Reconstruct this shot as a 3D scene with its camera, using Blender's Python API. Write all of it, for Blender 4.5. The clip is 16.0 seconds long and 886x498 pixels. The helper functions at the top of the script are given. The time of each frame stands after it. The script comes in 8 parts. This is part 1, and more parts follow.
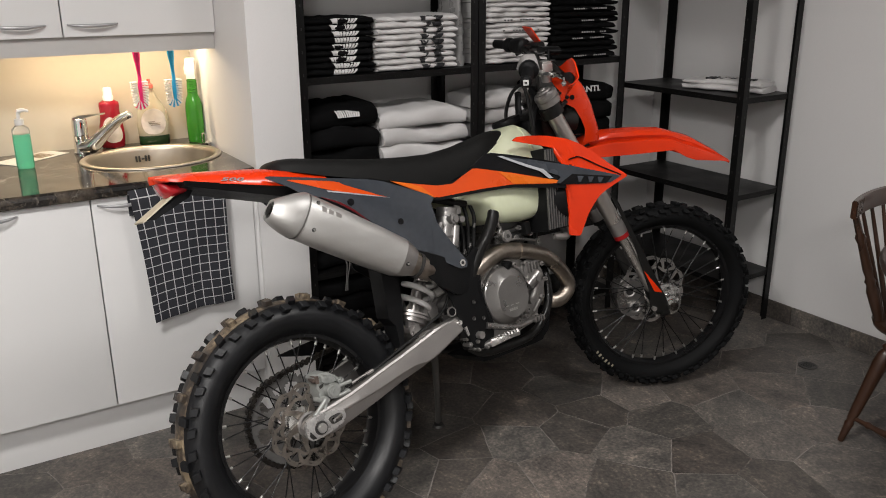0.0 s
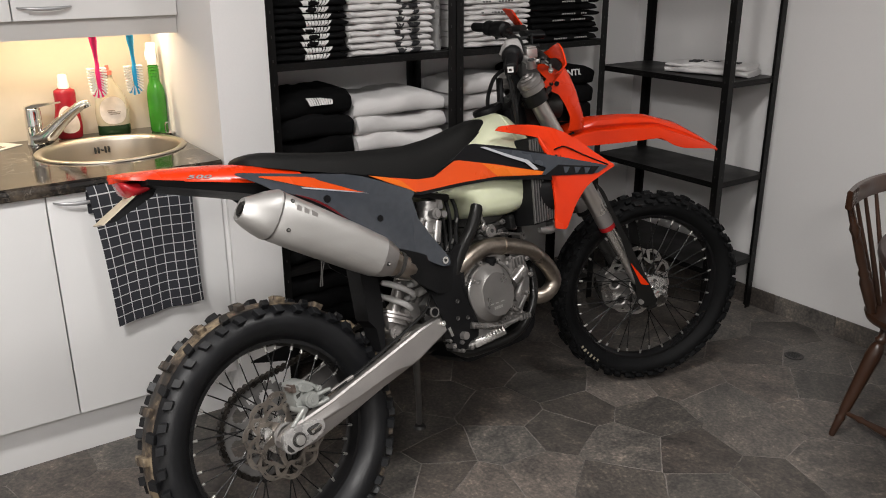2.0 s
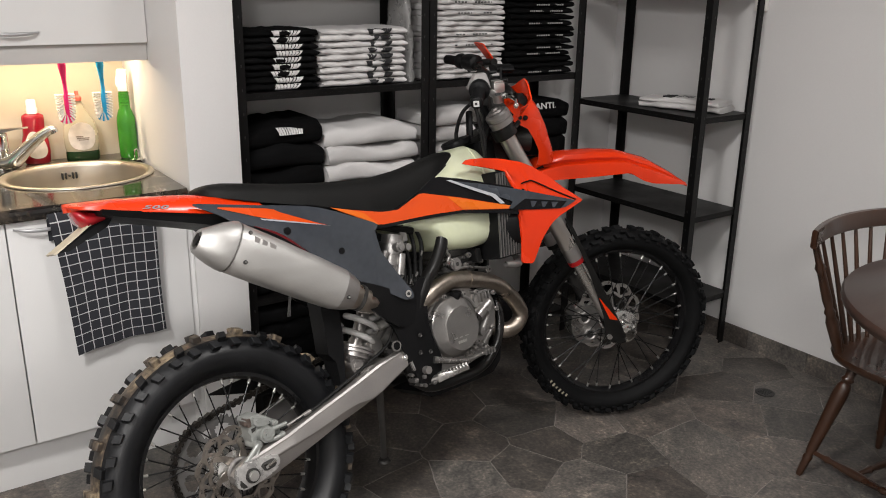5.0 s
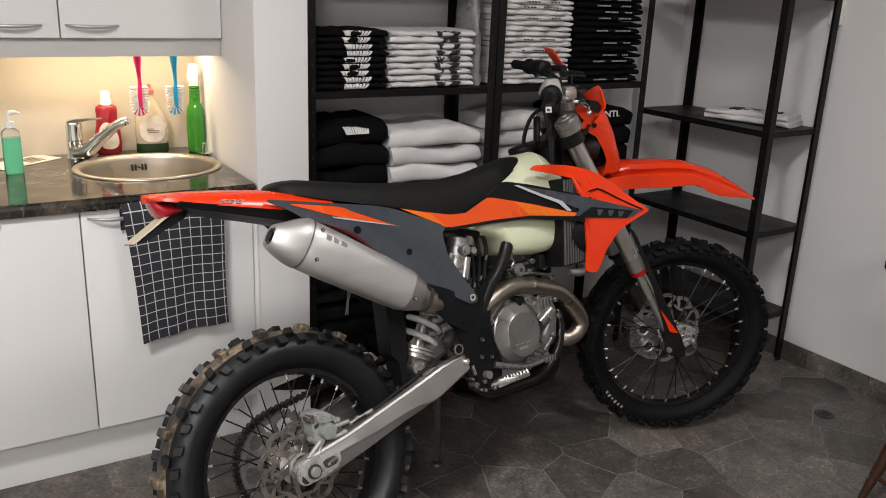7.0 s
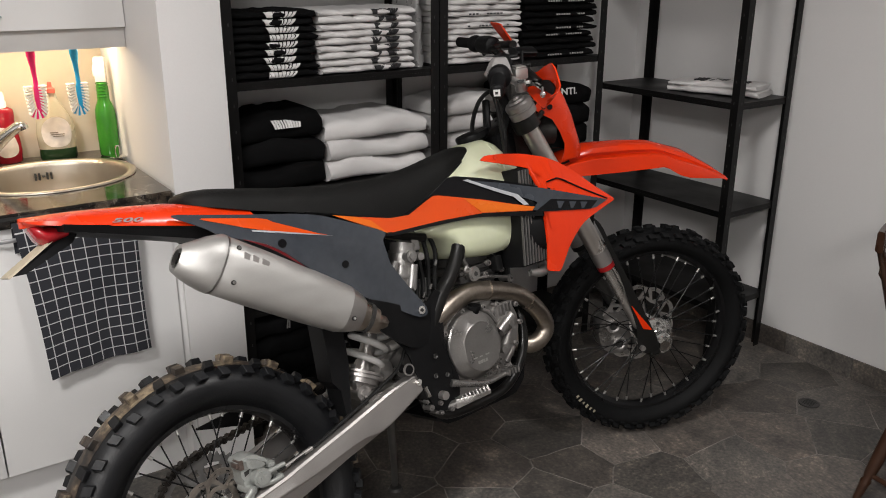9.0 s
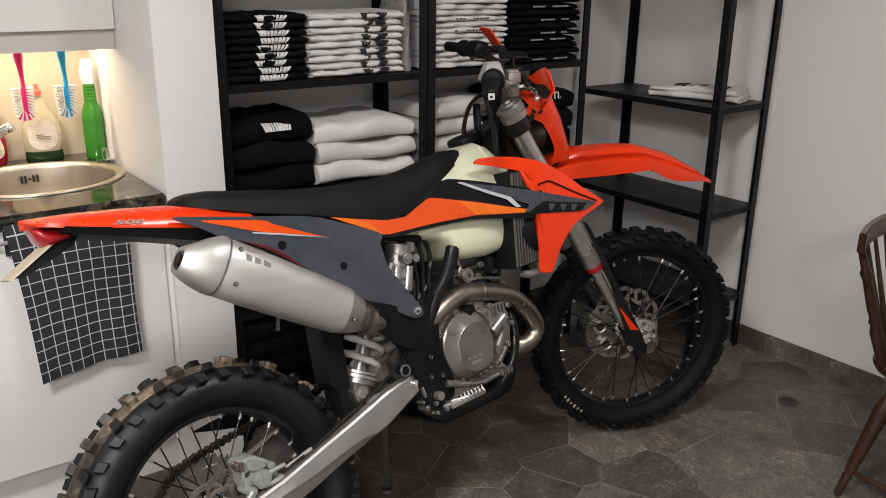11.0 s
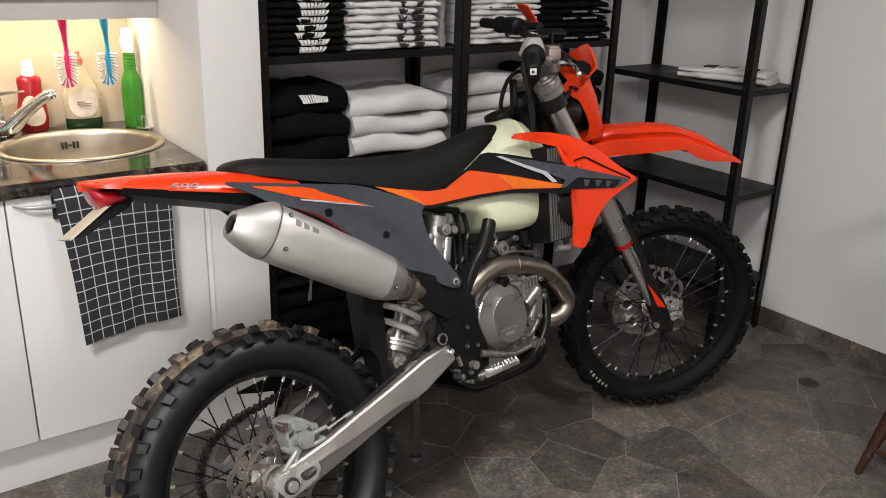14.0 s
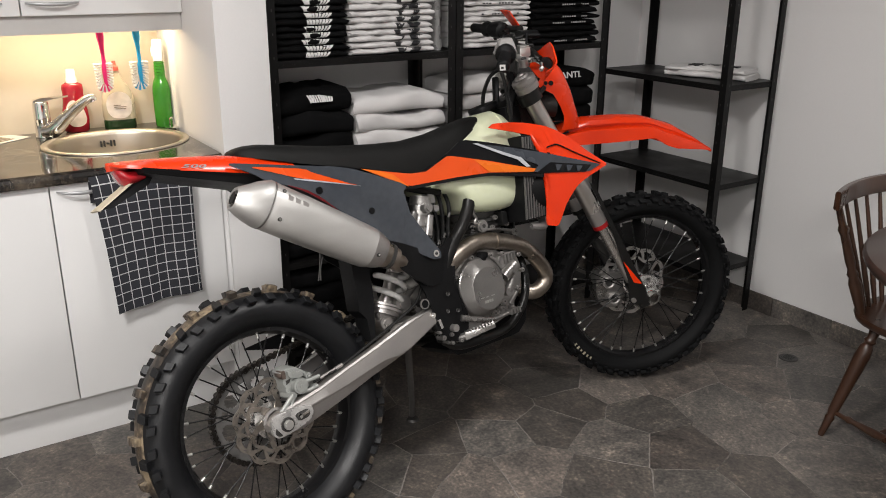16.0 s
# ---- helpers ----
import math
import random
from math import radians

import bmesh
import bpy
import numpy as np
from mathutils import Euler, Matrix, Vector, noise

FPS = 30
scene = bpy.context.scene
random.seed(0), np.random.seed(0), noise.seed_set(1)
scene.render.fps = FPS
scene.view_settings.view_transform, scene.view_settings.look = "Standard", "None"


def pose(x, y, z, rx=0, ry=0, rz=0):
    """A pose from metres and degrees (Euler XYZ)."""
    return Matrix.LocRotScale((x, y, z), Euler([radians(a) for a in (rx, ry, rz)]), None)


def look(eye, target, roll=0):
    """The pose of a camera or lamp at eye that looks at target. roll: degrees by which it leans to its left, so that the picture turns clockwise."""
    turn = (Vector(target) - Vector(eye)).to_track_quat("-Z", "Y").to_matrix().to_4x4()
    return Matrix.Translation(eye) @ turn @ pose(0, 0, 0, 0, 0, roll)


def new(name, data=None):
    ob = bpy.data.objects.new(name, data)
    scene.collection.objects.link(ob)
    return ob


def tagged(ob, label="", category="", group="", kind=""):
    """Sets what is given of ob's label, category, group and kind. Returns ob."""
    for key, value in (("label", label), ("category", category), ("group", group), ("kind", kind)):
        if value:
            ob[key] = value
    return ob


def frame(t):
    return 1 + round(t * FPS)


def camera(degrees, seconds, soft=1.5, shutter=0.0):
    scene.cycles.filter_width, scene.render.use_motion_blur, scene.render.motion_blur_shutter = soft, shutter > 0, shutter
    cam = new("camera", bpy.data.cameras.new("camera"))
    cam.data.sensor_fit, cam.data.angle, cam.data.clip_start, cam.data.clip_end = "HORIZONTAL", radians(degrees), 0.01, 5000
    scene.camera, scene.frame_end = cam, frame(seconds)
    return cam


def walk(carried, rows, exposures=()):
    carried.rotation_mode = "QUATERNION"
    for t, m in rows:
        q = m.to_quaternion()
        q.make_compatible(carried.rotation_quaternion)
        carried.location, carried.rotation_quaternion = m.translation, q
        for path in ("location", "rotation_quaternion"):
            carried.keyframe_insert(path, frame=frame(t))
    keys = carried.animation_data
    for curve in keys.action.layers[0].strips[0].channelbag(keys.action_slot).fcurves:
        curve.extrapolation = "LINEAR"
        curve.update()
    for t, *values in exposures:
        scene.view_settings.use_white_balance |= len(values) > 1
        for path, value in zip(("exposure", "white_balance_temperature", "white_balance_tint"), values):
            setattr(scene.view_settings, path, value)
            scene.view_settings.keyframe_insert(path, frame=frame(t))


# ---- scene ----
cam = camera(55.6, 16.0, 1.0)
PATH = [
    (0, (0.053, 0.024, 1.467), (1.066, 1.635, 0.851), -0.3),
    (0.5, (0.098, 0.047, 1.468), (1.097, 1.665, 0.847), -0.5),
    (1, (0.162, 0.069, 1.459), (1.154, 1.688, 0.832), -1.0),
    (1.5, (0.137, 0.14, 1.478), (1.16, 1.735, 0.837), -0.5),
    (2, (0.095, 0.157, 1.475), (1.161, 1.713, 0.812), -0.2),
    (2.5, (0.135, 0.13, 1.481), (1.24, 1.654, 0.807), -0.2),
    (3, (0.176, 0.129, 1.482), (1.302, 1.642, 0.817), -0.1),
    (3.5, (0.176, 0.13, 1.487), (1.306, 1.649, 0.843), 0.1),
    (5.8, (0.141, 0.141, 1.491), (1.206, 1.729, 0.904), 1.6),
    (6, (0.126, 0.149, 1.488), (1.18, 1.745, 0.904), 1.8),
    (6.5, (0.118, 0.15, 1.491), (1.147, 1.762, 0.905), 2.2),
    (7, (0.107, 0.178, 1.487), (1.128, 1.79, 0.888), 2.4),
    (7.5, (0.084, 0.235, 1.48), (1.115, 1.835, 0.866), 2.0),
    (8, (0.109, 0.292, 1.478), (1.162, 1.874, 0.855), 1.1),
    (8.5, (0.205, 0.342, 1.483), (1.274, 1.909, 0.849), 0.6),
    (9, (0.303, 0.383, 1.47), (1.384, 1.937, 0.825), 0.2),
    (11.5, (0.226, 0.403, 1.47), (1.375, 1.914, 0.838), 0.9),
    (12, (0.224, 0.401, 1.471), (1.363, 1.918, 0.839), 0.9),
    (12.5, (0.215, 0.398, 1.47), (1.342, 1.924, 0.836), 0.9),
    (13, (0.196, 0.397, 1.468), (1.313, 1.926, 0.824), 0.9),
    (13.5, (0.176, 0.401, 1.461), (1.298, 1.92, 0.802), 1.3),
    (14, (0.147, 0.415, 1.456), (1.271, 1.925, 0.781), 1.9),
    (14.5, (0.142, 0.366, 1.466), (1.249, 1.889, 0.791), 1.9),
    (15, (0.165, 0.249, 1.464), (1.238, 1.798, 0.792), 1.3),
    (15.5, (0.151, 0.137, 1.454), (1.199, 1.707, 0.792), 0.7),
    (16, (0.12, 0.072, 1.454), (1.159, 1.654, 0.807), 0.3),
]
EXPOSURES = ((0.0, -0.14), (2.0, 0.0), (3.5, 0.16), (6.5, -0.06), (7.5, -0.04), (9.0, -0.08), (12.5, 0.15), (16.0, 0.12))
walk(cam, [(t, look(eye, target, roll)) for t, eye, target, roll in PATH], EXPOSURES)

# ---- light ----
world = bpy.data.worlds.new("world")
world.use_nodes = True
world.node_tree.nodes["Background"].inputs[0].default_value = (0.55, 0.57, 0.6, 1)
world.node_tree.nodes["Background"].inputs[1].default_value = 0.02
scene.world = world


def area(name, m, sx, sy, watts, colour):
    data = bpy.data.lights.new(name, "AREA")
    data.shape, data.size, data.size_y, data.energy, data.color = "RECTANGLE", sx, sy, watts, colour
    ob = new(name, data)
    ob.matrix_world = m
    return ob


# lamps out of view; the third is added as fill from behind the viewer
LAMP_SPOTS = ((-0.35, 0.9, 57, 0.21), (1.65, 1.0, 19, 0.18), (-1.0, -1.1, 79, 0.30))
CEILING_Z = 2.55
WARM = (1.0, 0.972, 0.948)
for lx, ly, watts, half in LAMP_SPOTS:
    area("ceiling_lamp_light", pose(lx, ly, CEILING_Z - 0.045, 0, 0, 0), 2 * half, 2 * half, watts, WARM)


# ---- materials ----
def nodes_of(name):
    m = bpy.data.materials.new(name)
    m.use_nodes = True
    return m, m.node_tree.nodes, m.node_tree.links, m.node_tree.nodes["Principled BSDF"]


def mat(name, colour, rough=0.5, metal=0.0, vary=0.08, scale=6.0, bump=0.0, bump_scale=60.0, rough_vary=0.1,
        coat=0.0, stretch=(1, 1, 1), random_tone=0.0, spec=0.5, trans=0.0, sub=0.0, sheen=0.0, ior=1.45):
    """A surface with soft large stains, fine grain, uneven gloss and fine relief."""
    m, n, l, b = nodes_of(name)
    co = n.new("ShaderNodeTexCoord")
    mp = n.new("ShaderNodeMapping")
    mp.inputs["Scale"].default_value = stretch
    l.new(co.outputs["Object"], mp.inputs["Vector"])
    big = n.new("ShaderNodeTexNoise")
    big.inputs["Scale"].default_value, big.inputs["Detail"].default_value = scale, 5
    fine = n.new("ShaderNodeTexNoise")
    fine.inputs["Scale"].default_value, fine.inputs["Detail"].default_value = bump_scale, 4
    l.new(mp.outputs[0], big.inputs["Vector"]), l.new(mp.outputs[0], fine.inputs["Vector"])
    add = n.new("ShaderNodeMath")
    add.operation = "MULTIPLY_ADD"
    add.inputs[1].default_value = 0.45
    l.new(fine.outputs["Fac"], add.inputs[0]), l.new(big.outputs["Fac"], add.inputs[2])
    rng = n.new("ShaderNodeMapRange")
    rng.inputs["From Min"].default_value, rng.inputs["From Max"].default_value = 0.45, 1.0
    rng.inputs["To Min"].default_value, rng.inputs["To Max"].default_value = 1 - vary, 1 + vary
    l.new(add.outputs[0], rng.inputs["Value"])
    tone = rng.outputs[0]
    if random_tone:
        info = n.new("ShaderNodeObjectInfo")
        r2 = n.new("ShaderNodeMapRange")
        r2.inputs["To Min"].default_value, r2.inputs["To Max"].default_value = 1 - random_tone, 1 + random_tone
        l.new(info.outputs["Random"], r2.inputs["Value"])
        mul = n.new("ShaderNodeMath")
        mul.operation = "MULTIPLY"
        l.new(tone, mul.inputs[0]), l.new(r2.outputs[0], mul.inputs[1])
        tone = mul.outputs[0]
    mix = n.new("ShaderNodeVectorMath")
    mix.operation = "SCALE"
    mix.inputs[0].default_value = colour
    l.new(tone, mix.inputs["Scale"])
    l.new(mix.outputs[0], b.inputs["Base Color"])
    r3 = n.new("ShaderNodeMapRange")
    r3.inputs["From Min"].default_value, r3.inputs["From Max"].default_value = 0.3, 0.7
    r3.inputs["To Min"].default_value, r3.inputs["To Max"].default_value = max(0.02, rough - rough_vary), min(1, rough + rough_vary)
    l.new(big.outputs["Fac"], r3.inputs["Value"]), l.new(r3.outputs[0], b.inputs["Roughness"])
    b.inputs["Metallic"].default_value = metal
    b.inputs["Coat Weight"].default_value = coat
    b.inputs["Coat Roughness"].default_value = 0.08
    b.inputs["Specular IOR Level"].default_value = spec
    b.inputs["Transmission Weight"].default_value = trans
    b.inputs["IOR"].default_value = ior
    b.inputs["Sheen Weight"].default_value = sheen
    if sub:
        b.inputs["Subsurface Weight"].default_value = sub
        b.inputs["Subsurface Radius"].default_value = (0.02, 0.02, 0.015)
    if bump:
        bp = n.new("ShaderNodeBump")
        bp.inputs["Strength"].default_value, bp.inputs["Distance"].default_value = bump, 0.002
        l.new(fine.outputs["Fac"], bp.inputs["Height"]), l.new(bp.outputs[0], b.inputs["Normal"])
    return m


M_WALL = mat("painted_wall", (0.70, 0.69, 0.685), 0.75, vary=0.03, scale=1.2, bump=0.12, bump_scale=220, spec=0.3)
# for the unseen walls: this grey only sets how much light bounces back
M_WALLFAR = mat("unseen_wall_bounce_grey", (0.60, 0.592, 0.585), 0.8, vary=0.04, scale=1.2, bump=0.12, bump_scale=220, spec=0.3)
M_CEIL = mat("ceiling_paint", (0.80, 0.79, 0.78), 0.9, vary=0.02, bump=0.1)
M_SPLASH = mat("beige_splashback", (0.52, 0.46, 0.37), 0.45, vary=0.03, scale=2)
M_CAB = mat("white_laminate", (0.74, 0.735, 0.73), 0.35, vary=0.025, scale=2.0, bump=0.03, bump_scale=300)
M_CABGREY = mat("grey_valance", (0.50, 0.485, 0.47), 0.5, vary=0.03)
M_DARK = mat("dark_gap", (0.03, 0.03, 0.03), 0.8)
M_HANDLE = mat("satin_grey_handle", (0.42, 0.42, 0.43), 0.38, 0.6)
M_BLACKSTEEL = mat("black_powder_steel", (0.005, 0.0048, 0.0048), 0.45, vary=0.2, scale=12, bump=0.08, bump_scale=350, spec=0.3)
M_SHELFTOP = mat("black_shelf_board", (0.006, 0.0057, 0.0056), 0.46, vary=0.25, scale=7, spec=0.24)
M_STEEL = mat("brushed_sink_steel", (0.52, 0.475, 0.41), 0.42, 1.0, vary=0.06, scale=3, bump=0.05, bump_scale=200, stretch=(1, 12, 1))
M_CHROME = mat("chrome", (0.75, 0.74, 0.72), 0.08, 1.0, vary=0.03, rough_vary=0.03)
M_LAMP_FRAME = mat("white_metal", (0.8, 0.8, 0.8), 0.4)


def glow(name, colour, strength):
    m, n, l, b = nodes_of(name)
    b.inputs["Base Color"].default_value = (0.8, 0.8, 0.8, 1)
    b.inputs["Emission Color"].default_value = (*colour, 1)
    b.inputs["Emission Strength"].default_value = strength
    return m


M_GLOW = glow("lamp_diffuser", WARM, 5.0)


# ---- mesh helpers ----
def mesh_from(name, bm, material, smooth=None):
    """A mesh of bm; smooth: degrees above which an edge stays sharp."""
    me = bpy.data.meshes.new(name)
    bmesh.ops.recalc_face_normals(bm, faces=bm.faces)
    if smooth:
        for f in bm.faces:
            f.smooth = True
        for e in bm.edges:
            e.smooth = len(e.link_faces) == 2 and e.calc_face_angle(0) < radians(smooth)
    bm.to_mesh(me)
    bm.free()
    me.materials.append(material)
    return me


def thing(name, label, category, m=Matrix(), group="", kind=""):
    ob = new(name)
    ob.empty_display_size = 0.1
    ob.matrix_world = m
    return tagged(ob, label, category, group, kind)


def part(name, bm, material, parent, label="", smooth=40):
    """One mesh object under a thing or a part, in that thing's own axes."""
    ob = new(name, mesh_from(name, bm, material, smooth))
    ob.parent = parent
    return tagged(ob, label)


def whole(name, bm, material, label, category="", kind="", group="", smooth=40, m=None):
    ob = new(name, mesh_from(name, bm, material, smooth))
    if m is not None:
        ob.matrix_world = m
    return tagged(ob, label, category, group, kind)


def box(x0, x1, y0, y1, z0, z1, bevel=0.0, bm=None, seg=2):
    out = bm or bmesh.new()
    made = bmesh.ops.create_cube(out, size=1.0)["verts"]
    for v in made:
        v.co = ((x0 + x1) / 2 + v.co.x * (x1 - x0), (y0 + y1) / 2 + v.co.y * (y1 - y0), (z0 + z1) / 2 + v.co.z * (z1 - z0))
    if bevel:
        edges = list({e for v in made for e in v.link_edges})
        bmesh.ops.bevel(out, geom=edges, offset=bevel, segments=seg, affect="EDGES", profile=0.6)
    return out


def rod(p, q, r0, r1=None, n=14, bm=None, caps=True):
    """A round bar from p to q."""
    out = bm or bmesh.new()
    p, q = Vector(p), Vector(q)
    d = q - p
    m = Matrix.Translation((p + q) / 2) @ d.to_track_quat("Z", "Y").to_matrix().to_4x4()
    bmesh.ops.create_cone(out, cap_ends=caps, segments=n, radius1=r0, radius2=r0 if r1 is None else r1, depth=d.length, matrix=m)
    return out


def loft(rings, bm=None, closed=True, cap=True):
    """Skin over rings of points, all with the same count."""
    out = bm or bmesh.new()
    vs = [[out.verts.new(p) for p in ring] for ring in rings]
    n = len(vs[0])
    for a, b in zip(vs, vs[1:]):
        for i in range(n if closed else n - 1):
            out.faces.new((a[i], a[(i + 1) % n], b[(i + 1) % n], b[i]))
    if cap and closed:
        out.faces.new(vs[0][::-1]), out.faces.new(vs[-1])
    return out


def lathe(profile, n=28, m=Matrix(), bm=None):
    """A turned body from (radius, height) pairs about m's z axis."""
    out = bm or bmesh.new()
    rings = []
    for r, h in profile:
        r = max(r, 1e-4)
        rings.append([m @ Vector((r * math.cos(2 * math.pi * i / n), r * math.sin(2 * math.pi * i / n), h)) for i in range(n)])
    return loft(rings, out)


def catmull(points, step=6):
    """A smooth line through points."""
    p = [Vector(q) for q in points]
    p = [2 * p[0] - p[1]] + p + [2 * p[-1] - p[-2]]
    out = []
    for i in range(1, len(p) - 2):
        a, b, c, d = p[i - 1:i + 3]
        for k in range(step):
            t = k / step
            out.append(0.5 * ((2 * b) + (c - a) * t + (2 * a - 5 * b + 4 * c - d) * t * t + (3 * b - a - 3 * c + d) * t ** 3))
    return out + [p[-2]]


def tube(points, r, n=10, bm=None, step=6, smooth=True):
    """A bent tube through points; r is one radius or one for each point."""
    pts = catmull(points, step) if smooth else [Vector(p) for p in points]
    m = len(points) - 1
    rings, up = [], None
    for i, p in enumerate(pts):
        d = (pts[min(i + 1, len(pts) - 1)] - pts[max(i - 1, 0)]).normalized()
        if up is None:
            up = d.orthogonal().normalized()
        up = (up - d * up.dot(d)).normalized()
        side = d.cross(up)
        if isinstance(r, (int, float)):
            rad = r
        else:
            f = i / (len(pts) - 1) * m
            k = min(int(f), m - 1)
            rad = r[k] + (r[k + 1] - r[k]) * (f - k)
        rings.append([p + rad * (math.cos(a) * up + math.sin(a) * side) for a in (2 * math.pi * j / n for j in range(n))])
    return loft(rings, bm)


def slab(outline, y0, y1, bevel=0.0, bm=None):
    """A plate with an outline in x and z, between y0 and y1."""
    out = bm or bmesh.new()
    a = [out.verts.new((x, y0, z)) for x, z in outline]
    b = [out.verts.new((x, y1, z)) for x, z in outline]
    n = len(a)
    caps = [out.faces.new(a), out.faces.new(b[::-1])]
    for i in range(n):
        out.faces.new((a[i], b[i], b[(i + 1) % n], a[(i + 1) % n]))
    if bevel:
        bmesh.ops.bevel(out, geom=[e for f in caps for e in f.edges], offset=bevel, segments=2, affect="EDGES", profile=0.6)
    return out


# ---- the room ----
WALL_X, SHELF_WALL_Y, SPLASH_Y = 3.175, 3.02, 3.257
P0, P1 = 0.968, 1.138
FRONT_Y = 2.62
XW, YS = -2.4, -2.4
whole("ceiling", box(XW - 0.1, WALL_X + 0.1, YS - 0.1, SPLASH_Y + 0.1, CEILING_Z, CEILING_Z + 0.1), M_CEIL, "plain white painted ceiling", kind="structure")
whole("wall_east", box(WALL_X, WALL_X + 0.12, YS, SHELF_WALL_Y + 0.35, 0, CEILING_Z), M_WALL, "smooth light grey painted wall", kind="structure")
whole("wall_north_shelves", box(P1, WALL_X, SHELF_WALL_Y, SHELF_WALL_Y + 0.35, 0, CEILING_Z), M_WALL, "light grey painted wall behind the shelves", kind="structure")
whole("wall_north_kitchen", box(XW, P0, SPLASH_Y, SPLASH_Y + 0.11, 0, CEILING_Z), M_SPLASH, "beige splashback wall behind the sink", kind="structure")
whole("wall_partition", box(P0, P1, FRONT_Y, SPLASH_Y + 0.11, 0, CEILING_Z, 0.004), M_WALL, "white painted partition beside the kitchen units", kind="structure")
# two unseen walls close the room and temper the bounced light
whole("wall_west", box(XW - 0.12, XW, YS, SPLASH_Y + 0.1, 0, CEILING_Z), M_WALLFAR, "unseen wall behind the viewer, its grey set for bounced light", kind="structure")
whole("wall_south", box(XW, WALL_X, YS - 0.12, YS, 0, CEILING_Z), M_WALLFAR, "unseen wall behind the viewer, its grey set for bounced light", kind="structure")
for lx, ly, watts, half in LAMP_SPOTS:
    lamp = thing("ceiling_lamp", "unseen ceiling light panel, assumed square and white", "lamp", pose(lx, ly, CEILING_Z - 0.04), "ceiling lamps")
    f, o, k = bmesh.new(), half + 0.02, half + 0.005
    for a, b, c, d in ((-o, o, -o, -k), (-o, o, k, o), (-o, -k, -k, k), (k, o, -k, k)):
        box(a, b, c, d, 0, 0.04, bm=f)
    part("frame", f, M_LAMP_FRAME, lamp)
    part("diffuser", box(-k, k, -k, k, 0.015, 0.03), M_GLOW, lamp, "glowing white diffuser")

# ---- motorcycle ----
M_ORANGE = mat("orange_plastic", (0.72, 0.036, 0.0035), 0.22, vary=0.06, scale=5, bump=0.02, bump_scale=400, coat=0.12)
M_ORANGE2 = mat("light_orange_decal", (0.74, 0.145, 0.007), 0.28, vary=0.05, coat=0.2)
M_GREYPL = mat("slate_grey_plastic", (0.042, 0.048, 0.058), 0.20, vary=0.22, scale=6, bump=0.03, coat=0.3, rough_vary=0.12)
M_BLACKPL = mat("black_plastic", (0.0065, 0.0065, 0.007), 0.45, vary=0.25, bump=0.2, bump_scale=300, spec=0.17)
M_GLOSSBLACK = mat("gloss_black_decal", (0.005, 0.005, 0.006), 0.14, vary=0.1, spec=0.3)
M_ORANGE3 = mat("warm_orange_decal", (0.70, 0.072, 0.006), 0.28, vary=0.05, coat=0.2)
M_SILVERDECAL = mat("pale_grey_decal", (0.42, 0.43, 0.45), 0.35)
M_WHITEDECAL = mat("white_decal", (0.75, 0.74, 0.73), 0.4)
M_SEAT = mat("black_seat_vinyl", (0.0075, 0.0075, 0.0073), 0.60, vary=0.15, bump=0.55, bump_scale=420, rough_vary=0.06, spec=0.24)
M_TANK = mat("translucent_ivory_tank", (0.66, 0.69, 0.50), 0.40, vary=0.06, scale=3, sub=0.25, bump=0.03)
M_ALU = mat("satin_aluminium", (0.37, 0.352, 0.34), 0.40, 0.80, vary=0.15, scale=6, bump=0.14, bump_scale=500)
M_CAST = mat("cast_aluminium", (0.30, 0.29, 0.28), 0.33, 0.85, vary=0.13, scale=16, bump=0.28, bump_scale=260)
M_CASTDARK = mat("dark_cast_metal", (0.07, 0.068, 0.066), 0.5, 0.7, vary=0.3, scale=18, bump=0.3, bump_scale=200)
M_MUFFLER = mat("brushed_muffler", (0.50, 0.49, 0.475), 0.42, 0.7, vary=0.10, scale=4, bump=0.16, bump_scale=300, stretch=(1, 1, 8))
M_PIPE = mat("heat_tinted_steel", (0.36, 0.315, 0.27), 0.36, 1.0, vary=0.28, scale=14, bump=0.1, bump_scale=120)
M_FORK = mat("anodised_fork", (0.52, 0.49, 0.46), 0.30, 0.85, vary=0.06, stretch=(1, 1, 0.2))
M_RIM = mat("black_rim", (0.006, 0.006, 0.0065), 0.3, 0.0, vary=0.15, coat=0.1, spec=0.35)
M_RUBBER = mat("tyre_rubber", (0.0066, 0.0070, 0.0082), 0.44, vary=0.35, scale=10, bump=0.2, bump_scale=260, rough_vary=0.12, spec=0.45)
M_RUBBER_FRONT = mat("dull_tyre_rubber", (0.0060, 0.0062, 0.0066), 0.62, vary=0.35, scale=10, bump=0.2, bump_scale=260, spec=0.15)


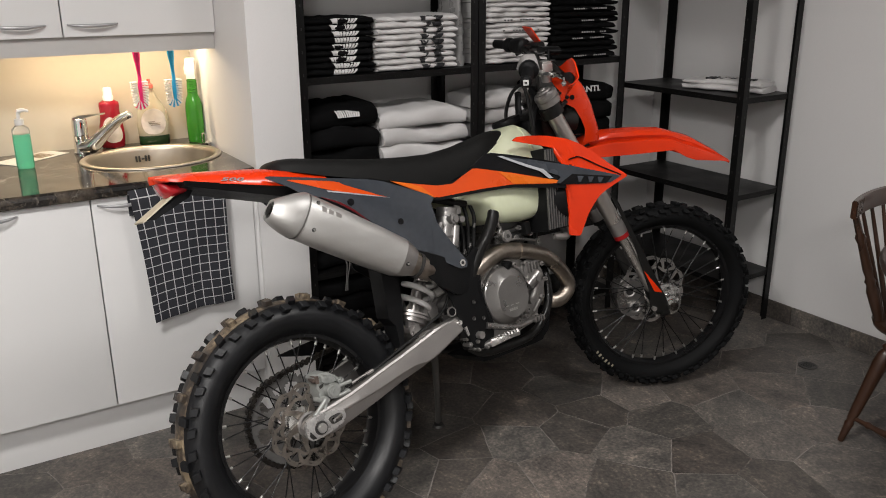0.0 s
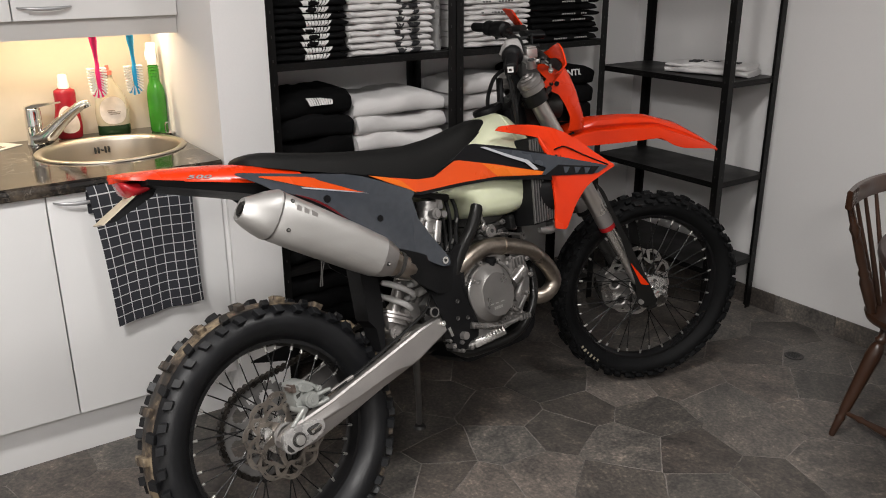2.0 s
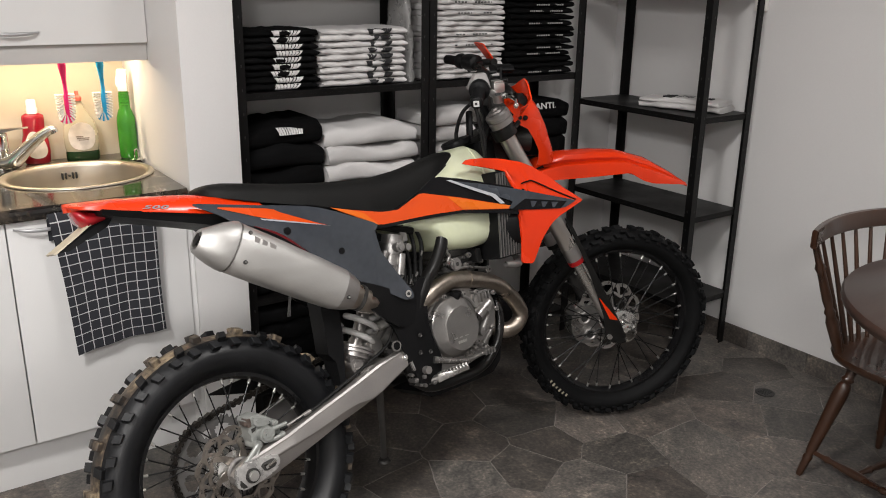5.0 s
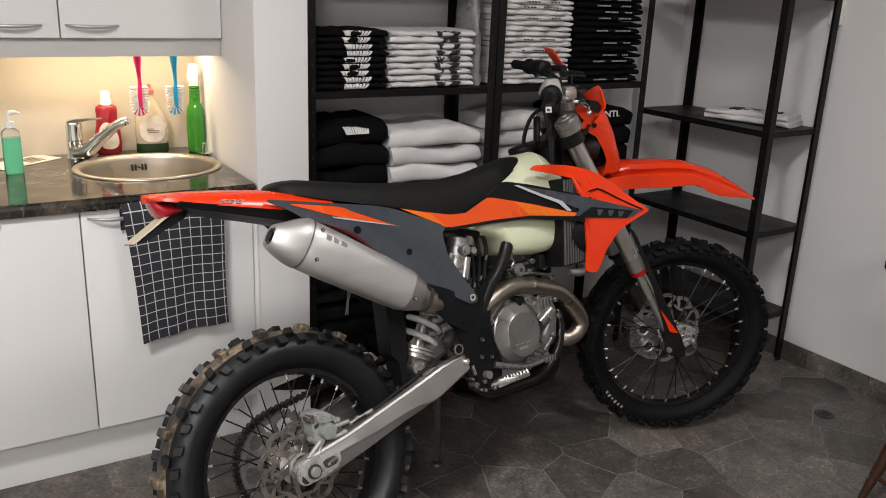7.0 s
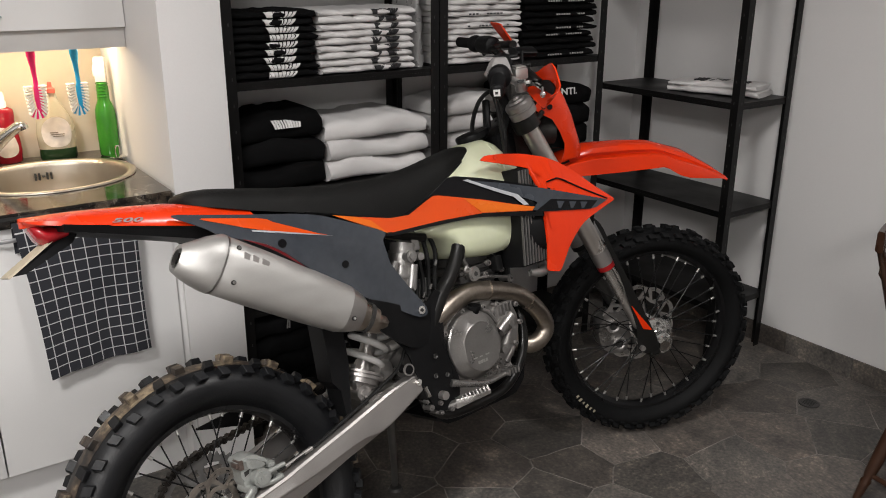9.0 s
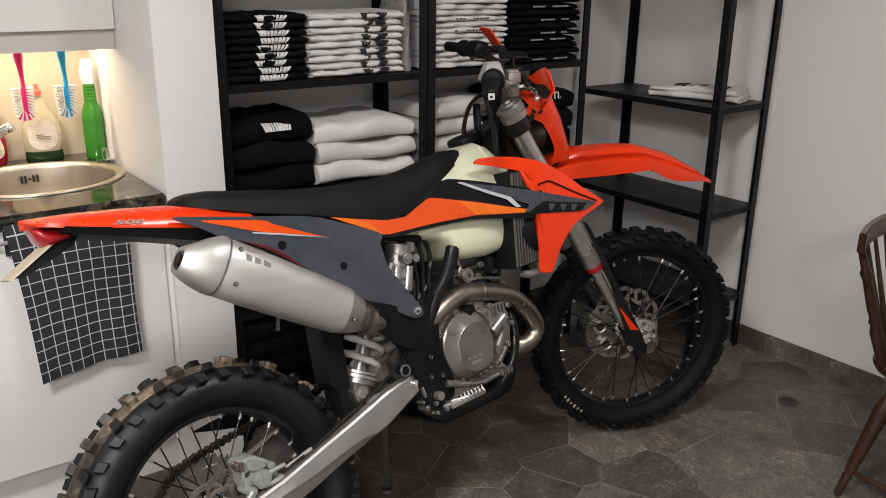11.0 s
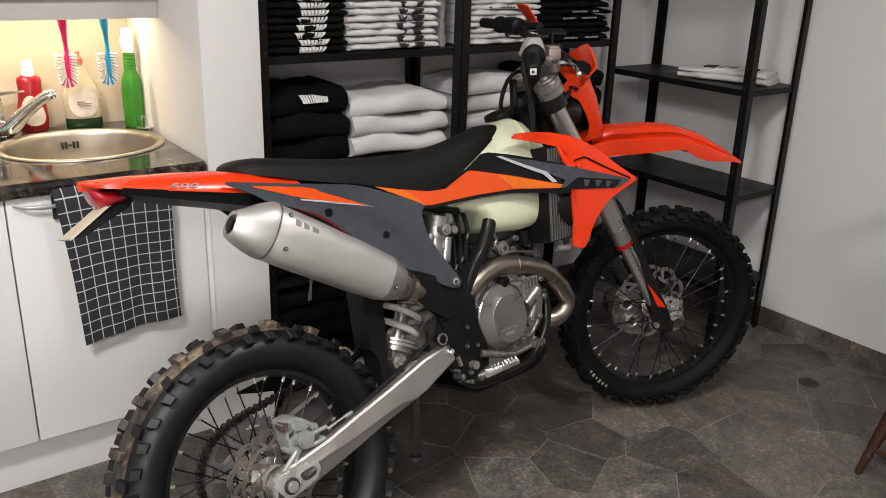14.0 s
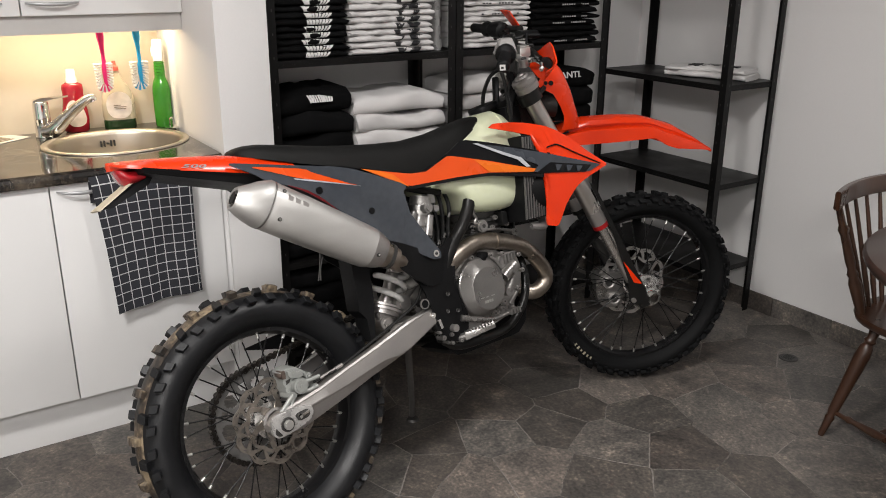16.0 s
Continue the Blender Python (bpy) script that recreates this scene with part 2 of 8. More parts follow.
def dusty_rubber():
    """Rubber with dried tan dust in patches."""
    m, n, l, b = nodes_of("dusty_tread")
    co = n.new("ShaderNodeNewGeometry")
    parts = []
    for scale, detail in ((9.0, 6), (70.0, 5)):
        t = n.new("ShaderNodeTexNoise")
        t.inputs["Scale"].default_value, t.inputs["Detail"].default_value = scale, detail
        l.new(co.outputs["Position"], t.inputs["Vector"])
        parts.append(t)
    add = n.new("ShaderNodeMath")
    add.operation, add.inputs[1].default_value = "MULTIPLY_ADD", 0.5
    l.new(parts[1].outputs["Fac"], add.inputs[0]), l.new(parts[0].outputs["Fac"], add.inputs[2])
    ramp = n.new("ShaderNodeValToRGB")
    e = ramp.color_ramp.elements
    e[0].position, e[0].color = 0.58, (0.016, 0.014, 0.013, 1)
    e[1].position, e[1].color = 0.92, (0.28, 0.22, 0.145, 1)
    k = e.new(0.74)
    k.color = (0.062, 0.046, 0.034, 1)
    l.new(add.outputs[0], ramp.inputs[0]), l.new(ramp.outputs[0], b.inputs["Base Color"])
    b.inputs["Roughness"].default_value = 0.55
    bp = n.new("ShaderNodeBump")
    bp.inputs["Strength"].default_value, bp.inputs["Distance"].default_value = 0.3, 0.002
    l.new(parts[1].outputs["Fac"], bp.inputs["Height"]), l.new(bp.outputs[0], b.inputs["Normal"])
    return m


M_DUST = dusty_rubber()
M_STEELDISC = mat("brake_steel", (0.25, 0.222, 0.195), 0.34, 0.8, vary=0.35, scale=26, bump=0.1, bump_scale=90)
M_SPROCKET = mat("grey_sprocket_steel", (0.17, 0.165, 0.16), 0.42, 0.5, vary=0.2, scale=25)
M_BRIGHTDISC = mat("bright_disc_steel", (0.55, 0.53, 0.51), 0.34, 0.85, vary=0.15, scale=20)
M_CALIPER = mat("pale_cast_alloy", (0.32, 0.33, 0.315), 0.40, 0.35, vary=0.15, scale=30, bump=0.2, bump_scale=220)
M_BLOCK = mat("worn_bare_alloy", (0.46, 0.45, 0.44), 0.30, 0.55, vary=0.3, scale=40, bump=0.3, bump_scale=160)
M_CHAIN = mat("chain_steel", (0.030, 0.026, 0.023), 0.42, 0.75, vary=0.4, scale=60)
M_NIPPLE = mat("bright_nipple", (0.55, 0.54, 0.52), 0.35, 0.8)
M_FRAME = mat("black_frame", (0.007, 0.0068, 0.0065), 0.36, vary=0.25, bump=0.15, bump_scale=260, spec=0.38)
M_SPRING = mat("white_spring", (0.50, 0.49, 0.48), 0.32, vary=0.08)
M_RED = mat("red_anodised", (0.42, 0.012, 0.014), 0.3, 0.3)
M_REDLENS = mat("red_lens", (0.35, 0.010, 0.016), 0.15, vary=0.1, coat=0.4)
M_DARKRED = mat("dark_red_gloss", (0.10, 0.005, 0.008), 0.15, vary=0.1, coat=0.5)
M_PLATE = mat("pale_plate", (0.50, 0.44, 0.34), 0.5)
M_YELLOW = mat("pale_tyre_print", (0.30, 0.27, 0.20), 0.6)
M_HUB = mat("polished_hub", (0.66, 0.65, 0.63), 0.17, 0.9, vary=0.12, scale=20, bump=0.1)
M_THROTTLE = mat("bright_casting", (0.34, 0.33, 0.32), 0.36, 0.8, vary=0.2, scale=30, bump=0.2, bump_scale=200)
M_DIGIT = mat("pale_print", (0.29, 0.245, 0.235), 0.4)
M_HOUSING = mat("grey_plastic", (0.28, 0.27, 0.265), 0.42, vary=0.1)
M_HOSE = mat("black_hose", (0.007, 0.007, 0.007), 0.38, spec=0.4)

BIKE = pose(0.7913, 1.9264, 0.3328, 0, 0, 5.82) @ pose(0, 0, 0, -16.62) @ pose(0, 0, 0, 0, -0.386)
BASE = Matrix.Translation((0.7, 0, -0.34))
RAKE = radians(26.7)
AXIS, AHEAD = Vector((-math.sin(RAKE), 0, math.cos(RAKE))), Vector((math.cos(RAKE), 0, math.sin(RAKE)))
FRONT_AXLE = Vector((1.483, 0, 0.004))
HINGE = FRONT_AXLE - 0.058 * AHEAD
STEER = Matrix.Translation(HINGE) @ Matrix.Rotation(radians(-31.0), 4, AXIS) @ Matrix.Translation(-HINGE)
bike = thing("motorcycle", "orange, black and grey dirt bike leaning on its side stand", "motorcycle", BIKE @ BASE)
UNBASE = BASE.inverted()


def bpart(name, bm, material, label="", steered=False, smooth=40, parent=None):
    ob = part(name, bm, material, parent or bike, label, smooth)
    if parent is None:
        ob.matrix_basis = UNBASE @ STEER if steered else UNBASE
    return ob


def flip(bm):
    for v in bm.verts:
        v.co.y = -v.co.y
    return bm


def rounded(points, cut=0.22, rounds=2):
    """Cuts the corners of a closed outline."""
    p = [Vector(q) for q in points]
    for _ in range(rounds):
        out = []
        for a, b in zip(p, p[1:] + p[:1]):
            out += [a.lerp(b, cut), a.lerp(b, 1 - cut)]
        p = out
    return [tuple(q) for q in p]


def lerp_table(table, x):
    for (x0, v0), (x1, v1) in zip(table, table[1:]):
        if x <= x1:
            f = max(0.0, (x - x0) / (x1 - x0))
            return v0 + (v1 - v0) * f
    return table[-1][1]


def thicken(bm, depth, along=None):
    """Gives a sheet its thickness, behind its face: along a direction, or along its normals."""
    bm.normal_update()
    verts, faces = bm.verts[:], bm.faces[:]
    back = {v: bm.verts.new(v.co + (Vector(along) if along else -v.normal) * depth) for v in verts}
    rim = [e for e in bm.edges if len(e.link_faces) == 1]
    sides = []
    for e in rim:
        loop = e.link_loops[0]
        sides.append((loop.vert, loop.link_loop_next.vert))
    for f in faces:
        bm.faces.new([back[v] for v in reversed(f.verts)])
    for a, b in sides:
        bm.faces.new((b, a, back[a], back[b]))
    return bm


def panel(outline, side, thick=0.004, cuts=3, cut=0.2, rounds=2, bevel=True):
    """A moulded sheet with an outline in x and z, whose y is side(x, z)."""
    bm = bmesh.new()
    pts = rounded(outline, cut, rounds) if rounds else outline
    bm.faces.new([bm.verts.new((x, 0, z)) for x, z in pts])
    bmesh.ops.triangulate(bm, faces=bm.faces[:])
    if cuts:
        bmesh.ops.subdivide_edges(bm, edges=bm.edges[:], cuts=cuts, use_grid_fill=True)
    for v in bm.verts:
        v.co.y = side(v.co.x, v.co.z)
    bmesh.ops.recalc_face_normals(bm, faces=bm.faces[:])
    if sum(f.normal.y for f in bm.faces) > 0:
        bmesh.ops.reverse_faces(bm, faces=bm.faces[:])
    return thicken(bm, thick, (0, 1, 0))


def oval(cx, cy, cz, ry, rz, n=20, power=2.0, tilt=None):
    """A ring in the plane across x; power above 2 squares it."""
    out = []
    for i in range(n):
        a = 2 * math.pi * i / n
        c, s = math.cos(a), math.sin(a)
        out.append(Vector((cx, cy + ry * math.copysign(abs(c) ** (2 / power), c), cz + rz * math.copysign(abs(s) ** (2 / power), s))))
    return out


Y_AXIS = Matrix.Rotation(radians(90), 4, "X")   # turns a lathe's z towards -y


def boss(x, z, y0, y1, r, n=20, bm=None):
    return rod((x, y0, z), (x, y1, z), r, n=n, bm=bm)


# wheels -----------------------------------------------------------------
def ring_loft(profile, n=72):
    """A closed (radius, y) profile turned about the wheel's axle."""
    bm = bmesh.new()
    rings = [[bm.verts.new((r * math.cos(2 * math.pi * i / n), y, r * math.sin(2 * math.pi * i / n))) for r, y in profile] for i in range(n)]
    k = len(profile)
    for i in range(n):
        a, b = rings[i], rings[(i + 1) % n]
        for j in range(k):
            bm.faces.new((a[j], a[(j + 1) % k], b[(j + 1) % k], b[j]))
    return bm


def make_tyre(name, m, R, rim, half, knob, pitches, wide):
    """A knobbly tyre: a carcass, and blocks of its own in rows round it; middle blocks carry dust."""
    rubber = M_RUBBER_FRONT if wide else M_RUBBER
    carc = R - knob
    rr = (carc - rim) / 2 * 1.02
    mid = carc - rr
    prof = []
    for i in range(17):
        a = radians(-118 + 236 * i / 16)
        prof.append((mid + rr * math.cos(a) * (1.0 if math.cos(a) > 0 else 0.95), half * math.sin(a)))
    prof += [(rim - 0.004, half * 0.42), (rim - 0.004, -half * 0.42)]
    tyre = bpart(name, ring_loft(prof, 96), rubber, "black knobbly off-road tyre with dusty tread blocks", smooth=50)
    tyre.matrix_basis = UNBASE @ m
    band = [(mid + (rr + 0.0008) * math.cos(radians(a)), half * 1.004 * math.sin(radians(a))) for a in (-30, -20, -10, 0, 10, 20, 30)]
    band += [(mid + (rr - 0.002) * math.cos(radians(a)), half * 0.98 * math.sin(radians(a))) for a in (30, 0, -30)]
    part("tread_base", ring_loft(band, 96), rubber if wide else M_DUST, tyre, "dusty ground between the tread blocks")

    dust = rubber if wide else M_DUST

    def block(side, dl, dw, h, skew, dusty):
        bm = bmesh.new()
        vs = []
        for lift in (0.0, 1.0):
            for sa, sb in ((-1, -1), (1, -1), (1, 1), (-1, 1)):
                t = 1 - 0.16 * lift
                a = side + sb * dw * t
                u = (sa * dl * t + sb * skew) / R
                rad = rr + h * lift - 0.002 * (1 - lift)
                r = mid + rad * math.cos(a)
                vs.append(bm.verts.new((r * math.cos(u), half / rr * rad * math.sin(a), r * math.sin(u))))
        for q in ((0, 3, 2, 1), (4, 5, 6, 7), (0, 1, 5, 4), (1, 2, 6, 5), (2, 3, 7, 6), (3, 0, 4, 7)):
            bm.faces.new([vs[k] for k in q])
        bmesh.ops.bevel(bm, geom=bm.edges[:], offset=0.0012, segments=1, affect="EDGES")
        return mesh_from("tread_block", bm, dust if dusty else rubber, 0)

    def row(mesh, every, start, count):
        for i in range(count):
            ob = new("tread_block", mesh)
            ob.parent = tyre
            ob.matrix_basis = Matrix.Rotation(-2 * math.pi * (start + every * i) / pitches + random.uniform(-0.004, 0.004), 4, "Y")

    half_count = pitches // 2
    for s in (-1, 1):
        row(block(0.21 * s, 0.0115, 0.18, knob, 0.0, True), 2, 0, half_count)
        row(block(0.56 * s, 0.0125, 0.19, knob, 0.003 * s, False), 2, 1, half_count)
        row(block(0.95 * s, 0.0132, 0.185, knob * 0.95, -0.003 * s, False), 1, 0.5, pitches)
        if wide:
            row(block(1.30 * s, 0.0100, 0.10, knob * 0.45, 0.0, False), 1, 0.0, pitches)
    return tyre


def disc_mesh(r_out, r_in, y, thick, waves, holes):
    """A wavy brake disc: an outer and an inner band tied by slanting struts, with small slots."""
    bm = bmesh.new()
    n = waves * 12
    rings = [[] for _ in range(6)]
    for i in range(n):
        a = 2 * math.pi * i / n
        w = 0.5 + 0.5 * math.cos(waves * a)
        edge = r_out - 0.009 * w ** 1.5
        for ring, r in zip(rings, (edge, edge - 0.0055, edge - 0.0085, edge - 0.013, r_in + 0.010 + 0.004 * w, r_in + 0.006 * w)):
            ring.append(bm.verts.new((r * math.cos(a), y, r * math.sin(a))))
    for i in range(n):
        j = (i + 1) % n
        for k in (0, 1, 2, 4):
            if k == 1 and i % 12 in (2, 3, 8, 9):
                continue
            p, q = rings[k], rings[k + 1]
            bm.faces.new((p[i], p[j], q[j], q[i]))
    o, c = rings[3], rings[4]
    for i in range(0, n, 12):
        for f, g in ((0, 3), (1, 4), (9, 6), (10, 7)):
            f2, g2 = (i + f) % n, (i + g) % n
            bm.faces.new((o[f2], o[(f2 + 1) % n], c[(g2 + 1) % n], c[g2]))
    return thicken(bm, thick, (0, 1, 0))


def sprocket_mesh(r, teeth, y):
    """A toothed plate with six round-cornered openings."""
    bm = bmesh.new()
    n = teeth * 3
    radii = (r - 0.012, 0.103, 0.098, 0.092, 0.086, 0.080, 0.074, 0.069, 0.064, 0.048)
    rings = [[] for _ in range(len(radii) + 1)]
    for i in range(n):
        a = 2 * math.pi * i / n - radians(16)
        for ring, rad in zip(rings, (r + (0.004, -0.004, -0.004)[i % 3],) + radii):
            ring.append(bm.verts.new((rad * math.cos(a), y, rad * math.sin(a))))
    for i in range(n):
        j = (i + 1) % n
        u = ((i + 0.5) / n * 6) % 1 - 0.5
        for k in range(len(rings) - 1):
            mid = ((r, ) + radii)[k] * 0.5 + radii[k] * 0.5
            if 0 < k < 9 and ((u / 0.25) ** 2 + ((mid - 0.0835) / 0.0215) ** 2 < 1 or ((abs(u) - 0.5) / 0.13) ** 2 + ((mid - 0.088) / 0.0115) ** 2 < 1):
                continue
            bm.faces.new((rings[k][i], rings[k][j], rings[k + 1][j], rings[k + 1][i]))
    return thicken(bm, 0.006, (0, 1, 0))


def make_wheel(name, label, m, rim_r, rim_half, hub_r, flange, spokes):
    rim = ring_loft([(rim_r, -rim_half), (rim_r, rim_half), (rim_r - 0.010, rim_half), (rim_r - 0.016, rim_half * 0.5),
                     (rim_r - 0.020, 0.0), (rim_r - 0.016, -rim_half * 0.5), (rim_r - 0.010, -rim_half)], 80)
    wheel = bpart(name, rim, M_RIM, label)
    wheel.matrix_basis = UNBASE @ m
    hub = lathe([(0.010, -flange - 0.012), (0.030, -flange - 0.012), (0.032, -flange - 0.006), (hub_r, -flange), (hub_r, -flange + 0.008), (hub_r * 0.6, -flange + 0.018),
                 (0.026, 0), (hub_r * 0.6, flange - 0.018), (hub_r, flange - 0.008), (hub_r, flange), (0.032, flange + 0.006), (0.010, flange + 0.010)], 28, Y_AXIS)
    part("hub", hub, M_HUB, wheel, "bright polished hub")
    sp = mesh_from("spoke", rod((0, 0, 0), (0, 0, 1), 0.0018, n=6), M_RIM, 60)
    ni = mesh_from("spoke_nipple", rod((0, 0, 0), (0, 0, 0.014), 0.0042, 0.0034, n=8), M_NIPPLE, 60)
    for i in range(spokes):
        side = 1 if i % 2 else -1
        a1 = 2 * math.pi * (i + 0.5) / spokes
        lead = radians(38) * (1 if (i // 2) % 2 else -1)
        a0 = a1 + lead
        p = Vector((hub_r * 0.93 * math.cos(a0), side * (flange - 0.004), hub_r * 0.93 * math.sin(a0)))
        q = Vector(((rim_r - 0.016) * math.cos(a1), side * 0.008, (rim_r - 0.016) * math.sin(a1)))
        d = q - p
        turn = d.to_track_quat("Z", "Y").to_matrix().to_4x4()
        s = new("spoke", sp)
        s.parent, s.matrix_basis = wheel, Matrix.Translation(p) @ turn @ Matrix.Diagonal((1, 1, d.length, 1))
        s = new("spoke_nipple", ni)
        s.parent, s.matrix_basis = wheel, Matrix.Translation(q - d.normalized() * 0.013) @ turn
    return wheel


rear_wheel = make_wheel("rear_wheel", "black rear rim with bright spoke nipples", Matrix(), 0.238, 0.030, 0.048, 0.036, 36)
front_wheel = make_wheel("front_wheel", "black front rim with bright spoke nipples", STEER @ Matrix.Translation(FRONT_AXLE),
                         0.273, 0.022, 0.045, 0.033, 36)
make_tyre("rear_tyre", Matrix(), 0.3465, 0.238, 0.064, 0.0155, 38, False)
make_tyre("front_tyre", STEER @ Matrix.Translation(FRONT_AXLE), 0.3515, 0.273, 0.046, 0.0125, 46, True)
part("brake_disc", disc_mesh(0.113, 0.066, -0.052, 0.004, 10, 10), M_STEELDISC, rear_wheel, "wavy steel brake disc")
for i in range(6):
    a = 2 * math.pi * i / 6
    arm = bmesh.new()
    for r0, r1, t0, t1, w0, w1 in ((0.030, 0.052, 0.0, 0.12, 0.012, 0.0065), (0.052, 0.074, 0.12, 0.36, 0.0065, 0.0055)):
        p, q = Vector((r0 * math.cos(a + t0), -0.0545, r0 * math.sin(a + t0))), Vector((r1 * math.cos(a + t1), -0.0545, r1 * math.sin(a + t1)))
        side = (q - p).normalized().cross(Vector((0, 1, 0)))
        loft([[p + side * w0, p - side * w0, p - side * w0 + Vector((0, 0.005, 0)), p + side * w0 + Vector((0, 0.005, 0))],
              [q + side * w1, q - side * w1, q - side * w1 + Vector((0, 0.005, 0)), q + side * w1 + Vector((0, 0.005, 0))]], arm)
    rod((0.074 * math.cos(a + 0.36), -0.058, 0.074 * math.sin(a + 0.36)), (0.074 * math.cos(a + 0.36), -0.048, 0.074 * math.sin(a + 0.36)), 0.006, n=10, bm=arm)
    part("disc_carrier", arm, M_STEELDISC, rear_wheel, "flat arm that carries the disc", 0)
cup = lathe([(0.020, 0.0), (0.034, 0.002), (0.036, 0.012), (0.030, 0.014), (0.028, 0.006), (0.018, 0.006)], 28, Matrix.Translation((0, -0.054, 0)) @ Y_AXIS)
part("bearing_cup", cup, M_ALU, rear_wheel, "turned bearing cup")
part("brake_disc", disc_mesh(0.131, 0.078, 0.058, 0.004, 10, 10), M_BRIGHTDISC, front_wheel, "wavy steel brake disc")
for i in range(6):
    a = 2 * math.pi * i / 6
    part("disc_carrier", rod((0.035 * math.cos(a), 0.046, 0.035 * math.sin(a)), (0.084 * math.cos(a + 0.35), 0.056, 0.084 * math.sin(a + 0.35)), 0.007, 0.005, 8), M_CAST, front_wheel)
flange = lathe([(0.02, 0.0), (0.060, 0.0), (0.063, 0.004), (0.060, 0.009), (0.050, 0.011), (0.036, 0.016), (0.033, 0.034), (0.02, 0.036)], 30, Matrix.Translation((0, -0.052, 0)) @ Y_AXIS)
part("hub_flange", flange, M_HUB, front_wheel, "bright hub flange with bolts")
for i in range(6):
    a = 2 * math.pi * i / 6 + 0.3
    part("flange_hole", boss(0.046 * math.cos(a), 0.046 * math.sin(a), -0.0655, -0.058, 0.0062, 12), M_CASTDARK, front_wheel)
mark = bmesh.new()
for i, wdt in enumerate((0.9, 1.0, 0.7, 1.0, 0.8, 0.9)):
    u = radians(-136 + 3.1 * i - 11)
    c = Vector((math.cos(u), 0, math.sin(u)))
    q = Matrix.Translation(c * 0.3085 + Vector((0, -0.0475, 0))) @ Matrix.Rotation(-u, 4, "Y") @ pose(0, 0, 0, 0, 0, 0)
    bmesh.ops.create_cube(mark, size=1.0, matrix=q @ Matrix.Diagonal((0.012 * wdt, 0.003, 0.0065 * wdt, 1)))
part("tyre_marking", mark, M_YELLOW, front_wheel, "small pale marks moulded on the sidewall")
part("sprocket", sprocket_mesh(0.122, 50, 0.052), M_SPROCKET, rear_wheel, "toothed rear sprocket with cut-outs")
axle = boss(0, 0, -0.130, 0.145, 0.011)
boss(-0.004, 0.003, -0.142, -0.128, 0.0125, 24, axle), boss(-0.004, 0.003, -0.1435, -0.140, 0.0095, 24, axle)
part("axle", axle, M_NIPPLE, rear_wheel, "bright axle with a round cap")
part("axle_collar", lathe([(0.012, 0.0), (0.0175, 0.0), (0.0185, 0.003), (0.0175, 0.006), (0.012, 0.006)], 28, Matrix.Translation((-0.004, -0.131, 0.003)) @ Y_AXIS), M_CASTDARK, rear_wheel, "dark collar round the axle cap")

# chain: pairs of plates round the sprocket and along the arm
chain = bmesh.new()
path = [Vector((0.126 * math.cos(a), 0.052, 0.126 * math.sin(a))) for a in [radians(95 + 172 * i / 24) for i in range(25)]]
path = [Vector((0.50 - 0.52 * i / 33, 0.052, 0.205 - 0.079 * i / 33)) for i in range(33)] + path + [Vector((0.0 + 0.5 * i / 33, 0.052, -0.126 + 0.22 * i / 33)) for i in range(1, 34)]
for k, (a, b) in enumerate(zip(path, path[1:])):
    off = 0.0075 if k % 2 else 0.0050
    for s in (-1, 1):
        rod(a + Vector((0, s * off, 0)), b + Vector((0, s * off, 0)), 0.0052, n=6, bm=chain)
    boss(a.x, a.z, a.y - 0.0095, a.y + 0.0095, 0.0078, 10, chain)
bpart("chain", chain, M_CHAIN, "dark oiled drive chain", smooth=0)

# swingarm ---------------------------------------------------------------
ARM_TOP = [(-0.046, 0.012), (-0.030, 0.028), (-0.010, 0.037), (0.111, 0.063), (0.196, 0.089), (0.292, 0.117), (0.412, 0.155), (0.50, 0.172)]
ARM_CREASE = [(-0.046, 0.006), (0.075, 0.024), (0.183, 0.044), (0.275, 0.066), (0.317, 0.074), (0.364, 0.073), (0.40, 0.084), (0.50, 0.128)]
ARM_LOW = [(-0.046, -0.006), (-0.030, -0.026), (0.044, -0.028), (0.080, -0.018), (0.176, 0.009), (0.275, 0.040), (0.341, 0.057), (0.399, 0.074), (0.441, 0.095), (0.50, 0.118)]


def swing_beam():
    """A cast beam: rounded top edge, flat upper face, a crease, and a lower face that falls away."""
    rings = []
    for i in range(56):
        x = -0.046 + 0.546 * i / 55
        hi, mid, lo = (lerp_table(q, x) for q in (ARM_TOP, ARM_CREASE, ARM_LOW))
        h = hi - lo
        rings.append([Vector(p) for p in ((x, -0.094, hi - 0.002), (x, -0.108, hi), (x, -0.117, hi - 0.002), (x, -0.121, hi - 0.10 * h), (x, -0.1195, hi - 0.13 * h), (x, -0.1200, hi - 0.17 * h), (x, -0.1265, mid + 0.004), (x, -0.1262, mid), (x, -0.1225, mid - 0.004),
                                          (x, -0.114, lo + 0.003), (x, -0.110, lo), (x, -0.094, lo))])
    return loft(rings)


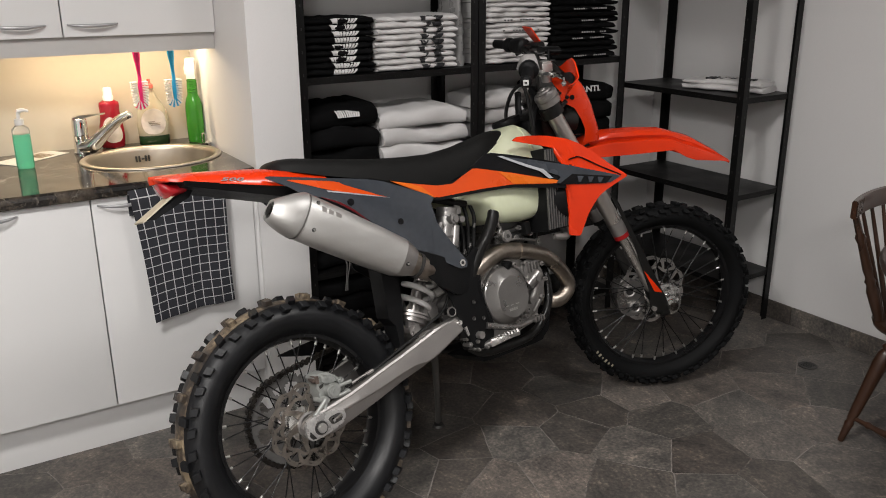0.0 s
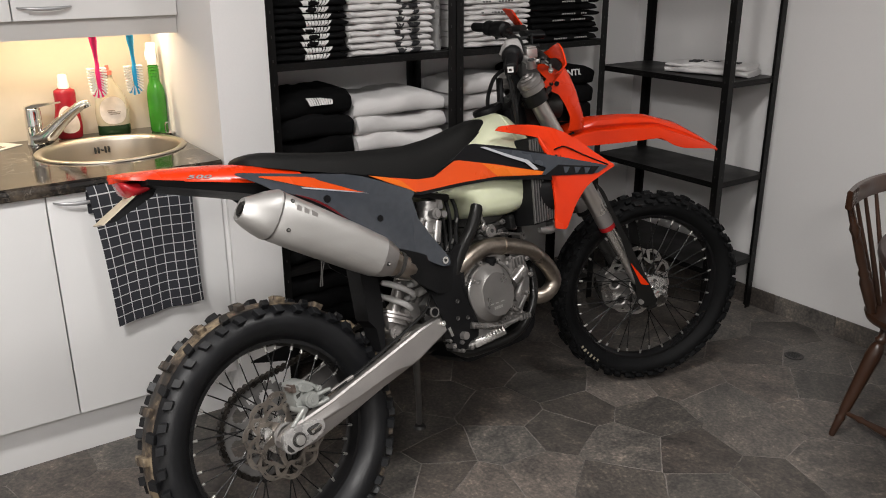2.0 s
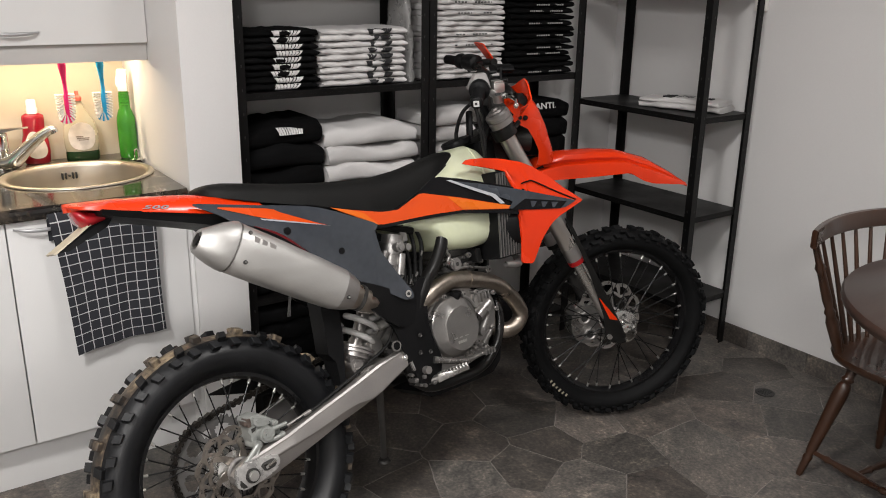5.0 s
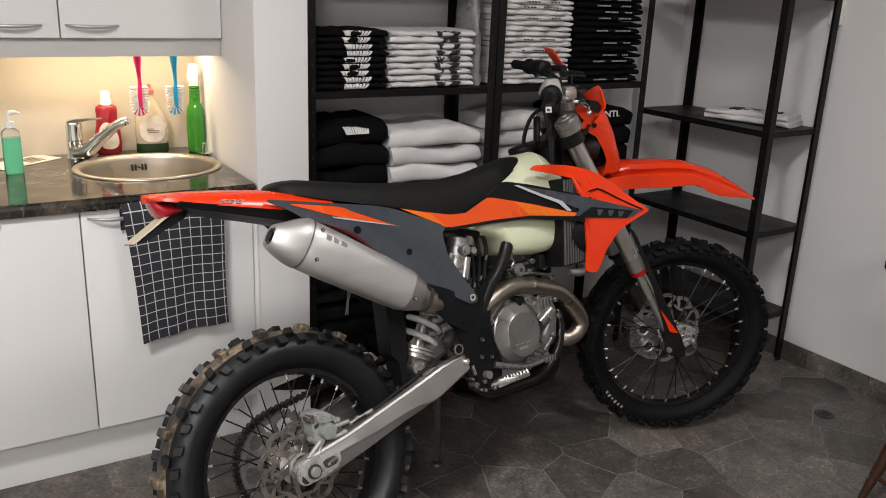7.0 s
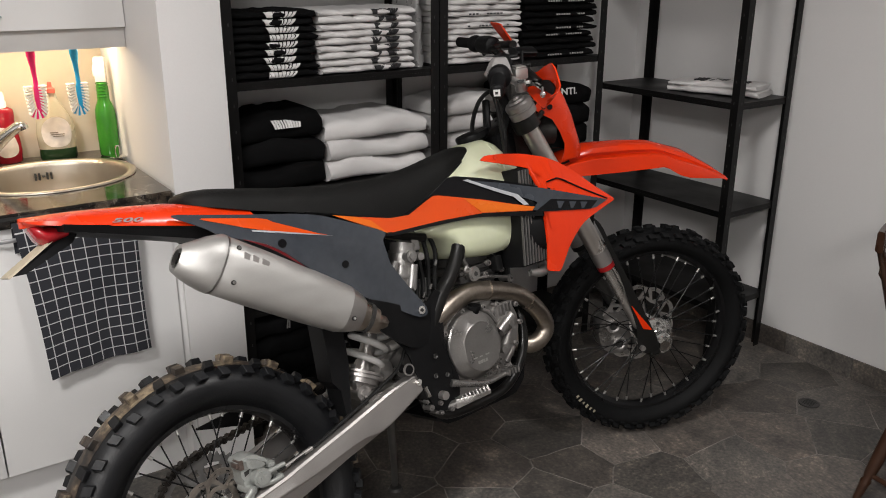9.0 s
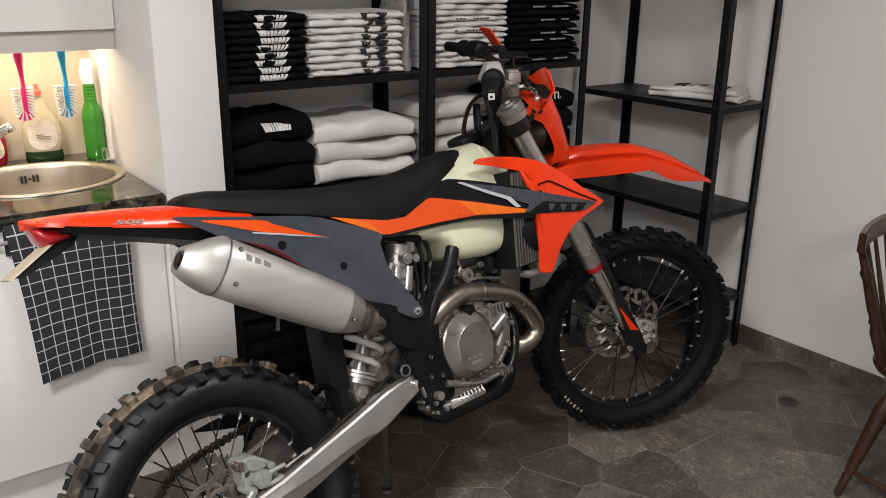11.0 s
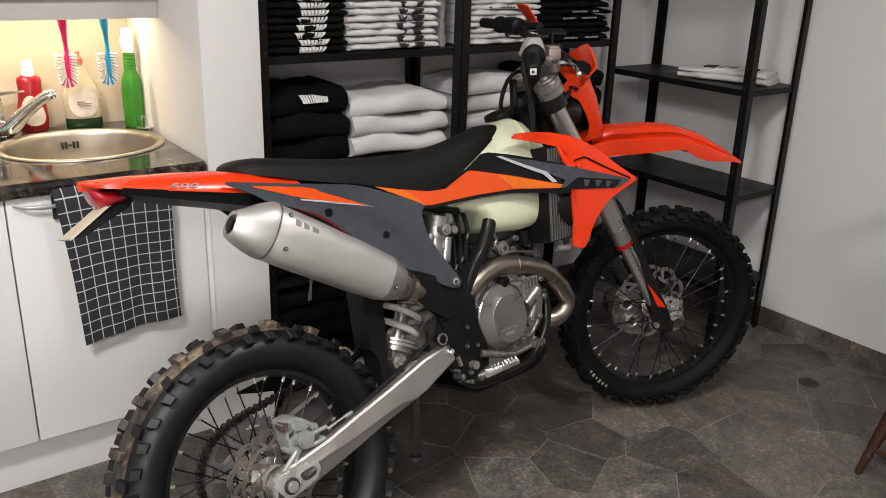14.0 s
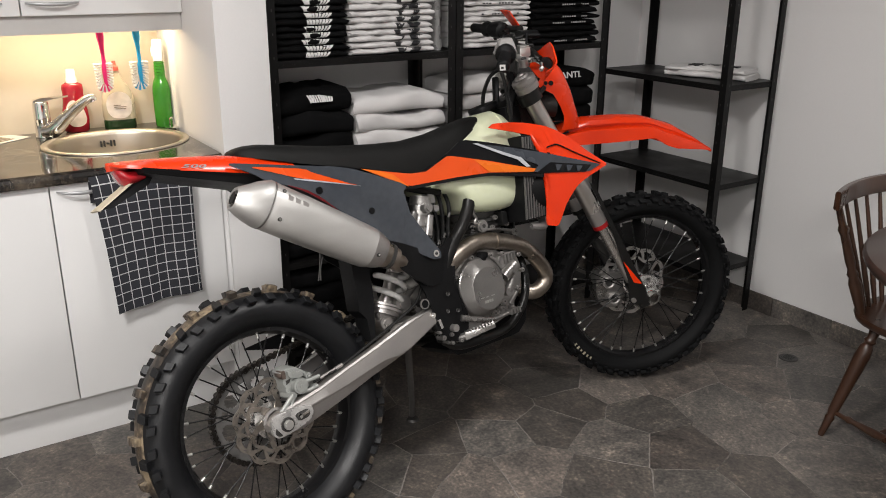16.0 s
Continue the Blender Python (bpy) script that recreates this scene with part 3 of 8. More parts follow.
bpart("swingarm", swing_beam(), M_ALU, "satin aluminium swingarm beam", smooth=24)
bpart("swingarm_far_side", flip(swing_beam()), M_ALU, "satin aluminium swingarm beam", smooth=24)
bpart("swingarm_bridge", box(0.36, 0.47, -0.10, 0.10, 0.10, 0.155, 0.012), M_CAST)
blk = slab(rounded([(-0.046, 0.010), (-0.038, 0.031), (-0.009, 0.037), (0.070, 0.031), (0.074, 0.010), (0.060, -0.008), (0.003, -0.021), (-0.031, -0.026), (-0.045, -0.014)], 0.2, 1), -0.1325, -0.118, 0.0025)
bpart("axle_block", blk, M_BLOCK, "cast axle adjuster block")
for name, pts in (("adjuster_slot", [(0.018, 0.021), (0.060, 0.026), (0.062, 0.005), (0.029, -0.001)]), ("block_recess", [(-0.040, -0.012), (-0.036, 0.004), (-0.030, -0.006), (-0.020, -0.020), (-0.030, -0.020)])):
    bpart(name, slab(rounded(pts, 0.2, 1), -0.1335, -0.120, 0.0005), M_CASTDARK, "dark slot of the chain adjuster")
bolt = rod((0.030, -0.133, 0.010), (0.060, -0.133, 0.018), 0.0042, n=8)
rod((0.030, -0.133, 0.010), (0.037, -0.133, 0.012), 0.0075, n=6, bm=bolt)
bpart("adjuster_bolt", bolt, M_CHROME)
cal = slab(rounded([(0.019, 0.127), (0.054, 0.133), (0.088, 0.110), (0.099, 0.087), (0.114, 0.063), (0.099, 0.052), (0.062, 0.056), (0.031, 0.057), (0.024, 0.076), (0.026, 0.099)], 0.2, 1), -0.098, -0.045, 0.004)
slab(rounded([(0.034, 0.128), (0.060, 0.120), (0.080, 0.102), (0.062, 0.098), (0.036, 0.106)], 0.2, 1), -0.110, -0.095, 0.003, cal)
boss(0.060, 0.080, -0.118, -0.09, 0.0200, 24, cal), boss(0.060, 0.080, -0.1215, -0.11, 0.0150, 24, cal), boss(0.060, 0.080, -0.1245, -0.12, 0.0065, 6, cal)
boss(0.034, 0.061, -0.114, -0.06, 0.0105, 18, cal), boss(0.034, 0.061, -0.118, -0.1, 0.006, 6, cal), boss(0.089, 0.098, -0.110, -0.08, 0.0085, 14, cal), boss(0.089, 0.098, -0.115, -0.1, 0.0045, 6, cal)
boss(0.103, 0.064, -0.110, -0.08, 0.0085, 14, cal), boss(0.046, 0.118, -0.113, -0.1, 0.0045, 10, cal)
rod((0.078, -0.112, 0.086), (0.118, -0.110, 0.088), 0.0062, 0.0050, 12, cal)
bpart("rear_caliper", cal, M_CALIPER, "cast rear brake caliper with round bosses", smooth=30)
arms = bmesh.new()
tube([(0.034, -0.112, 0.061), (0.012, -0.113, 0.045), (-0.012, -0.114, 0.026)], [0.008, 0.006, 0.007], 8, arms)
tube([(0.034, -0.112, 0.060), (0.026, -0.114, 0.040), (0.016, -0.116, 0.026)], [0.007, 0.005, 0.006], 8, arms)
tube([(0.050, -0.110, 0.066), (0.080, -0.112, 0.062), (0.105, -0.114, 0.066)], 0.006, 8, arms)
bpart("caliper_bracket", arms, M_CALIPER, "cast caliper bracket", smooth=50)
for pts in ([(0.030, 0.100), (0.044, 0.103), (0.040, 0.094), (0.030, 0.090)], [(0.074, 0.108), (0.082, 0.104), (0.080, 0.094), (0.074, 0.098)], [(0.078, 0.070), (0.092, 0.066), (0.088, 0.058), (0.076, 0.060)]):
    bpart("caliper_recess", slab(pts, -0.0988, -0.09, 0.0), M_CASTDARK, "dark hollow in the caliper")
clip = box(0.022, 0.032, -0.101, -0.07, 0.106, 0.127, 0.002)
box(0.016, 0.024, -0.097, -0.07, 0.112, 0.122, 0.002, clip)
bpart("pad_clip", clip, mat("copper_clip", (0.15, 0.115, 0.10), 0.4, 0.6, vary=0.4, scale=60), "coppery brake pad clip")
bpart("brake_hose", tube([(0.10, -0.108, 0.078), (0.15, -0.11, 0.086), (0.2, -0.108, 0.098), (0.30, -0.104, 0.131), (0.40, -0.104, 0.168), (0.46, -0.108, 0.20), (0.50, -0.105, 0.26)], 0.0042, 8), M_HOSE)
fer = rod((0.118, -0.110, 0.081), (0.182, -0.108, 0.094), 0.0042, n=12)
rod((0.168, -0.1085, 0.091), (0.190, -0.108, 0.0955), 0.0056, n=12, bm=fer)
bpart("hose_ferrule", fer, M_ALU)
bpart("chain_guard", panel([(0.013, 0.171), (0.08, 0.180), (0.16, 0.188), (0.34, 0.200), (0.34, 0.150), (0.17, 0.122), (0.115, 0.146), (0.06, 0.158)], lambda x, z: 0.095, 0.004, 1, 0.15, 1), M_BLACKPL, "pointed black chain guard")

# seat -------------------------------------------------------------------
TOP = [(0.045, 0.684), (0.056, 0.694), (0.075, 0.698), (0.11, 0.697), (0.15, 0.691), (0.277, 0.671), (0.369, 0.660), (0.466, 0.652), (0.57, 0.648), (0.681, 0.658), (0.776, 0.677), (0.826, 0.687), (0.868, 0.685), (0.892, 0.674), (0.902, 0.660)]
LOW = [(0.045, 0.676), (0.08, 0.660), (0.18, 0.632), (0.30, 0.604), (0.41, 0.576), (0.51, 0.551), (0.56, 0.545), (0.62, 0.558), (0.68, 0.583), (0.76, 0.620), (0.80, 0.641), (0.83, 0.656), (0.87, 0.654), (0.902, 0.656)]
HALF = [(0.045, 0.018), (0.052, 0.044), (0.066, 0.064), (0.09, 0.080), (0.13, 0.089), (0.3, 0.096), (0.5, 0.088), (0.62, 0.076), (0.8, 0.060), (0.905, 0.042)]
rings = []
for i in range(41):
    x = 0.0455 + 0.8595 * (i / 40) ** 1.25
    hi, lo, w = (lerp_table(q, x) for q in (TOP, LOW, HALF))
    h = hi - lo
    ring = []
    for k in range(17):
        a = math.pi * k / 16
        c, s = math.cos(a), math.sin(a)
        ring.append(Vector((x, w * math.copysign(abs(c) ** 0.62, c) * (1 - 0.10 * s), lo + h * abs(s) ** 0.60)))
    rings.append(ring)
sm = loft(rings)
bpart("seat", sm, M_SEAT, "long matt black grippy seat", smooth=60)
bpart("seat_piping", tube([(x, -lerp_table(HALF, x) - 0.001, lerp_table(LOW, x)) for x in (0.30, 0.41, 0.51, 0.56, 0.62, 0.68, 0.76, 0.81)], 0.0032, 6), M_BLACKPL)

# tail -------------------------------------------------------------------
TAIL_TOP = [(-0.256, 0.7005), (-0.165, 0.697), (-0.085, 0.690), (0.019, 0.678), (0.096, 0.661), (0.20, 0.636)]
TAIL_LOW = [(-0.256, 0.697), (-0.238, 0.686), (-0.184, 0.672), (-0.075, 0.650), (0.062, 0.622), (0.20, 0.600)]
TAIL_HALF = [(-0.256, 0.012), (-0.248, 0.036), (-0.232, 0.058), (-0.20, 0.074), (-0.1, 0.090), (0.06, 0.100), (0.20, 0.104)]
rings = []
for i in range(25):
    x = -0.256 + 0.434 * (i / 24) ** 1.4
    hi, lo, w = (lerp_table(q, x) for q in (TAIL_TOP, TAIL_LOW, TAIL_HALF))
    rings.append([Vector(p) for p in ((x, -w, lo), (x, -w * 0.97, lo + (hi - lo) * 0.45), (x, -w * 0.72, hi - 0.004), (x, -w * 0.3, hi + 0.004), (x, w * 0.3, hi + 0.004), (x, w * 0.72, hi - 0.004),
                                      (x, w * 0.97, lo + (hi - lo) * 0.45), (x, w, lo), (x, w - 0.006, lo), (x, w * 0.6, hi - 0.016), (x, -w * 0.6, hi - 0.016), (x, -w + 0.006, lo))])
tail = bpart("rear_fender", loft(rings), M_ORANGE, "orange rear fender", smooth=50)


def tail_side(x, z):
    hi, lo, w = (lerp_table(q, x) for q in (TAIL_TOP, TAIL_LOW, TAIL_HALF))
    f = (z - lo) / max(hi - lo, 1e-4)
    y = w - 0.03 * w * f / 0.45 if f < 0.45 else w * (0.97 - 0.25 * (f - 0.45) / 0.5)
    return -y - 0.0022


def lettering(text, size, shear=0.0):
    """Flat letters in x and z, centred, facing -y."""
    cu = bpy.data.curves.new("lettering", "FONT")
    cu.body, cu.size, cu.align_x, cu.align_y, cu.extrude, cu.shear, cu.offset = text, size, "CENTER", "CENTER", 0.0006, shear, size * 0.02
    ob = bpy.data.objects.new("lettering", cu)
    me = bpy.data.meshes.new_from_object(ob)
    bm = bmesh.new()
    bm.from_mesh(me)
    bpy.data.objects.remove(ob), bpy.data.meshes.remove(me), bpy.data.curves.remove(cu)
    bm.transform(Matrix.Rotation(radians(90), 4, "X"))
    return bm


for ch, cx in (("5", -0.106), ("0", -0.087), ("0", -0.068)):
    num = lettering(ch, 0.020, 0.35)
    bmesh.ops.remove_doubles(num, verts=num.verts[:], dist=0.00005)
    for v in num.verts:
        v.co.x = v.co.x * 1.75 + cx
        v.co.z = v.co.z * 0.58 + 0.662 - 0.16 * (v.co.x + 0.077)
        v.co.y += tail_side(v.co.x, v.co.z) - 0.0006
    part("digit", num, M_DIGIT, tail, "pale printed digit", 0)
under = bmesh.new()
rings = []
for i in range(13):
    x = -0.20 + 0.42 * i / 12
    lo = lerp_table(TAIL_LOW, x)
    d = lerp_table([(-0.20, 0.010), (0.04, 0.025), (0.22, 0.05)], x)
    rings.append([Vector(p) for p in ((x, -0.088, lo + 0.002), (x, 0.088, lo + 0.002), (x, 0.080, lo - d), (x, -0.080, lo - d))])
bpart("inner_fender", loft(rings), M_BLACKPL, "black underside of the rear fender", smooth=0)
lens = loft([oval(-0.246, 0, 0.686, 0.018, 0.007), oval(-0.236, 0, 0.673, 0.036, 0.019), oval(-0.22, 0, 0.661, 0.042, 0.021), oval(-0.18, 0, 0.664, 0.036, 0.012)])
bpart("tail_lamp", lens, M_REDLENS, "red tail lamp lens", smooth=50)
hold = loft([[Vector((-0.150, s * 0.022, 0.672)), Vector((-0.190, s * 0.025, 0.660)), Vector((-0.296, s * 0.029, 0.600)), Vector((-0.270, s * 0.029, 0.600)), Vector((-0.175, s * 0.025, 0.640))] for s in (-1, 1)])
bpart("plate_holder", hold, M_BLACKPL, "black number plate holder", smooth=0)
plate = loft([[Vector((-0.205, s * 0.032, 0.654)), Vector((-0.300, s * 0.033, 0.597)), Vector((-0.304, s * 0.033, 0.600)), Vector((-0.209, s * 0.032, 0.657))] for s in (-1, 1)])
bpart("number_plate", plate, M_PLATE, "blank pale number plate", smooth=0)

# side panels --------------------------------------------------------------
PANEL = [(-0.02, 0.660), (0.079, 0.640), (0.181, 0.621), (0.264, 0.606), (0.318, 0.591), (0.390, 0.560), (0.477, 0.522), (0.462, 0.507), (0.448, 0.490), (0.456, 0.473), (0.503, 0.392),
         (0.552, 0.322), (0.550, 0.303), (0.520, 0.303), (0.402, 0.379), (0.312, 0.421), (0.251, 0.462), (0.183, 0.514), (0.111, 0.568), (0.061, 0.613)]


def panel_side(x, z):
    bulge = -0.018 * math.exp(-((x - 0.28) / 0.16) ** 2 - ((z - 0.52) / 0.07) ** 2)
    edge = (x - 0.111) * 0.545 + (z - 0.568) * 0.838
    flare = -0.012 * max(0.0, 1 - max(0.0, edge) / 0.032) ** 1.5 + 0.006 * math.exp(-((edge - 0.058) / 0.016) ** 2)
    return lerp_table([(-0.05, -0.106), (0.1, -0.128), (0.3, -0.136), (0.45, -0.140), (0.56, -0.138)], x) + bulge * 0.6 + flare * min(1.0, max(0.0, (0.42 - x) / 0.10)) * min(1.0, max(0.0, (x - 0.10) / 0.06)) + 0.05 * max(0.0, z - 0.60)


for s in (1, -1):
    bm = panel(PANEL, panel_side, 0.005, 7, 0.18, 2)
    side_panel = bpart("side_panel", bm if s == 1 else flip(bm), M_GREYPL, "slate grey side panel over the muffler", smooth=50)
    if s == 1:
        part("decal", panel([(0.036, 0.641), (0.181, 0.613), (0.235, 0.577), (0.325, 0.545), (0.148, 0.596)], lambda x, z: panel_side(x, z) - 0.0018, 0.001, 3, 0.1, 1), M_ORANGE3, side_panel, "pointed orange decal")
        part("decal", panel([(0.148, 0.594), (0.232, 0.573), (0.328, 0.543), (0.15, 0.590)], lambda x, z: panel_side(x, z) - 0.0016, 0.001, 2, 0.1, 0), M_SILVERDECAL, side_panel)
        for x, z, r in ((0.207, 0.552, 0.0095), (0.349, 0.474, 0.0085)):
            part("panel_hole", rod((x, panel_side(x, z) - 0.0035, z), (x, panel_side(x, z) + 0.002, z), r, n=18), M_GLOSSBLACK, side_panel)
        bm = boss(0.532, 0.319, panel_side(0.53, 0.32) - 0.004, -0.12, 0.010, 18)
        part("screw", bm, M_CHROME, side_panel, "bright screw at the panel's lower corner")
        boss2 = boss(0.532, 0.319, panel_side(0.53, 0.32) - 0.0055, -0.12, 0.0045, 6)
        part("screw", boss2, M_DARK, side_panel)
        # black strip paints the shadow gap between panel edge and muffler
        part("shadow_gap_edge", tube([(0.098, -0.150, 0.583), (0.153, -0.153, 0.558), (0.199, -0.157, 0.524), (0.245, -0.160, 0.482), (0.290, -0.160, 0.444), (0.322, -0.158, 0.420), (0.362, -0.155, 0.394)], [0.003, 0.006, 0.007, 0.007, 0.007, 0.006, 0.004], 8), M_GLOSSBLACK, side_panel, "gloss black edge strip standing in for the shadow gap")
        part("decal", tube([(0.115, -0.156, 0.579), (0.160, -0.160, 0.556), (0.200, -0.164, 0.526), (0.238, -0.167, 0.490)], [0.001, 0.0035, 0.0035, 0.001], 8), M_DARKRED, side_panel, "dark red lower edge")

# tank ---------------------------------------------------------------------
TK = [(0.612, 0.496, 0.520, 0.070, 0.9), (0.636, 0.478, 0.545, 0.112, 0.8), (0.668, 0.466, 0.570, 0.122, 0.7), (0.690, 0.450, 0.590, 0.128, 0.62), (0.704, 0.424, 0.600, 0.130, 0.56), (0.722, 0.406, 0.612, 0.131, 0.52), (0.745, 0.399, 0.628, 0.132, 0.48), (0.790, 0.393, 0.650, 0.133, 0.45),
      (0.830, 0.388, 0.672, 0.133, 0.42), (0.868, 0.389, 0.690, 0.133, 0.42), (0.898, 0.395, 0.696, 0.133, 0.44), (0.908, 0.399, 0.696, 0.132, 0.45), (0.911, 0.403, 0.696, 0.130, 0.45), (0.9125, 0.480, 0.695, 0.126, 0.46), (0.940, 0.478, 0.682, 0.124, 0.5), (0.972, 0.485, 0.650, 0.114, 0.52), (1.000, 0.495, 0.618, 0.095, 0.6), (1.018, 0.51, 0.590, 0.07, 0.7)]
rings = []
for x, lo, hi, w, top in TK:
    ring = []
    for k in range(28):
        a = 2 * math.pi * k / 28
        c, s = math.cos(a), math.sin(a)
        f = (math.copysign(abs(s) ** 0.36, s) + 1) / 2
        wid = w * (1 if f < 0.45 else 1 + (top - 1) * ((f - 0.45) / 0.55) ** 1.2)
        ring.append(Vector((x, wid * math.copysign(abs(c) ** 0.36, c), lo + (hi - lo) * f)))
    rings.append(ring)
bpart("fuel_tank", loft(rings), M_TANK, "translucent ivory plastic fuel tank", smooth=60)
cap_m = Matrix.Translation((0.920, 0, 0.702)) @ pose(0, 0, 0, 0, -13, 0)
cap = bpart("tank_cap", lathe([(0.034, -0.012), (0.037, -0.008), (0.048, 0.000), (0.049, 0.010), (0.046, 0.015), (0.02, 0.017)], 24, cap_m), M_BLACKPL, "ribbed black fuel cap")
bpart("breather_hose", tube([(0.921, 0, 0.705), (0.925, 0, 0.735), (0.944, 0, 0.771), (0.975, 0, 0.805), (1.020, 0, 0.822), (1.06, 0.0, 0.80), (1.07, 0, 0.74)], 0.0062, 8), M_HOSE)

# shrouds --------------------------------------------------------------------
def flank(x, z):
    return lerp_table([(0.3, -0.137), (0.6, -0.138), (0.8, -0.160), (1.0, -0.205), (1.17, -0.244)], x)


def shroud_y(x, z):
    crown = max(0.0, z - 0.552 + max(0.0, x - 1.0) * 0.5)
    return flank(x, z) + crown * 0.42 + max(0.0, 0.42 - z) * 0.10 - 0.002


SPOILER = [(0.333, 0.594), (0.398, 0.577), (0.494, 0.555), (0.547, 0.551), (0.590, 0.566), (0.636, 0.588), (0.688, 0.619), (0.784, 0.597), (0.902, 0.560), (1.02, 0.520), (1.09, 0.492), (1.07, 0.448),
           (0.954, 0.463), (0.913, 0.473), (0.751, 0.503), (0.643, 0.507), (0.479, 0.508), (0.394, 0.556)]
SHROUD = [(0.815, 0.640), (0.836, 0.650), (0.880, 0.647), (0.937, 0.637), (0.994, 0.618), (1.037, 0.595), (1.078, 0.562), (1.117, 0.518), (1.174, 0.466), (1.122, 0.448), (1.083, 0.434), (1.054, 0.420),
          (1.013, 0.378), (0.973, 0.309), (0.934, 0.320), (0.943, 0.396), (0.948, 0.467), (0.958, 0.50), (0.968, 0.534), (0.961, 0.571), (0.945, 0.593), (0.886, 0.616)]


def skin(x, z):
    """The outer of the two overlapping covers."""
    return min(flank(x, z), shroud_y(x, z))


def lift(f, d):
    return lambda x, z: f(x, z) - d


for s in (1, -1):
    turn = (lambda b: b) if s == 1 else flip
    spoiler = bpart("side_spoiler", turn(panel(SPOILER, flank, 0.005, 3, 0.15, 1)), M_GLOSSBLACK, "gloss black tank side cover with coloured decals", smooth=50)
    part("decal", turn(panel([(0.340, 0.588), (0.398, 0.573), (0.494, 0.551), (0.547, 0.547), (0.590, 0.560), (0.633, 0.581), (0.778, 0.542), (0.931, 0.491), (0.916, 0.486), (0.751, 0.512), (0.646, 0.516), (0.482, 0.517)],
                             lift(flank, 0.002), 0.001, 3, 0.08, 1)), M_ORANGE3, spoiler, "orange decal")
    part("decal", turn(panel([(0.715, 0.558), (0.931, 0.492), (0.916, 0.487), (0.762, 0.512)], lift(flank, 0.0034), 0.001, 2, 0.1, 0)), M_ORANGE2, spoiler, "lighter orange decal")
    part("decal", turn(panel([(0.340, 0.588), (0.398, 0.573), (0.440, 0.556), (0.482, 0.517), (0.440, 0.540)], lift(flank, 0.0034), 0.001, 2, 0.1, 0)), M_ORANGE2, spoiler, "lighter orange decal")
    shroud = bpart("radiator_shroud", turn(panel(SHROUD, shroud_y, 0.005, 4, 0.10, 2)), M_ORANGE, "orange radiator shroud with a swept fin", smooth=50)
    part("decal", turn(panel([(0.730, 0.601), (0.837, 0.574), (0.95, 0.539), (1.146, 0.470), (1.100, 0.455), (0.909, 0.487), (0.929, 0.505), (0.872, 0.534)], lift(skin, 0.0030), 0.001, 3, 0.06, 1)), M_GREYPL, shroud, "slate grey wedge decal")
    part("decal", turn(panel([(0.721, 0.602), (0.737, 0.601), (0.873, 0.537), (0.900, 0.505), (0.886, 0.506), (0.860, 0.533)], lift(skin, 0.0050), 0.001, 2, 0.1, 0)), M_SILVERDECAL, shroud, "thin pale line")
    part("decal", turn(panel([(0.969, 0.506), (1.111, 0.474), (1.085, 0.456), (0.915, 0.482)], lift(skin, 0.0045), 0.001, 2, 0.08, 0)), M_GLOSSBLACK, shroud, "black emblem block")
    for x in (0.985, 1.022, 1.056):
        part("decal", turn(panel([(x, 0.497 - 0.22 * (x - 0.985)), (x + 0.022, 0.492 - 0.22 * (x - 0.985)), (x + 0.008, 0.477 - 0.20 * (x - 0.985)), (x + 0.001, 0.478 - 0.2 * (x - 0.985))], lift(skin, 0.0058), 0.001, 1, 0.08, 0)), M_GREYPL, shroud)
    # the crease's dark line is drawn in black, not left to the light
    part("crease", turn(tube([(x, shroud_y(x, z) - 0.001, z) for x, z in ((0.968, 0.552), (0.99, 0.555), (1.012, 0.552), (1.076, 0.512), (1.146, 0.473))], 0.0022, 6)), M_GLOSSBLACK, shroud)
    part("bolt", turn(rod((0.858, shroud_y(0.858, 0.642) - 0.004, 0.641), (0.858, shroud_y(0.858, 0.642) + 0.01, 0.641), 0.006, n=12)), M_ORANGE, shroud)

M_FIN = mat("radiator_fin_alloy", (0.16, 0.155, 0.15), 0.45, 0.6)
# radiators ------------------------------------------------------------------
for s in (-1, 1):
    rad = box(0.870, 0.985, -0.168, -0.055, 0.345, 0.600, 0.006)
    for v in rad.verts:
        v.co.x += 0.16 * (v.co.z - 0.40)
    core = bpart("radiator", rad if s == -1 else flip(rad), M_BLACKPL, "black radiator with pale fins", smooth=30)
    for k in range(11):
        x = 0.872 + 0.0105 * k
        q = box(x, x + 0.0042, -0.1725, -0.166, 0.350, 0.595)
        for v in q.verts:
            v.co.x += 0.16 * (v.co.z - 0.40)
        part("radiator_fin", q if s == -1 else flip(q), M_FIN, core)
    cooler = tube([(0.888, -0.160, 0.326), (0.905, -0.162, 0.322), (0.935, -0.158, 0.317), (0.962, -0.140, 0.322), (0.968, -0.125, 0.345)], [0.0085, 0.011, 0.0125, 0.0135, 0.0135], 14)
    part("radiator_outlet", cooler if s == -1 else flip(cooler), M_THROTTLE, core, "bright outlet elbow")
bpart("fan_housing", loft([oval(0.905, -0.150, 0.43, 0.022, 0.050), oval(0.95, -0.162, 0.425, 0.028, 0.055)]), M_BLACKPL)
bpart("fan_label", panel([(0.952, 0.462), (0.962, 0.462), (0.968, 0.405), (0.958, 0.405)], lambda x, z: -0.192, 0.002, 0, 0.1, 0), M_SILVERDECAL)

# muffler ----------------------------------------------------------------------
UX = Vector((0.848, -0.045, -0.530)).normalized()
UN = Vector((0.530, 0, 0.848))
UL = UX.cross(UN).normalized()


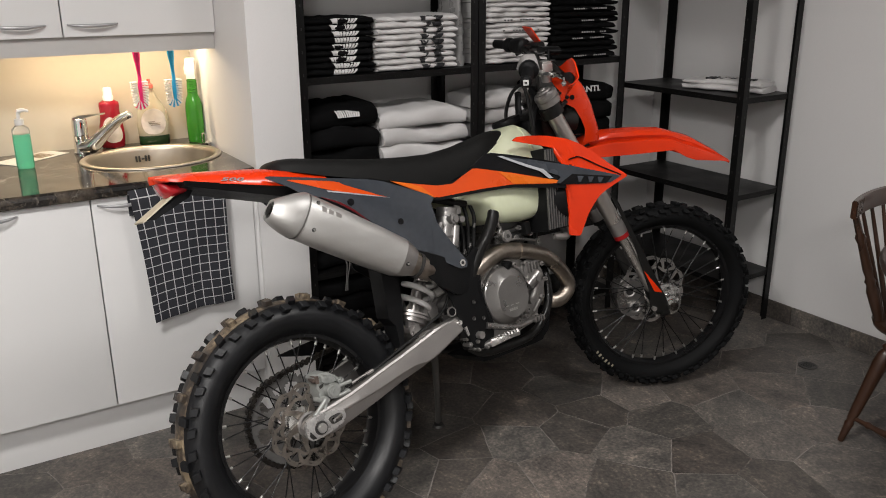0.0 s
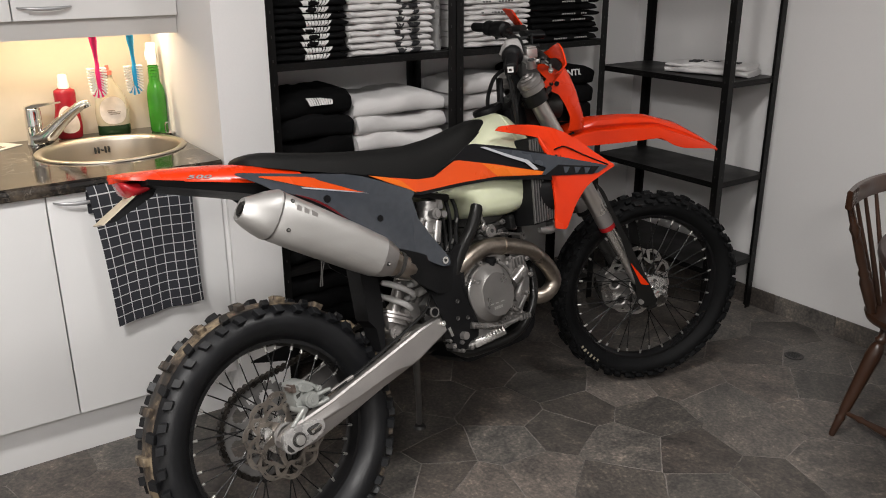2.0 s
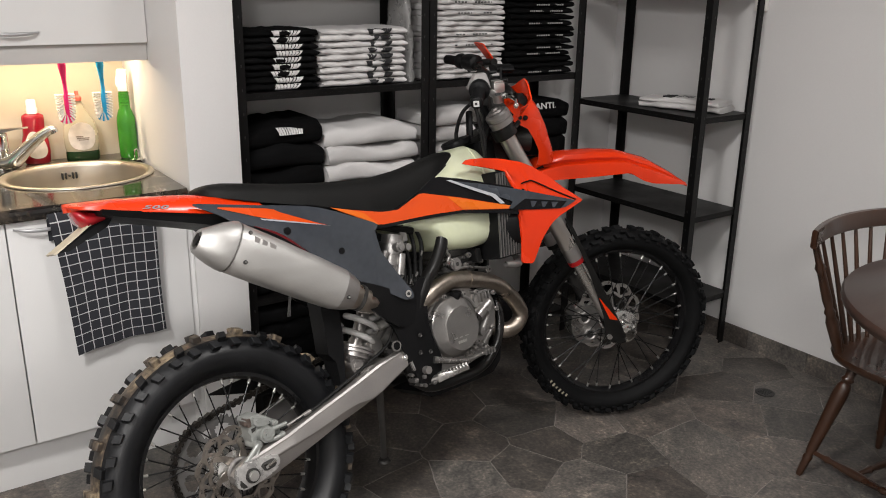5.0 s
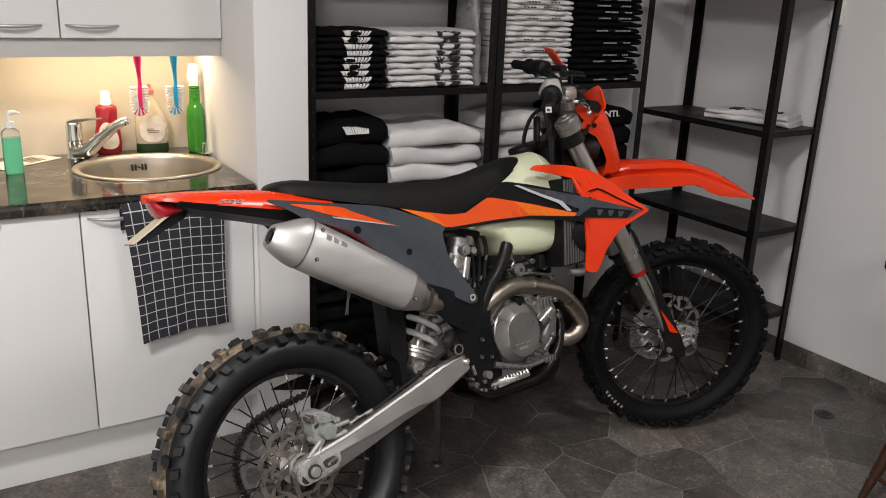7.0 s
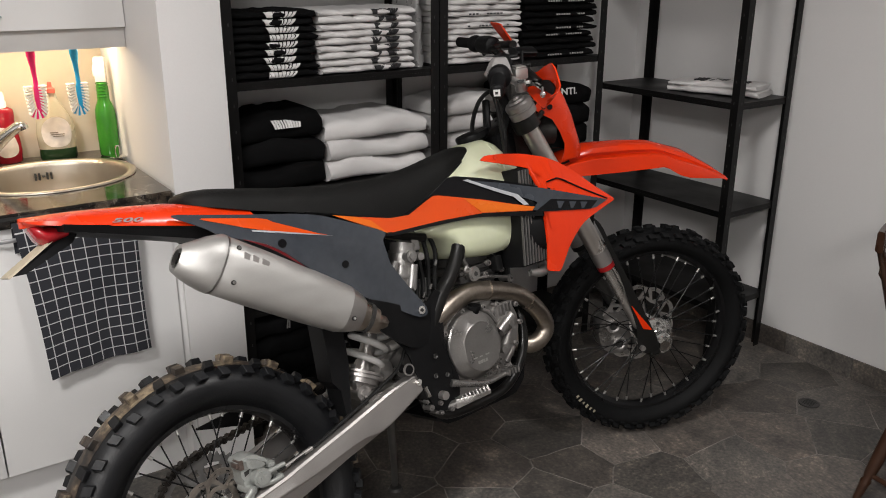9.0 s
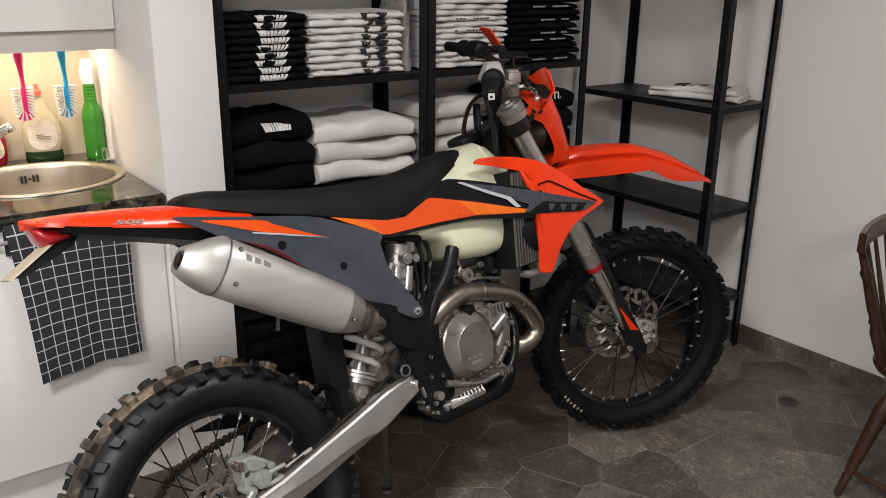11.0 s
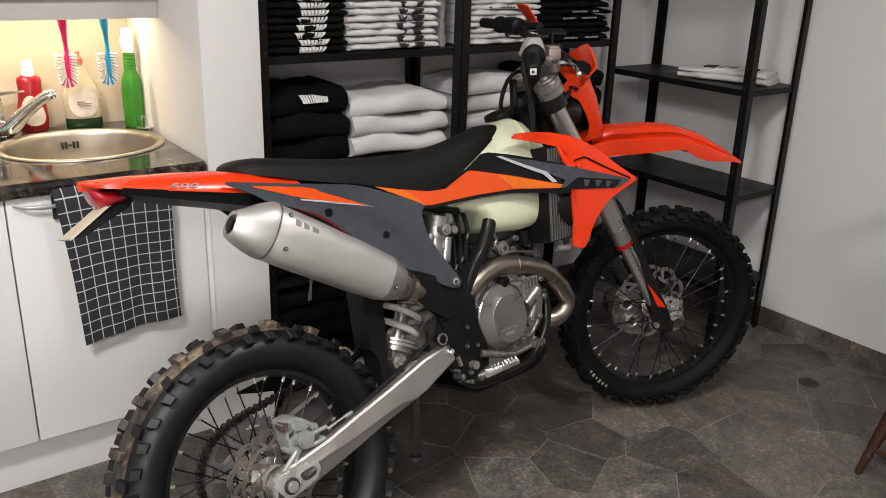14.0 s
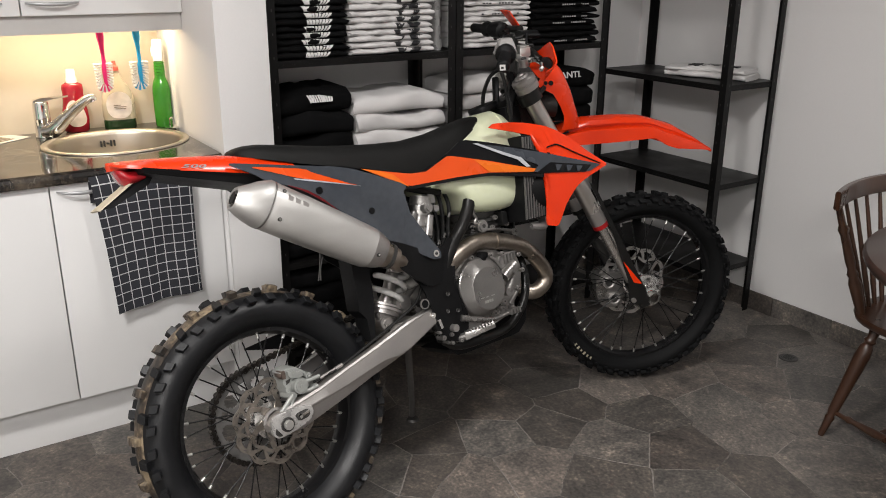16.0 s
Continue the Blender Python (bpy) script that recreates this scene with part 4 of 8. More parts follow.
def can_ring(s, rn, rl, n=28, power=2.5, drop=0.0):
    c = Vector((0.121, -0.142, 0.499)) + UX * s + UN * drop
    out = []
    for i in range(n):
        a = 2 * math.pi * i / n
        ca, sa = math.cos(a), math.sin(a)
        out.append(c + UN * (rn * math.copysign(abs(sa) ** (2 / power), sa)) + UL * (rl * math.copysign(abs(ca) ** (2 / power), ca)))
    return out


can = bpart("muffler", loft([can_ring(-0.086, 0.058, 0.050), can_ring(-0.082, 0.061, 0.052), can_ring(0.0, 0.061, 0.053), can_ring(0.14, 0.0575, 0.053), can_ring(0.220, 0.0535, 0.0515)]),
            M_MUFFLER, "brushed silver muffler can", smooth=40)
part("end_cap", loft([can_ring(-0.085, 0.062, 0.0535), can_ring(-0.092, 0.062, 0.0535), can_ring(-0.118, 0.0525, 0.048, drop=-0.005), can_ring(-0.142, 0.040, 0.038, drop=-0.011), can_ring(-0.160, 0.030, 0.029, drop=-0.014), can_ring(-0.163, 0.027, 0.026, drop=-0.014),
                      can_ring(-0.160, 0.021, 0.020, drop=-0.014), can_ring(-0.135, 0.019, 0.018, drop=-0.014)]), M_MUFFLER, can, "tapered muffler end cap")
part("outlet", loft([can_ring(-0.164, 0.017, 0.016, 20, 2, -0.014), can_ring(-0.165, 0.012, 0.011, 20, 2, -0.014), can_ring(-0.12, 0.011, 0.010, 20, 2, -0.014)]), M_CASTDARK, can, "dark exhaust outlet")
part("front_cap", loft([can_ring(0.2205, 0.0530, 0.0510), can_ring(0.223, 0.0525, 0.0505), can_ring(0.245, 0.0470, 0.0460), can_ring(0.262, 0.0405, 0.0405)]), M_ALU, can, "tapered front cap", 30)
part("seam", loft([can_ring(-0.083, 0.0622, 0.0540), can_ring(-0.0805, 0.0622, 0.0540)]), M_CAST, can)
for s, up, face in ((-0.064, 0.040, 0.0450), (-0.055, -0.030, 0.0500), (0.230, -0.018, 0.0505)):
    c = Vector((0.121, -0.142, 0.499)) + UX * s + UN * up
    part("rivet", rod(c + Vector((0, -0.035, 0)), c + Vector((0, -face - 0.0012, 0)), 0.0050, n=14), M_CASTDARK, can)
    part("rivet", rod(c + Vector((0, -0.035, 0)), c + Vector((0, -face - 0.0024, 0)), 0.0030, n=10), M_CHROME, can)
part("tail_cone", loft([can_ring(0.257, 0.0400, 0.0400), can_ring(0.266, 0.038, 0.038), can_ring(0.282, 0.033, 0.033), can_ring(0.31, 0.028, 0.028)]), M_PIPE, can, "tinted steel inlet cone")
part("clamp", loft([can_ring(0.282, 0.036, 0.036), can_ring(0.293, 0.034, 0.034)]), M_CASTDARK, can)
for k, (s, w) in enumerate(((-0.045, 0.013), (-0.025, 0.013), (-0.003, 0.016))):
    c = Vector((0.121, -0.142, 0.499)) + UX * s + UN * 0.028
    q = [c - UX * w * 0.5 + UN * 0.008, c + UX * w * 0.5 + UN * 0.006, c + UX * w * 0.62 - UN * 0.008, c - UX * w * 0.38 - UN * 0.006]
    part("emblem", loft([[p + Vector((0, -0.040, 0)) for p in q], [p + Vector((0, -0.0504, 0)) for p in q]]), M_ALU, can, smooth=0)
bpart("link_pipe", tube([(0.362, -0.152, 0.342), (0.40, -0.138, 0.325), (0.46, -0.105, 0.308), (0.54, -0.085, 0.285), (0.60, -0.095, 0.268)], 0.026, 14), M_PIPE, "heat-tinted steel link pipe")
HEAD = [(0.585, -0.095, 0.266), (0.623, -0.098, 0.286), (0.669, -0.098, 0.304), (0.725, -0.100, 0.314), (0.784, -0.098, 0.304), (0.838, -0.098, 0.289), (0.883, -0.096, 0.271), (0.923, -0.090, 0.243), (0.973, -0.075, 0.200), (1.000, -0.068, 0.155), (0.990, -0.060, 0.122), (0.950, -0.050, 0.106), (0.915, -0.02, 0.13), (0.87, 0.0, 0.225)]
header = bpart("header_pipe", tube(HEAD, [0.0255] * 5 + [0.0245] * 9, 20), M_PIPE, "heat-tinted steel header pipe", smooth=60)
part("pipe_joint", rod((0.779, -0.0985, 0.3055), (0.789, -0.098, 0.3030), 0.0272, n=24), M_PIPE, header)
part("pipe_seam", rod((0.925, -0.0895, 0.2415), (0.929, -0.0888, 0.2385), 0.0252, n=24), M_PIPE, header)

# engine -----------------------------------------------------------------------
case = loft([[Vector((x, y, z)) for x, z in rounded([(0.48, 0.20), (0.55, 0.28), (0.66, 0.31), (0.76, 0.30), (0.84, 0.24), (0.855, 0.16), (0.82, 0.075), (0.72, 0.055), (0.56, 0.07), (0.49, 0.12)], 0.2, 1)] for y in (-0.088, 0.088)])
bpart("crankcase", case, M_CAST, "cast alloy crankcase", smooth=30)
COVER = Vector((0.697, -0.085, 0.184))


def cover_ring(r, depth, flat=0.0):
    """A ring of the cover; flat > 0 draws it towards the offset face with its straight side."""
    ring = []
    for i in range(48):
        a = 2 * math.pi * i / 48
        x, z = COVER.x + r * math.cos(a), COVER.z + r * math.sin(a)
        fx, fz = max(0.652, 0.709 + 0.062 * math.cos(a)), 0.176 + 0.063 * math.sin(a)
        ring.append(Vector((x + (fx - x) * flat, COVER.y - depth, z + (fz - z) * flat)))
    return ring


cover = bpart("clutch_cover", loft([cover_ring(0.097, -0.004), cover_ring(0.097, 0.008), cover_ring(0.095, 0.010), cover_ring(0.0905, 0.0105), cover_ring(0.089, 0.012), cover_ring(0.087, 0.026),
                                    cover_ring(0.084, 0.030), cover_ring(0.08, 0.0405, 0.92), cover_ring(0.08, 0.0425, 1.0)]), M_CAST, "round cast clutch cover with a flat offset face", smooth=22)


def cap_bolt(x, z, y, r=0.0068, material=None, parent=None):
    """A flanged hexagon-socket bolt facing the rider's right."""
    b = boss(x, z, y, y + 0.03, r, 14)
    boss(x, z, y + 0.004, y + 0.008, r * 1.35, 16, b)
    b = part("cover_bolt", b, material or M_ALU, parent)
    part("socket", boss(x, z, y - 0.0008, y + 0.004, r * 0.5, 6), M_CASTDARK, b)
    return b


for x, z in ((0.684, 0.274), (0.616, 0.233), (0.606, 0.170), (0.628, 0.116), (0.672, 0.096), (0.736, 0.093), (0.780, 0.118), (0.795, 0.196), (0.757, 0.266)):
    cap_bolt(x, z, -0.106, 0.0064, M_ALU, cover)
    part("bolt_lug", boss(x, z, -0.096, -0.075, 0.0125, 16), M_CAST, cover)
em = bmesh.new()
for x, w in ((0.672, 0.013), (0.693, 0.010), (0.713, 0.013)):
    box(x, x + w, -0.1285, -0.126, 0.1515, 0.1545, 0, em)
for i in range(4):
    box(0.685 + 0.0085 * i, 0.6915 + 0.0085 * i, -0.1285, -0.126, 0.1355, 0.1435, 0, em)
part("emblem", em, M_NIPPLE, cover)
pump = slab(rounded([(0.792, 0.262), (0.858, 0.258), (0.872, 0.205), (0.862, 0.165), (0.838, 0.115), (0.790, 0.095), (0.772, 0.120), (0.796, 0.185)], 0.22, 2), -0.100, -0.075, 0.004)
rod((0.790, -0.105, 0.190), (0.842, -0.105, 0.218), 0.0175, 0.0205, 22, pump)
rod((0.842, -0.105, 0.218), (0.850, -0.105, 0.222), 0.0205, 0.012, 22, pump)
boss(0.822, 0.206, -0.1285, -0.10, 0.0085, 14, pump)
rod((0.789, -0.114, 0.146), (0.830, -0.106, 0.186), 0.0125, 0.0065, 16, pump)
boss(0.789, 0.145, -0.124, -0.09, 0.0125, 18, pump), boss(0.772, 0.190, -0.110, -0.08, 0.011, 16, pump)
tube([(0.745, -0.106, 0.262), (0.768, -0.106, 0.248), (0.785, -0.106, 0.222)], 0.006, 8, pump)
for k in range(4):
    box(0.806 + 0.013 * k, 0.811 + 0.013 * k, -0.109, -0.095, 0.228, 0.262 - 0.002 * k, 0.001, pump)
box(0.800, 0.862, -0.106, -0.09, 0.254, 0.262, 0.003, pump)
rod((0.80, -0.100, 0.105), (0.835, -0.100, 0.135), 0.008, n=12, bm=pump)
pump_cover = bpart("water_pump_cover", pump, M_CAST, "cast water pump cover with bolts", smooth=30)
for x, z in ((0.870, 0.196), (0.842, 0.146), (0.806, 0.092), (0.800, 0.262), (0.866, 0.246), (0.816, 0.160), (0.764, 0.100)):
    cap_bolt(x, z, -0.112, 0.0055, M_ALU, pump_cover)
filler = rod((0.716, -0.100, 0.250), (0.720, -0.108, 0.274), 0.0150, n=16)
rod((0.720, -0.108, 0.270), (0.7215, -0.111, 0.281), 0.0175, n=10, bm=filler)
bpart("oil_filler", filler, M_BLACKPL, "black oil filler plug")
pieces = []
for z0, z1, w, d in ((0.26, 0.322, 0.068, 0.060), (0.324, 0.332, 0.078, 0.066), (0.334, 0.343, 0.070, 0.060), (0.345, 0.352, 0.078, 0.066), (0.354, 0.362, 0.069, 0.060), (0.364, 0.374, 0.076, 0.066), (0.376, 0.43, 0.066, 0.058), (0.432, 0.455, 0.060, 0.055)):
    rings = []
    for z in (z0, z1):
        c = Vector((0.785 + 0.25 * (z - 0.3), 0, z))
        rings.append([c + Vector((w * math.copysign(abs(math.cos(a)) ** 0.5, math.cos(a)), d * 1.25 * math.copysign(abs(math.sin(a)) ** 0.5, math.sin(a)), 0)) for a in (2 * math.pi * i / 20 for i in range(20))])
    pieces.append(loft(rings))
block = bpart("cylinder", pieces[0], M_CASTDARK, "dark cast cylinder and head", smooth=30)
for piece in pieces[1:6]:
    part("cooling_fin", piece, M_CASTDARK, block, smooth=30)
part("cylinder_head", pieces[6], M_CASTDARK, block, smooth=30), part("head_cover", pieces[7], M_CASTDARK, block, smooth=30)
for x, z, y, r in ((0.748, 0.357, -0.108, 0.0150), (0.872, 0.316, -0.104, 0.0085), (0.792, 0.345, -0.098, 0.0065), (0.735, 0.372, -0.098, 0.0060), (0.852, 0.345, -0.098, 0.0055), (0.812, 0.372, -0.095, 0.0065)):
    f = boss(x, z, y, -0.06, r, 18)
    boss(x, z, y + 0.005, y + 0.010, r * 1.3, 18, f)
    f = bpart("engine_fitting", f, M_CAST, "small bright engine fitting")
    part("socket", boss(x, z, y - 0.0008, y + 0.004, r * 0.45, 6), M_CASTDARK, f)
bpart("engine_bracket", tube([(0.742, -0.095, 0.414), (0.728, -0.098, 0.412), (0.724, -0.098, 0.396), (0.731, -0.098, 0.384), (0.722, -0.098, 0.372), (0.736, -0.098, 0.366)], 0.0055, 8), M_CAST, "hooked alloy bracket")
bpart("oil_line", tube([(0.755, -0.10, 0.343), (0.785, -0.102, 0.341), (0.815, -0.102, 0.334), (0.862, -0.102, 0.322)], 0.0042, 8), M_CAST)
plug = box(0.826, 0.850, -0.105, -0.06, 0.345, 0.386, 0.005)
tube([(0.838, -0.085, 0.38), (0.842, -0.09, 0.41), (0.87, -0.08, 0.44)], 0.0065, 8, plug)
bpart("ignition_plug_cap", plug, M_HOSE, "black plug with its cable", smooth=40)
tb = rod((0.566, -0.070, 0.478), (0.533, -0.070, 0.375), 0.032, 0.027, 22)
for f in (0.18, 0.46, 0.74):
    c = Vector((0.566, -0.070, 0.478)).lerp(Vector((0.533, -0.070, 0.375)), f)
    rod(c, c + Vector((-0.0018, 0, -0.0056)), 0.0355, 0.0345, 22, tb)
rod((0.565, -0.098, 0.425), (0.545, -0.098, 0.368), 0.012, 0.014, 14, tb), boss(0.586, 0.440, -0.108, -0.05, 0.010, 14, tb)
boss(0.553, 0.447, -0.116, -0.03, 0.0150, 20, tb), boss(0.553, 0.447, -0.121, -0.11, 0.0085, 16, tb)
rod((0.520, -0.09, 0.44), (0.503, -0.09, 0.42), 0.011, n=10, bm=tb)
box(0.575, 0.598, -0.095, -0.04, 0.455, 0.485, 0.004, tb)
bpart("throttle_body", tb, M_THROTTLE, "cast throttle body", smooth=30)
loom = bmesh.new()
for k, (dx, dz) in enumerate(((0.0, 0.0), (0.02, 0.01), (0.04, 0.0), (-0.02, 0.005))):
    tube([(0.61 + dx, -0.06, 0.50 + dz), (0.60 + dx * 1.4, -0.075, 0.44), (0.605 + dx, -0.07, 0.38), (0.59 + dx, -0.075, 0.33)], 0.006, 8, loom)
bpart("wiring", loom, M_HOSE, "black cables behind the tank")
for x, z in ((0.575, 0.318), (0.585, 0.335), (0.563, 0.36), (0.64, 0.405), (0.61, 0.35)):
    bpart("cable_clip", rod((x, -0.085, z), (x + 0.008, -0.085, z + 0.012), 0.0035, n=8), M_CAST)
bpart("airbox", box(0.30, 0.505, -0.085, 0.085, 0.36, 0.575, 0.02), M_BLACKPL, "black airbox behind the side panel")

# frame --------------------------------------------------------------------------
fr = bmesh.new()
for s in (-1, 1):
    tube([(1.02, 0, 0.60), (0.94, 0.055 * s, 0.55), (0.80, 0.098 * s, 0.515), (0.728, 0.106 * s, 0.470), (0.700, 0.106 * s, 0.418), (0.665, 0.106 * s, 0.372), (0.627, 0.106 * s, 0.335), (0.578, 0.104 * s, 0.265), (0.52, 0.098 * s, 0.15), (0.535, 0.092 * s, 0.065)], 0.0185, 12, fr)
    tube([(0.535, 0.09 * s, 0.065), (0.58, 0.094 * s, 0.036), (0.66, 0.098 * s, 0.030), (0.770, 0.098 * s, 0.036), (0.836, 0.094 * s, 0.069), (0.887, 0.085 * s, 0.128), (0.906, 0.070 * s, 0.20), (0.928, 0.02 * s, 0.30), (0.985, 0.0, 0.48)], 0.0135, 12, fr)
    tube([(0.10, 0.06 * s, 0.60), (0.30, 0.08 * s, 0.575), (0.62, 0.09 * s, 0.48)], 0.011, 8, fr)
rod((1.07, 0, 0.54), (1.00, 0, 0.70), 0.036, n=20, bm=fr)
bpart("frame", fr, M_FRAME, "black tubular steel frame")
GUARD = [(0.415, 0.345), (0.44, 0.282), (0.478, 0.235), (0.488, 0.175), (0.512, 0.110), (0.535, 0.060), (0.575, 0.052), (0.612, 0.072), (0.618, 0.120), (0.606, 0.150), (0.592, 0.19), (0.583, 0.235), (0.625, 0.335), (0.60, 0.355), (0.55, 0.31), (0.50, 0.325), (0.46, 0.355)]
BACKPLATE = [(0.340, 0.400), (0.348, 0.346), (0.374, 0.325), (0.440, 0.267), (0.500, 0.230), (0.575, 0.232), (0.597, 0.285), (0.60, 0.325), (0.56, 0.335), (0.53, 0.322), (0.43, 0.366)]
for s in (1, -1):
    g = panel(BACKPLATE, lambda x, z: lerp_table([(0.34, -0.170), (0.38, -0.163), (0.44, -0.150), (0.50, -0.132), (0.60, -0.116)], x), 0.006, 2, 0.15, 1)
    bpart("frame_cover", g if s == 1 else flip(g), M_BLACKPL, "textured black cover below the side panel", smooth=40)
for s in (1, -1):
    g = panel(GUARD, lambda x, z: -0.118 - 0.012 * math.exp(-((z - 0.17) / 0.08) ** 2), 0.006, 2, 0.18, 2)
    guard = bpart("frame_guard", g if s == 1 else flip(g), M_BLACKPL, "textured black frame guard", smooth=40)
    if s == 1:
        for x, z in ((0.553, 0.197), (0.543, 0.150), (0.578, 0.143)):
            part("guard_screw", lathe([(0.0035, 0.004), (0.0062, 0.004), (0.0066, 0.0055), (0.0058, 0.0065), (0.0035, 0.0045)], 14, Matrix.Translation((x, -0.1265, z)) @ Y_AXIS), M_CASTDARK, guard)
        part("screw_head", boss(0.5535, 0.0975, -0.142, -0.11, 0.011, 14), M_ALU, guard)
piv = lathe([(0.010, 0.0), (0.0145, 0.0), (0.0145, 0.006), (0.0118, 0.006), (0.010, 0.003)], 20, Matrix.Translation((0.471, -0.124, 0.188)) @ Y_AXIS)
bpart("pivot_ring", piv, M_ALU, "bright swingarm pivot ring")
bpart("pivot_plug", boss(0.471, 0.188, -0.1302, -0.10, 0.0105, 16), M_BLACKPL)
pv = bmesh.new()
boss(0.492, 0.150, -0.13, -0.1, 0.008, 10, pv), boss(0.492, 0.150, -0.132, -0.1, 0.0045, 8, pv)
rod((0.505, -0.13, 0.135), (0.512, -0.13, 0.108), 0.006, n=8, bm=pv)
bpart("pivot_bolt", pv, M_CHROME)
peg = bmesh.new()
rod((0.572, -0.105, 0.058), (0.592, -0.130, 0.064), 0.011, n=12, bm=peg)
PEG0, PEG1 = Vector((0.590, -0.128, 0.064)), Vector((0.664, -0.178, 0.080))
PD = (PEG1 - PEG0).normalized()
PS = PD.cross(Vector((0, 0, 1))).normalized()
rings = []
for f, hw, hh in ((0.0, 0.011, 0.012), (0.3, 0.015, 0.009), (0.7, 0.018, 0.006), (1.0, 0.017, 0.005)):
    c = PEG0.lerp(PEG1, f)
    rings.append([c + PS * (hw * a) + Vector((0, 0, hh * b)) for a, b in ((-1, 0.7), (-0.9, 1), (0.9, 1), (1, 0.7), (0.9, -1), (-0.9, -1))])
loft(rings, peg)
for i in range(9):
    c = PEG0.lerp(PEG1, 0.12 + 0.105 * i)
    for k in (-1, 0, 1):
        q = c + PS * (0.0135 * k) + Vector((0, 0, 0.004))
        rod(q, q + Vector((0, 0, 0.0075)), 0.0038, 0.0012, 4, peg)
bpart("foot_peg", peg, M_CAST, "serrated steel foot peg", smooth=30)
ped = tube([(0.585, -0.13, 0.118), (0.629, -0.142, 0.103), (0.684, -0.142, 0.088), (0.724, -0.140, 0.087), (0.775, -0.14, 0.092)], [0.010, 0.0085, 0.008, 0.0065, 0.007], 10)
for i in range(4):
    box(0.752 + 0.011 * i, 0.758 + 0.011 * i, -0.160, -0.13, 0.085, 0.101, 0.001, ped)
bpart("brake_pedal", ped, M_CAST, "cast rear brake pedal", smooth=40)
for x, z, r in ((0.515, 0.078, 0.0075), (0.505, 0.096, 0.0045), (0.543, 0.056, 0.0055), (0.576, 0.055, 0.0065), (0.527, 0.062, 0.004), (0.545, 0.080, 0.006)):
    bolt = boss(x, z, -0.130, -0.1, r, 14)
    boss(x, z, -0.134, -0.12, r * 0.55, 6, bolt)
    bpart("lower_bolt", bolt, M_CAST, "bright bolt below the frame guard")
skid = panel([(0.56, 0.028), (0.86, 0.04), (0.90, 0.09), (0.88, 0.03), (0.84, -0.0), (0.60, -0.002)], lambda x, z: -0.07, 0.14, 0, 0.1, 1)
bpart("skid_plate", skid, M_BLACKPL)

# shock ------------------------------------------------------------------------
S0, S1 = Vector((0.368, -0.045, 0.152)), Vector((0.478, -0.035, 0.350))
SD = (S1 - S0).normalized()
SU = SD.orthogonal().normalized()
SV = SD.cross(SU)
spring = []
for i in range(97):
    a = -2 * math.pi * 3.3 * i / 96 + 1.2
    spring.append(S0 + SD * (0.062 + 0.128 * i / 96) + (SU * math.cos(a) + SV * math.sin(a)) * 0.044)
bpart("shock_spring", tube(spring, 0.0085, 10, smooth=False), M_SPRING, "white coil spring", smooth=60)
sh = rod(S0 + SD * 0.03, S1, 0.018, n=16)
rod(S0 + SD * 0.040, S0 + SD * 0.047, 0.055, n=28, bm=sh), rod(S0 + SD * 0.050, S0 + SD * 0.056, 0.054, n=28, bm=sh), rod(S0 + SD * 0.028, S0 + SD * 0.056, 0.044, n=28, bm=sh)
bpart("shock_body", sh, M_ALU, "aluminium shock absorber body")
cl = slab(rounded([(0.352, 0.150), (0.362, 0.200), (0.384, 0.206), (0.394, 0.180), (0.396, 0.140), (0.372, 0.126)], 0.25, 1), -0.066, -0.046, 0.004)
boss(0.371, 0.158, -0.074, 0.01, 0.019, 18, cl), boss(0.371, 0.158, -0.079, -0.06, 0.010, 8, cl), boss(0.380, 0.192, -0.070, -0.05, 0.007, 12, cl)
bpart("shock_clevis", cl, M_ALU, "cast lower shock mount")
lk = rod((0.37, -0.04, 0.135), (0.44, -0.04, 0.185), 0.020, n=12)
boss(0.436, 0.196, -0.075, 0.02, 0.026, 20, lk), boss(0.436, 0.196, -0.080, -0.06, 0.013, 14, lk)
rod((0.43, -0.06, 0.19), (0.50, -0.06, 0.24), 0.009, n=10, bm=lk)
bpart("linkage", lk, M_CAST, "cast shock linkage", smooth=35)
cyl2 = rod((0.455, -0.085, 0.245), (0.505, -0.095, 0.255), 0.012, n=12)
bpart("brake_reservoir", cyl2, M_NIPPLE, "bright brake fluid reservoir")
flap = loft([[Vector((x, y, z)) for x, z in ((0.284, 0.37), (0.336, 0.36), (0.333, 0.25), (0.312, 0.120), (0.300, 0.125), (0.298, 0.19), (0.280, 0.215), (0.282, 0.26))] for y in (-0.095, -0.030)])
bpart("mud_flap", flap, M_BLACKPL, "black plastic mud flap before the rear wheel", smooth=0)
spr = tube([(0.40, -0.085, 0.300), (0.44, -0.088, 0.287), (0.48, -0.088, 0.293), (0.47, -0.086, 0.302)], 0.003, 6)
bpart("exhaust_spring", spr, M_CHROME)

# side stand ---------------------------------------------------------------------
M_STAND = mat("worn_grey_steel", (0.13, 0.125, 0.12), 0.45, 0.6, vary=0.2)
st = tube([(0.545, 0.105, 0.055), (0.570, 0.160, -0.04), (0.600, 0.225, -0.15), (0.628, 0.290, -0.245)], [0.012, 0.011, 0.0095, 0.0095], 12)
stand = bpart("side_stand", st, M_STAND, "grey steel side stand", smooth=60)
foot = bmesh.new()
FOOTM = Matrix.Translation((0.632, 0.2975, -0.2605)) @ Matrix.Rotation(radians(16.62), 4, "X")
bmesh.ops.create_cone(foot, cap_ends=True, segments=18, radius1=0.024, radius2=0.017, depth=0.012, matrix=FOOTM)
part("stand_foot", foot, M_CASTDARK, stand)

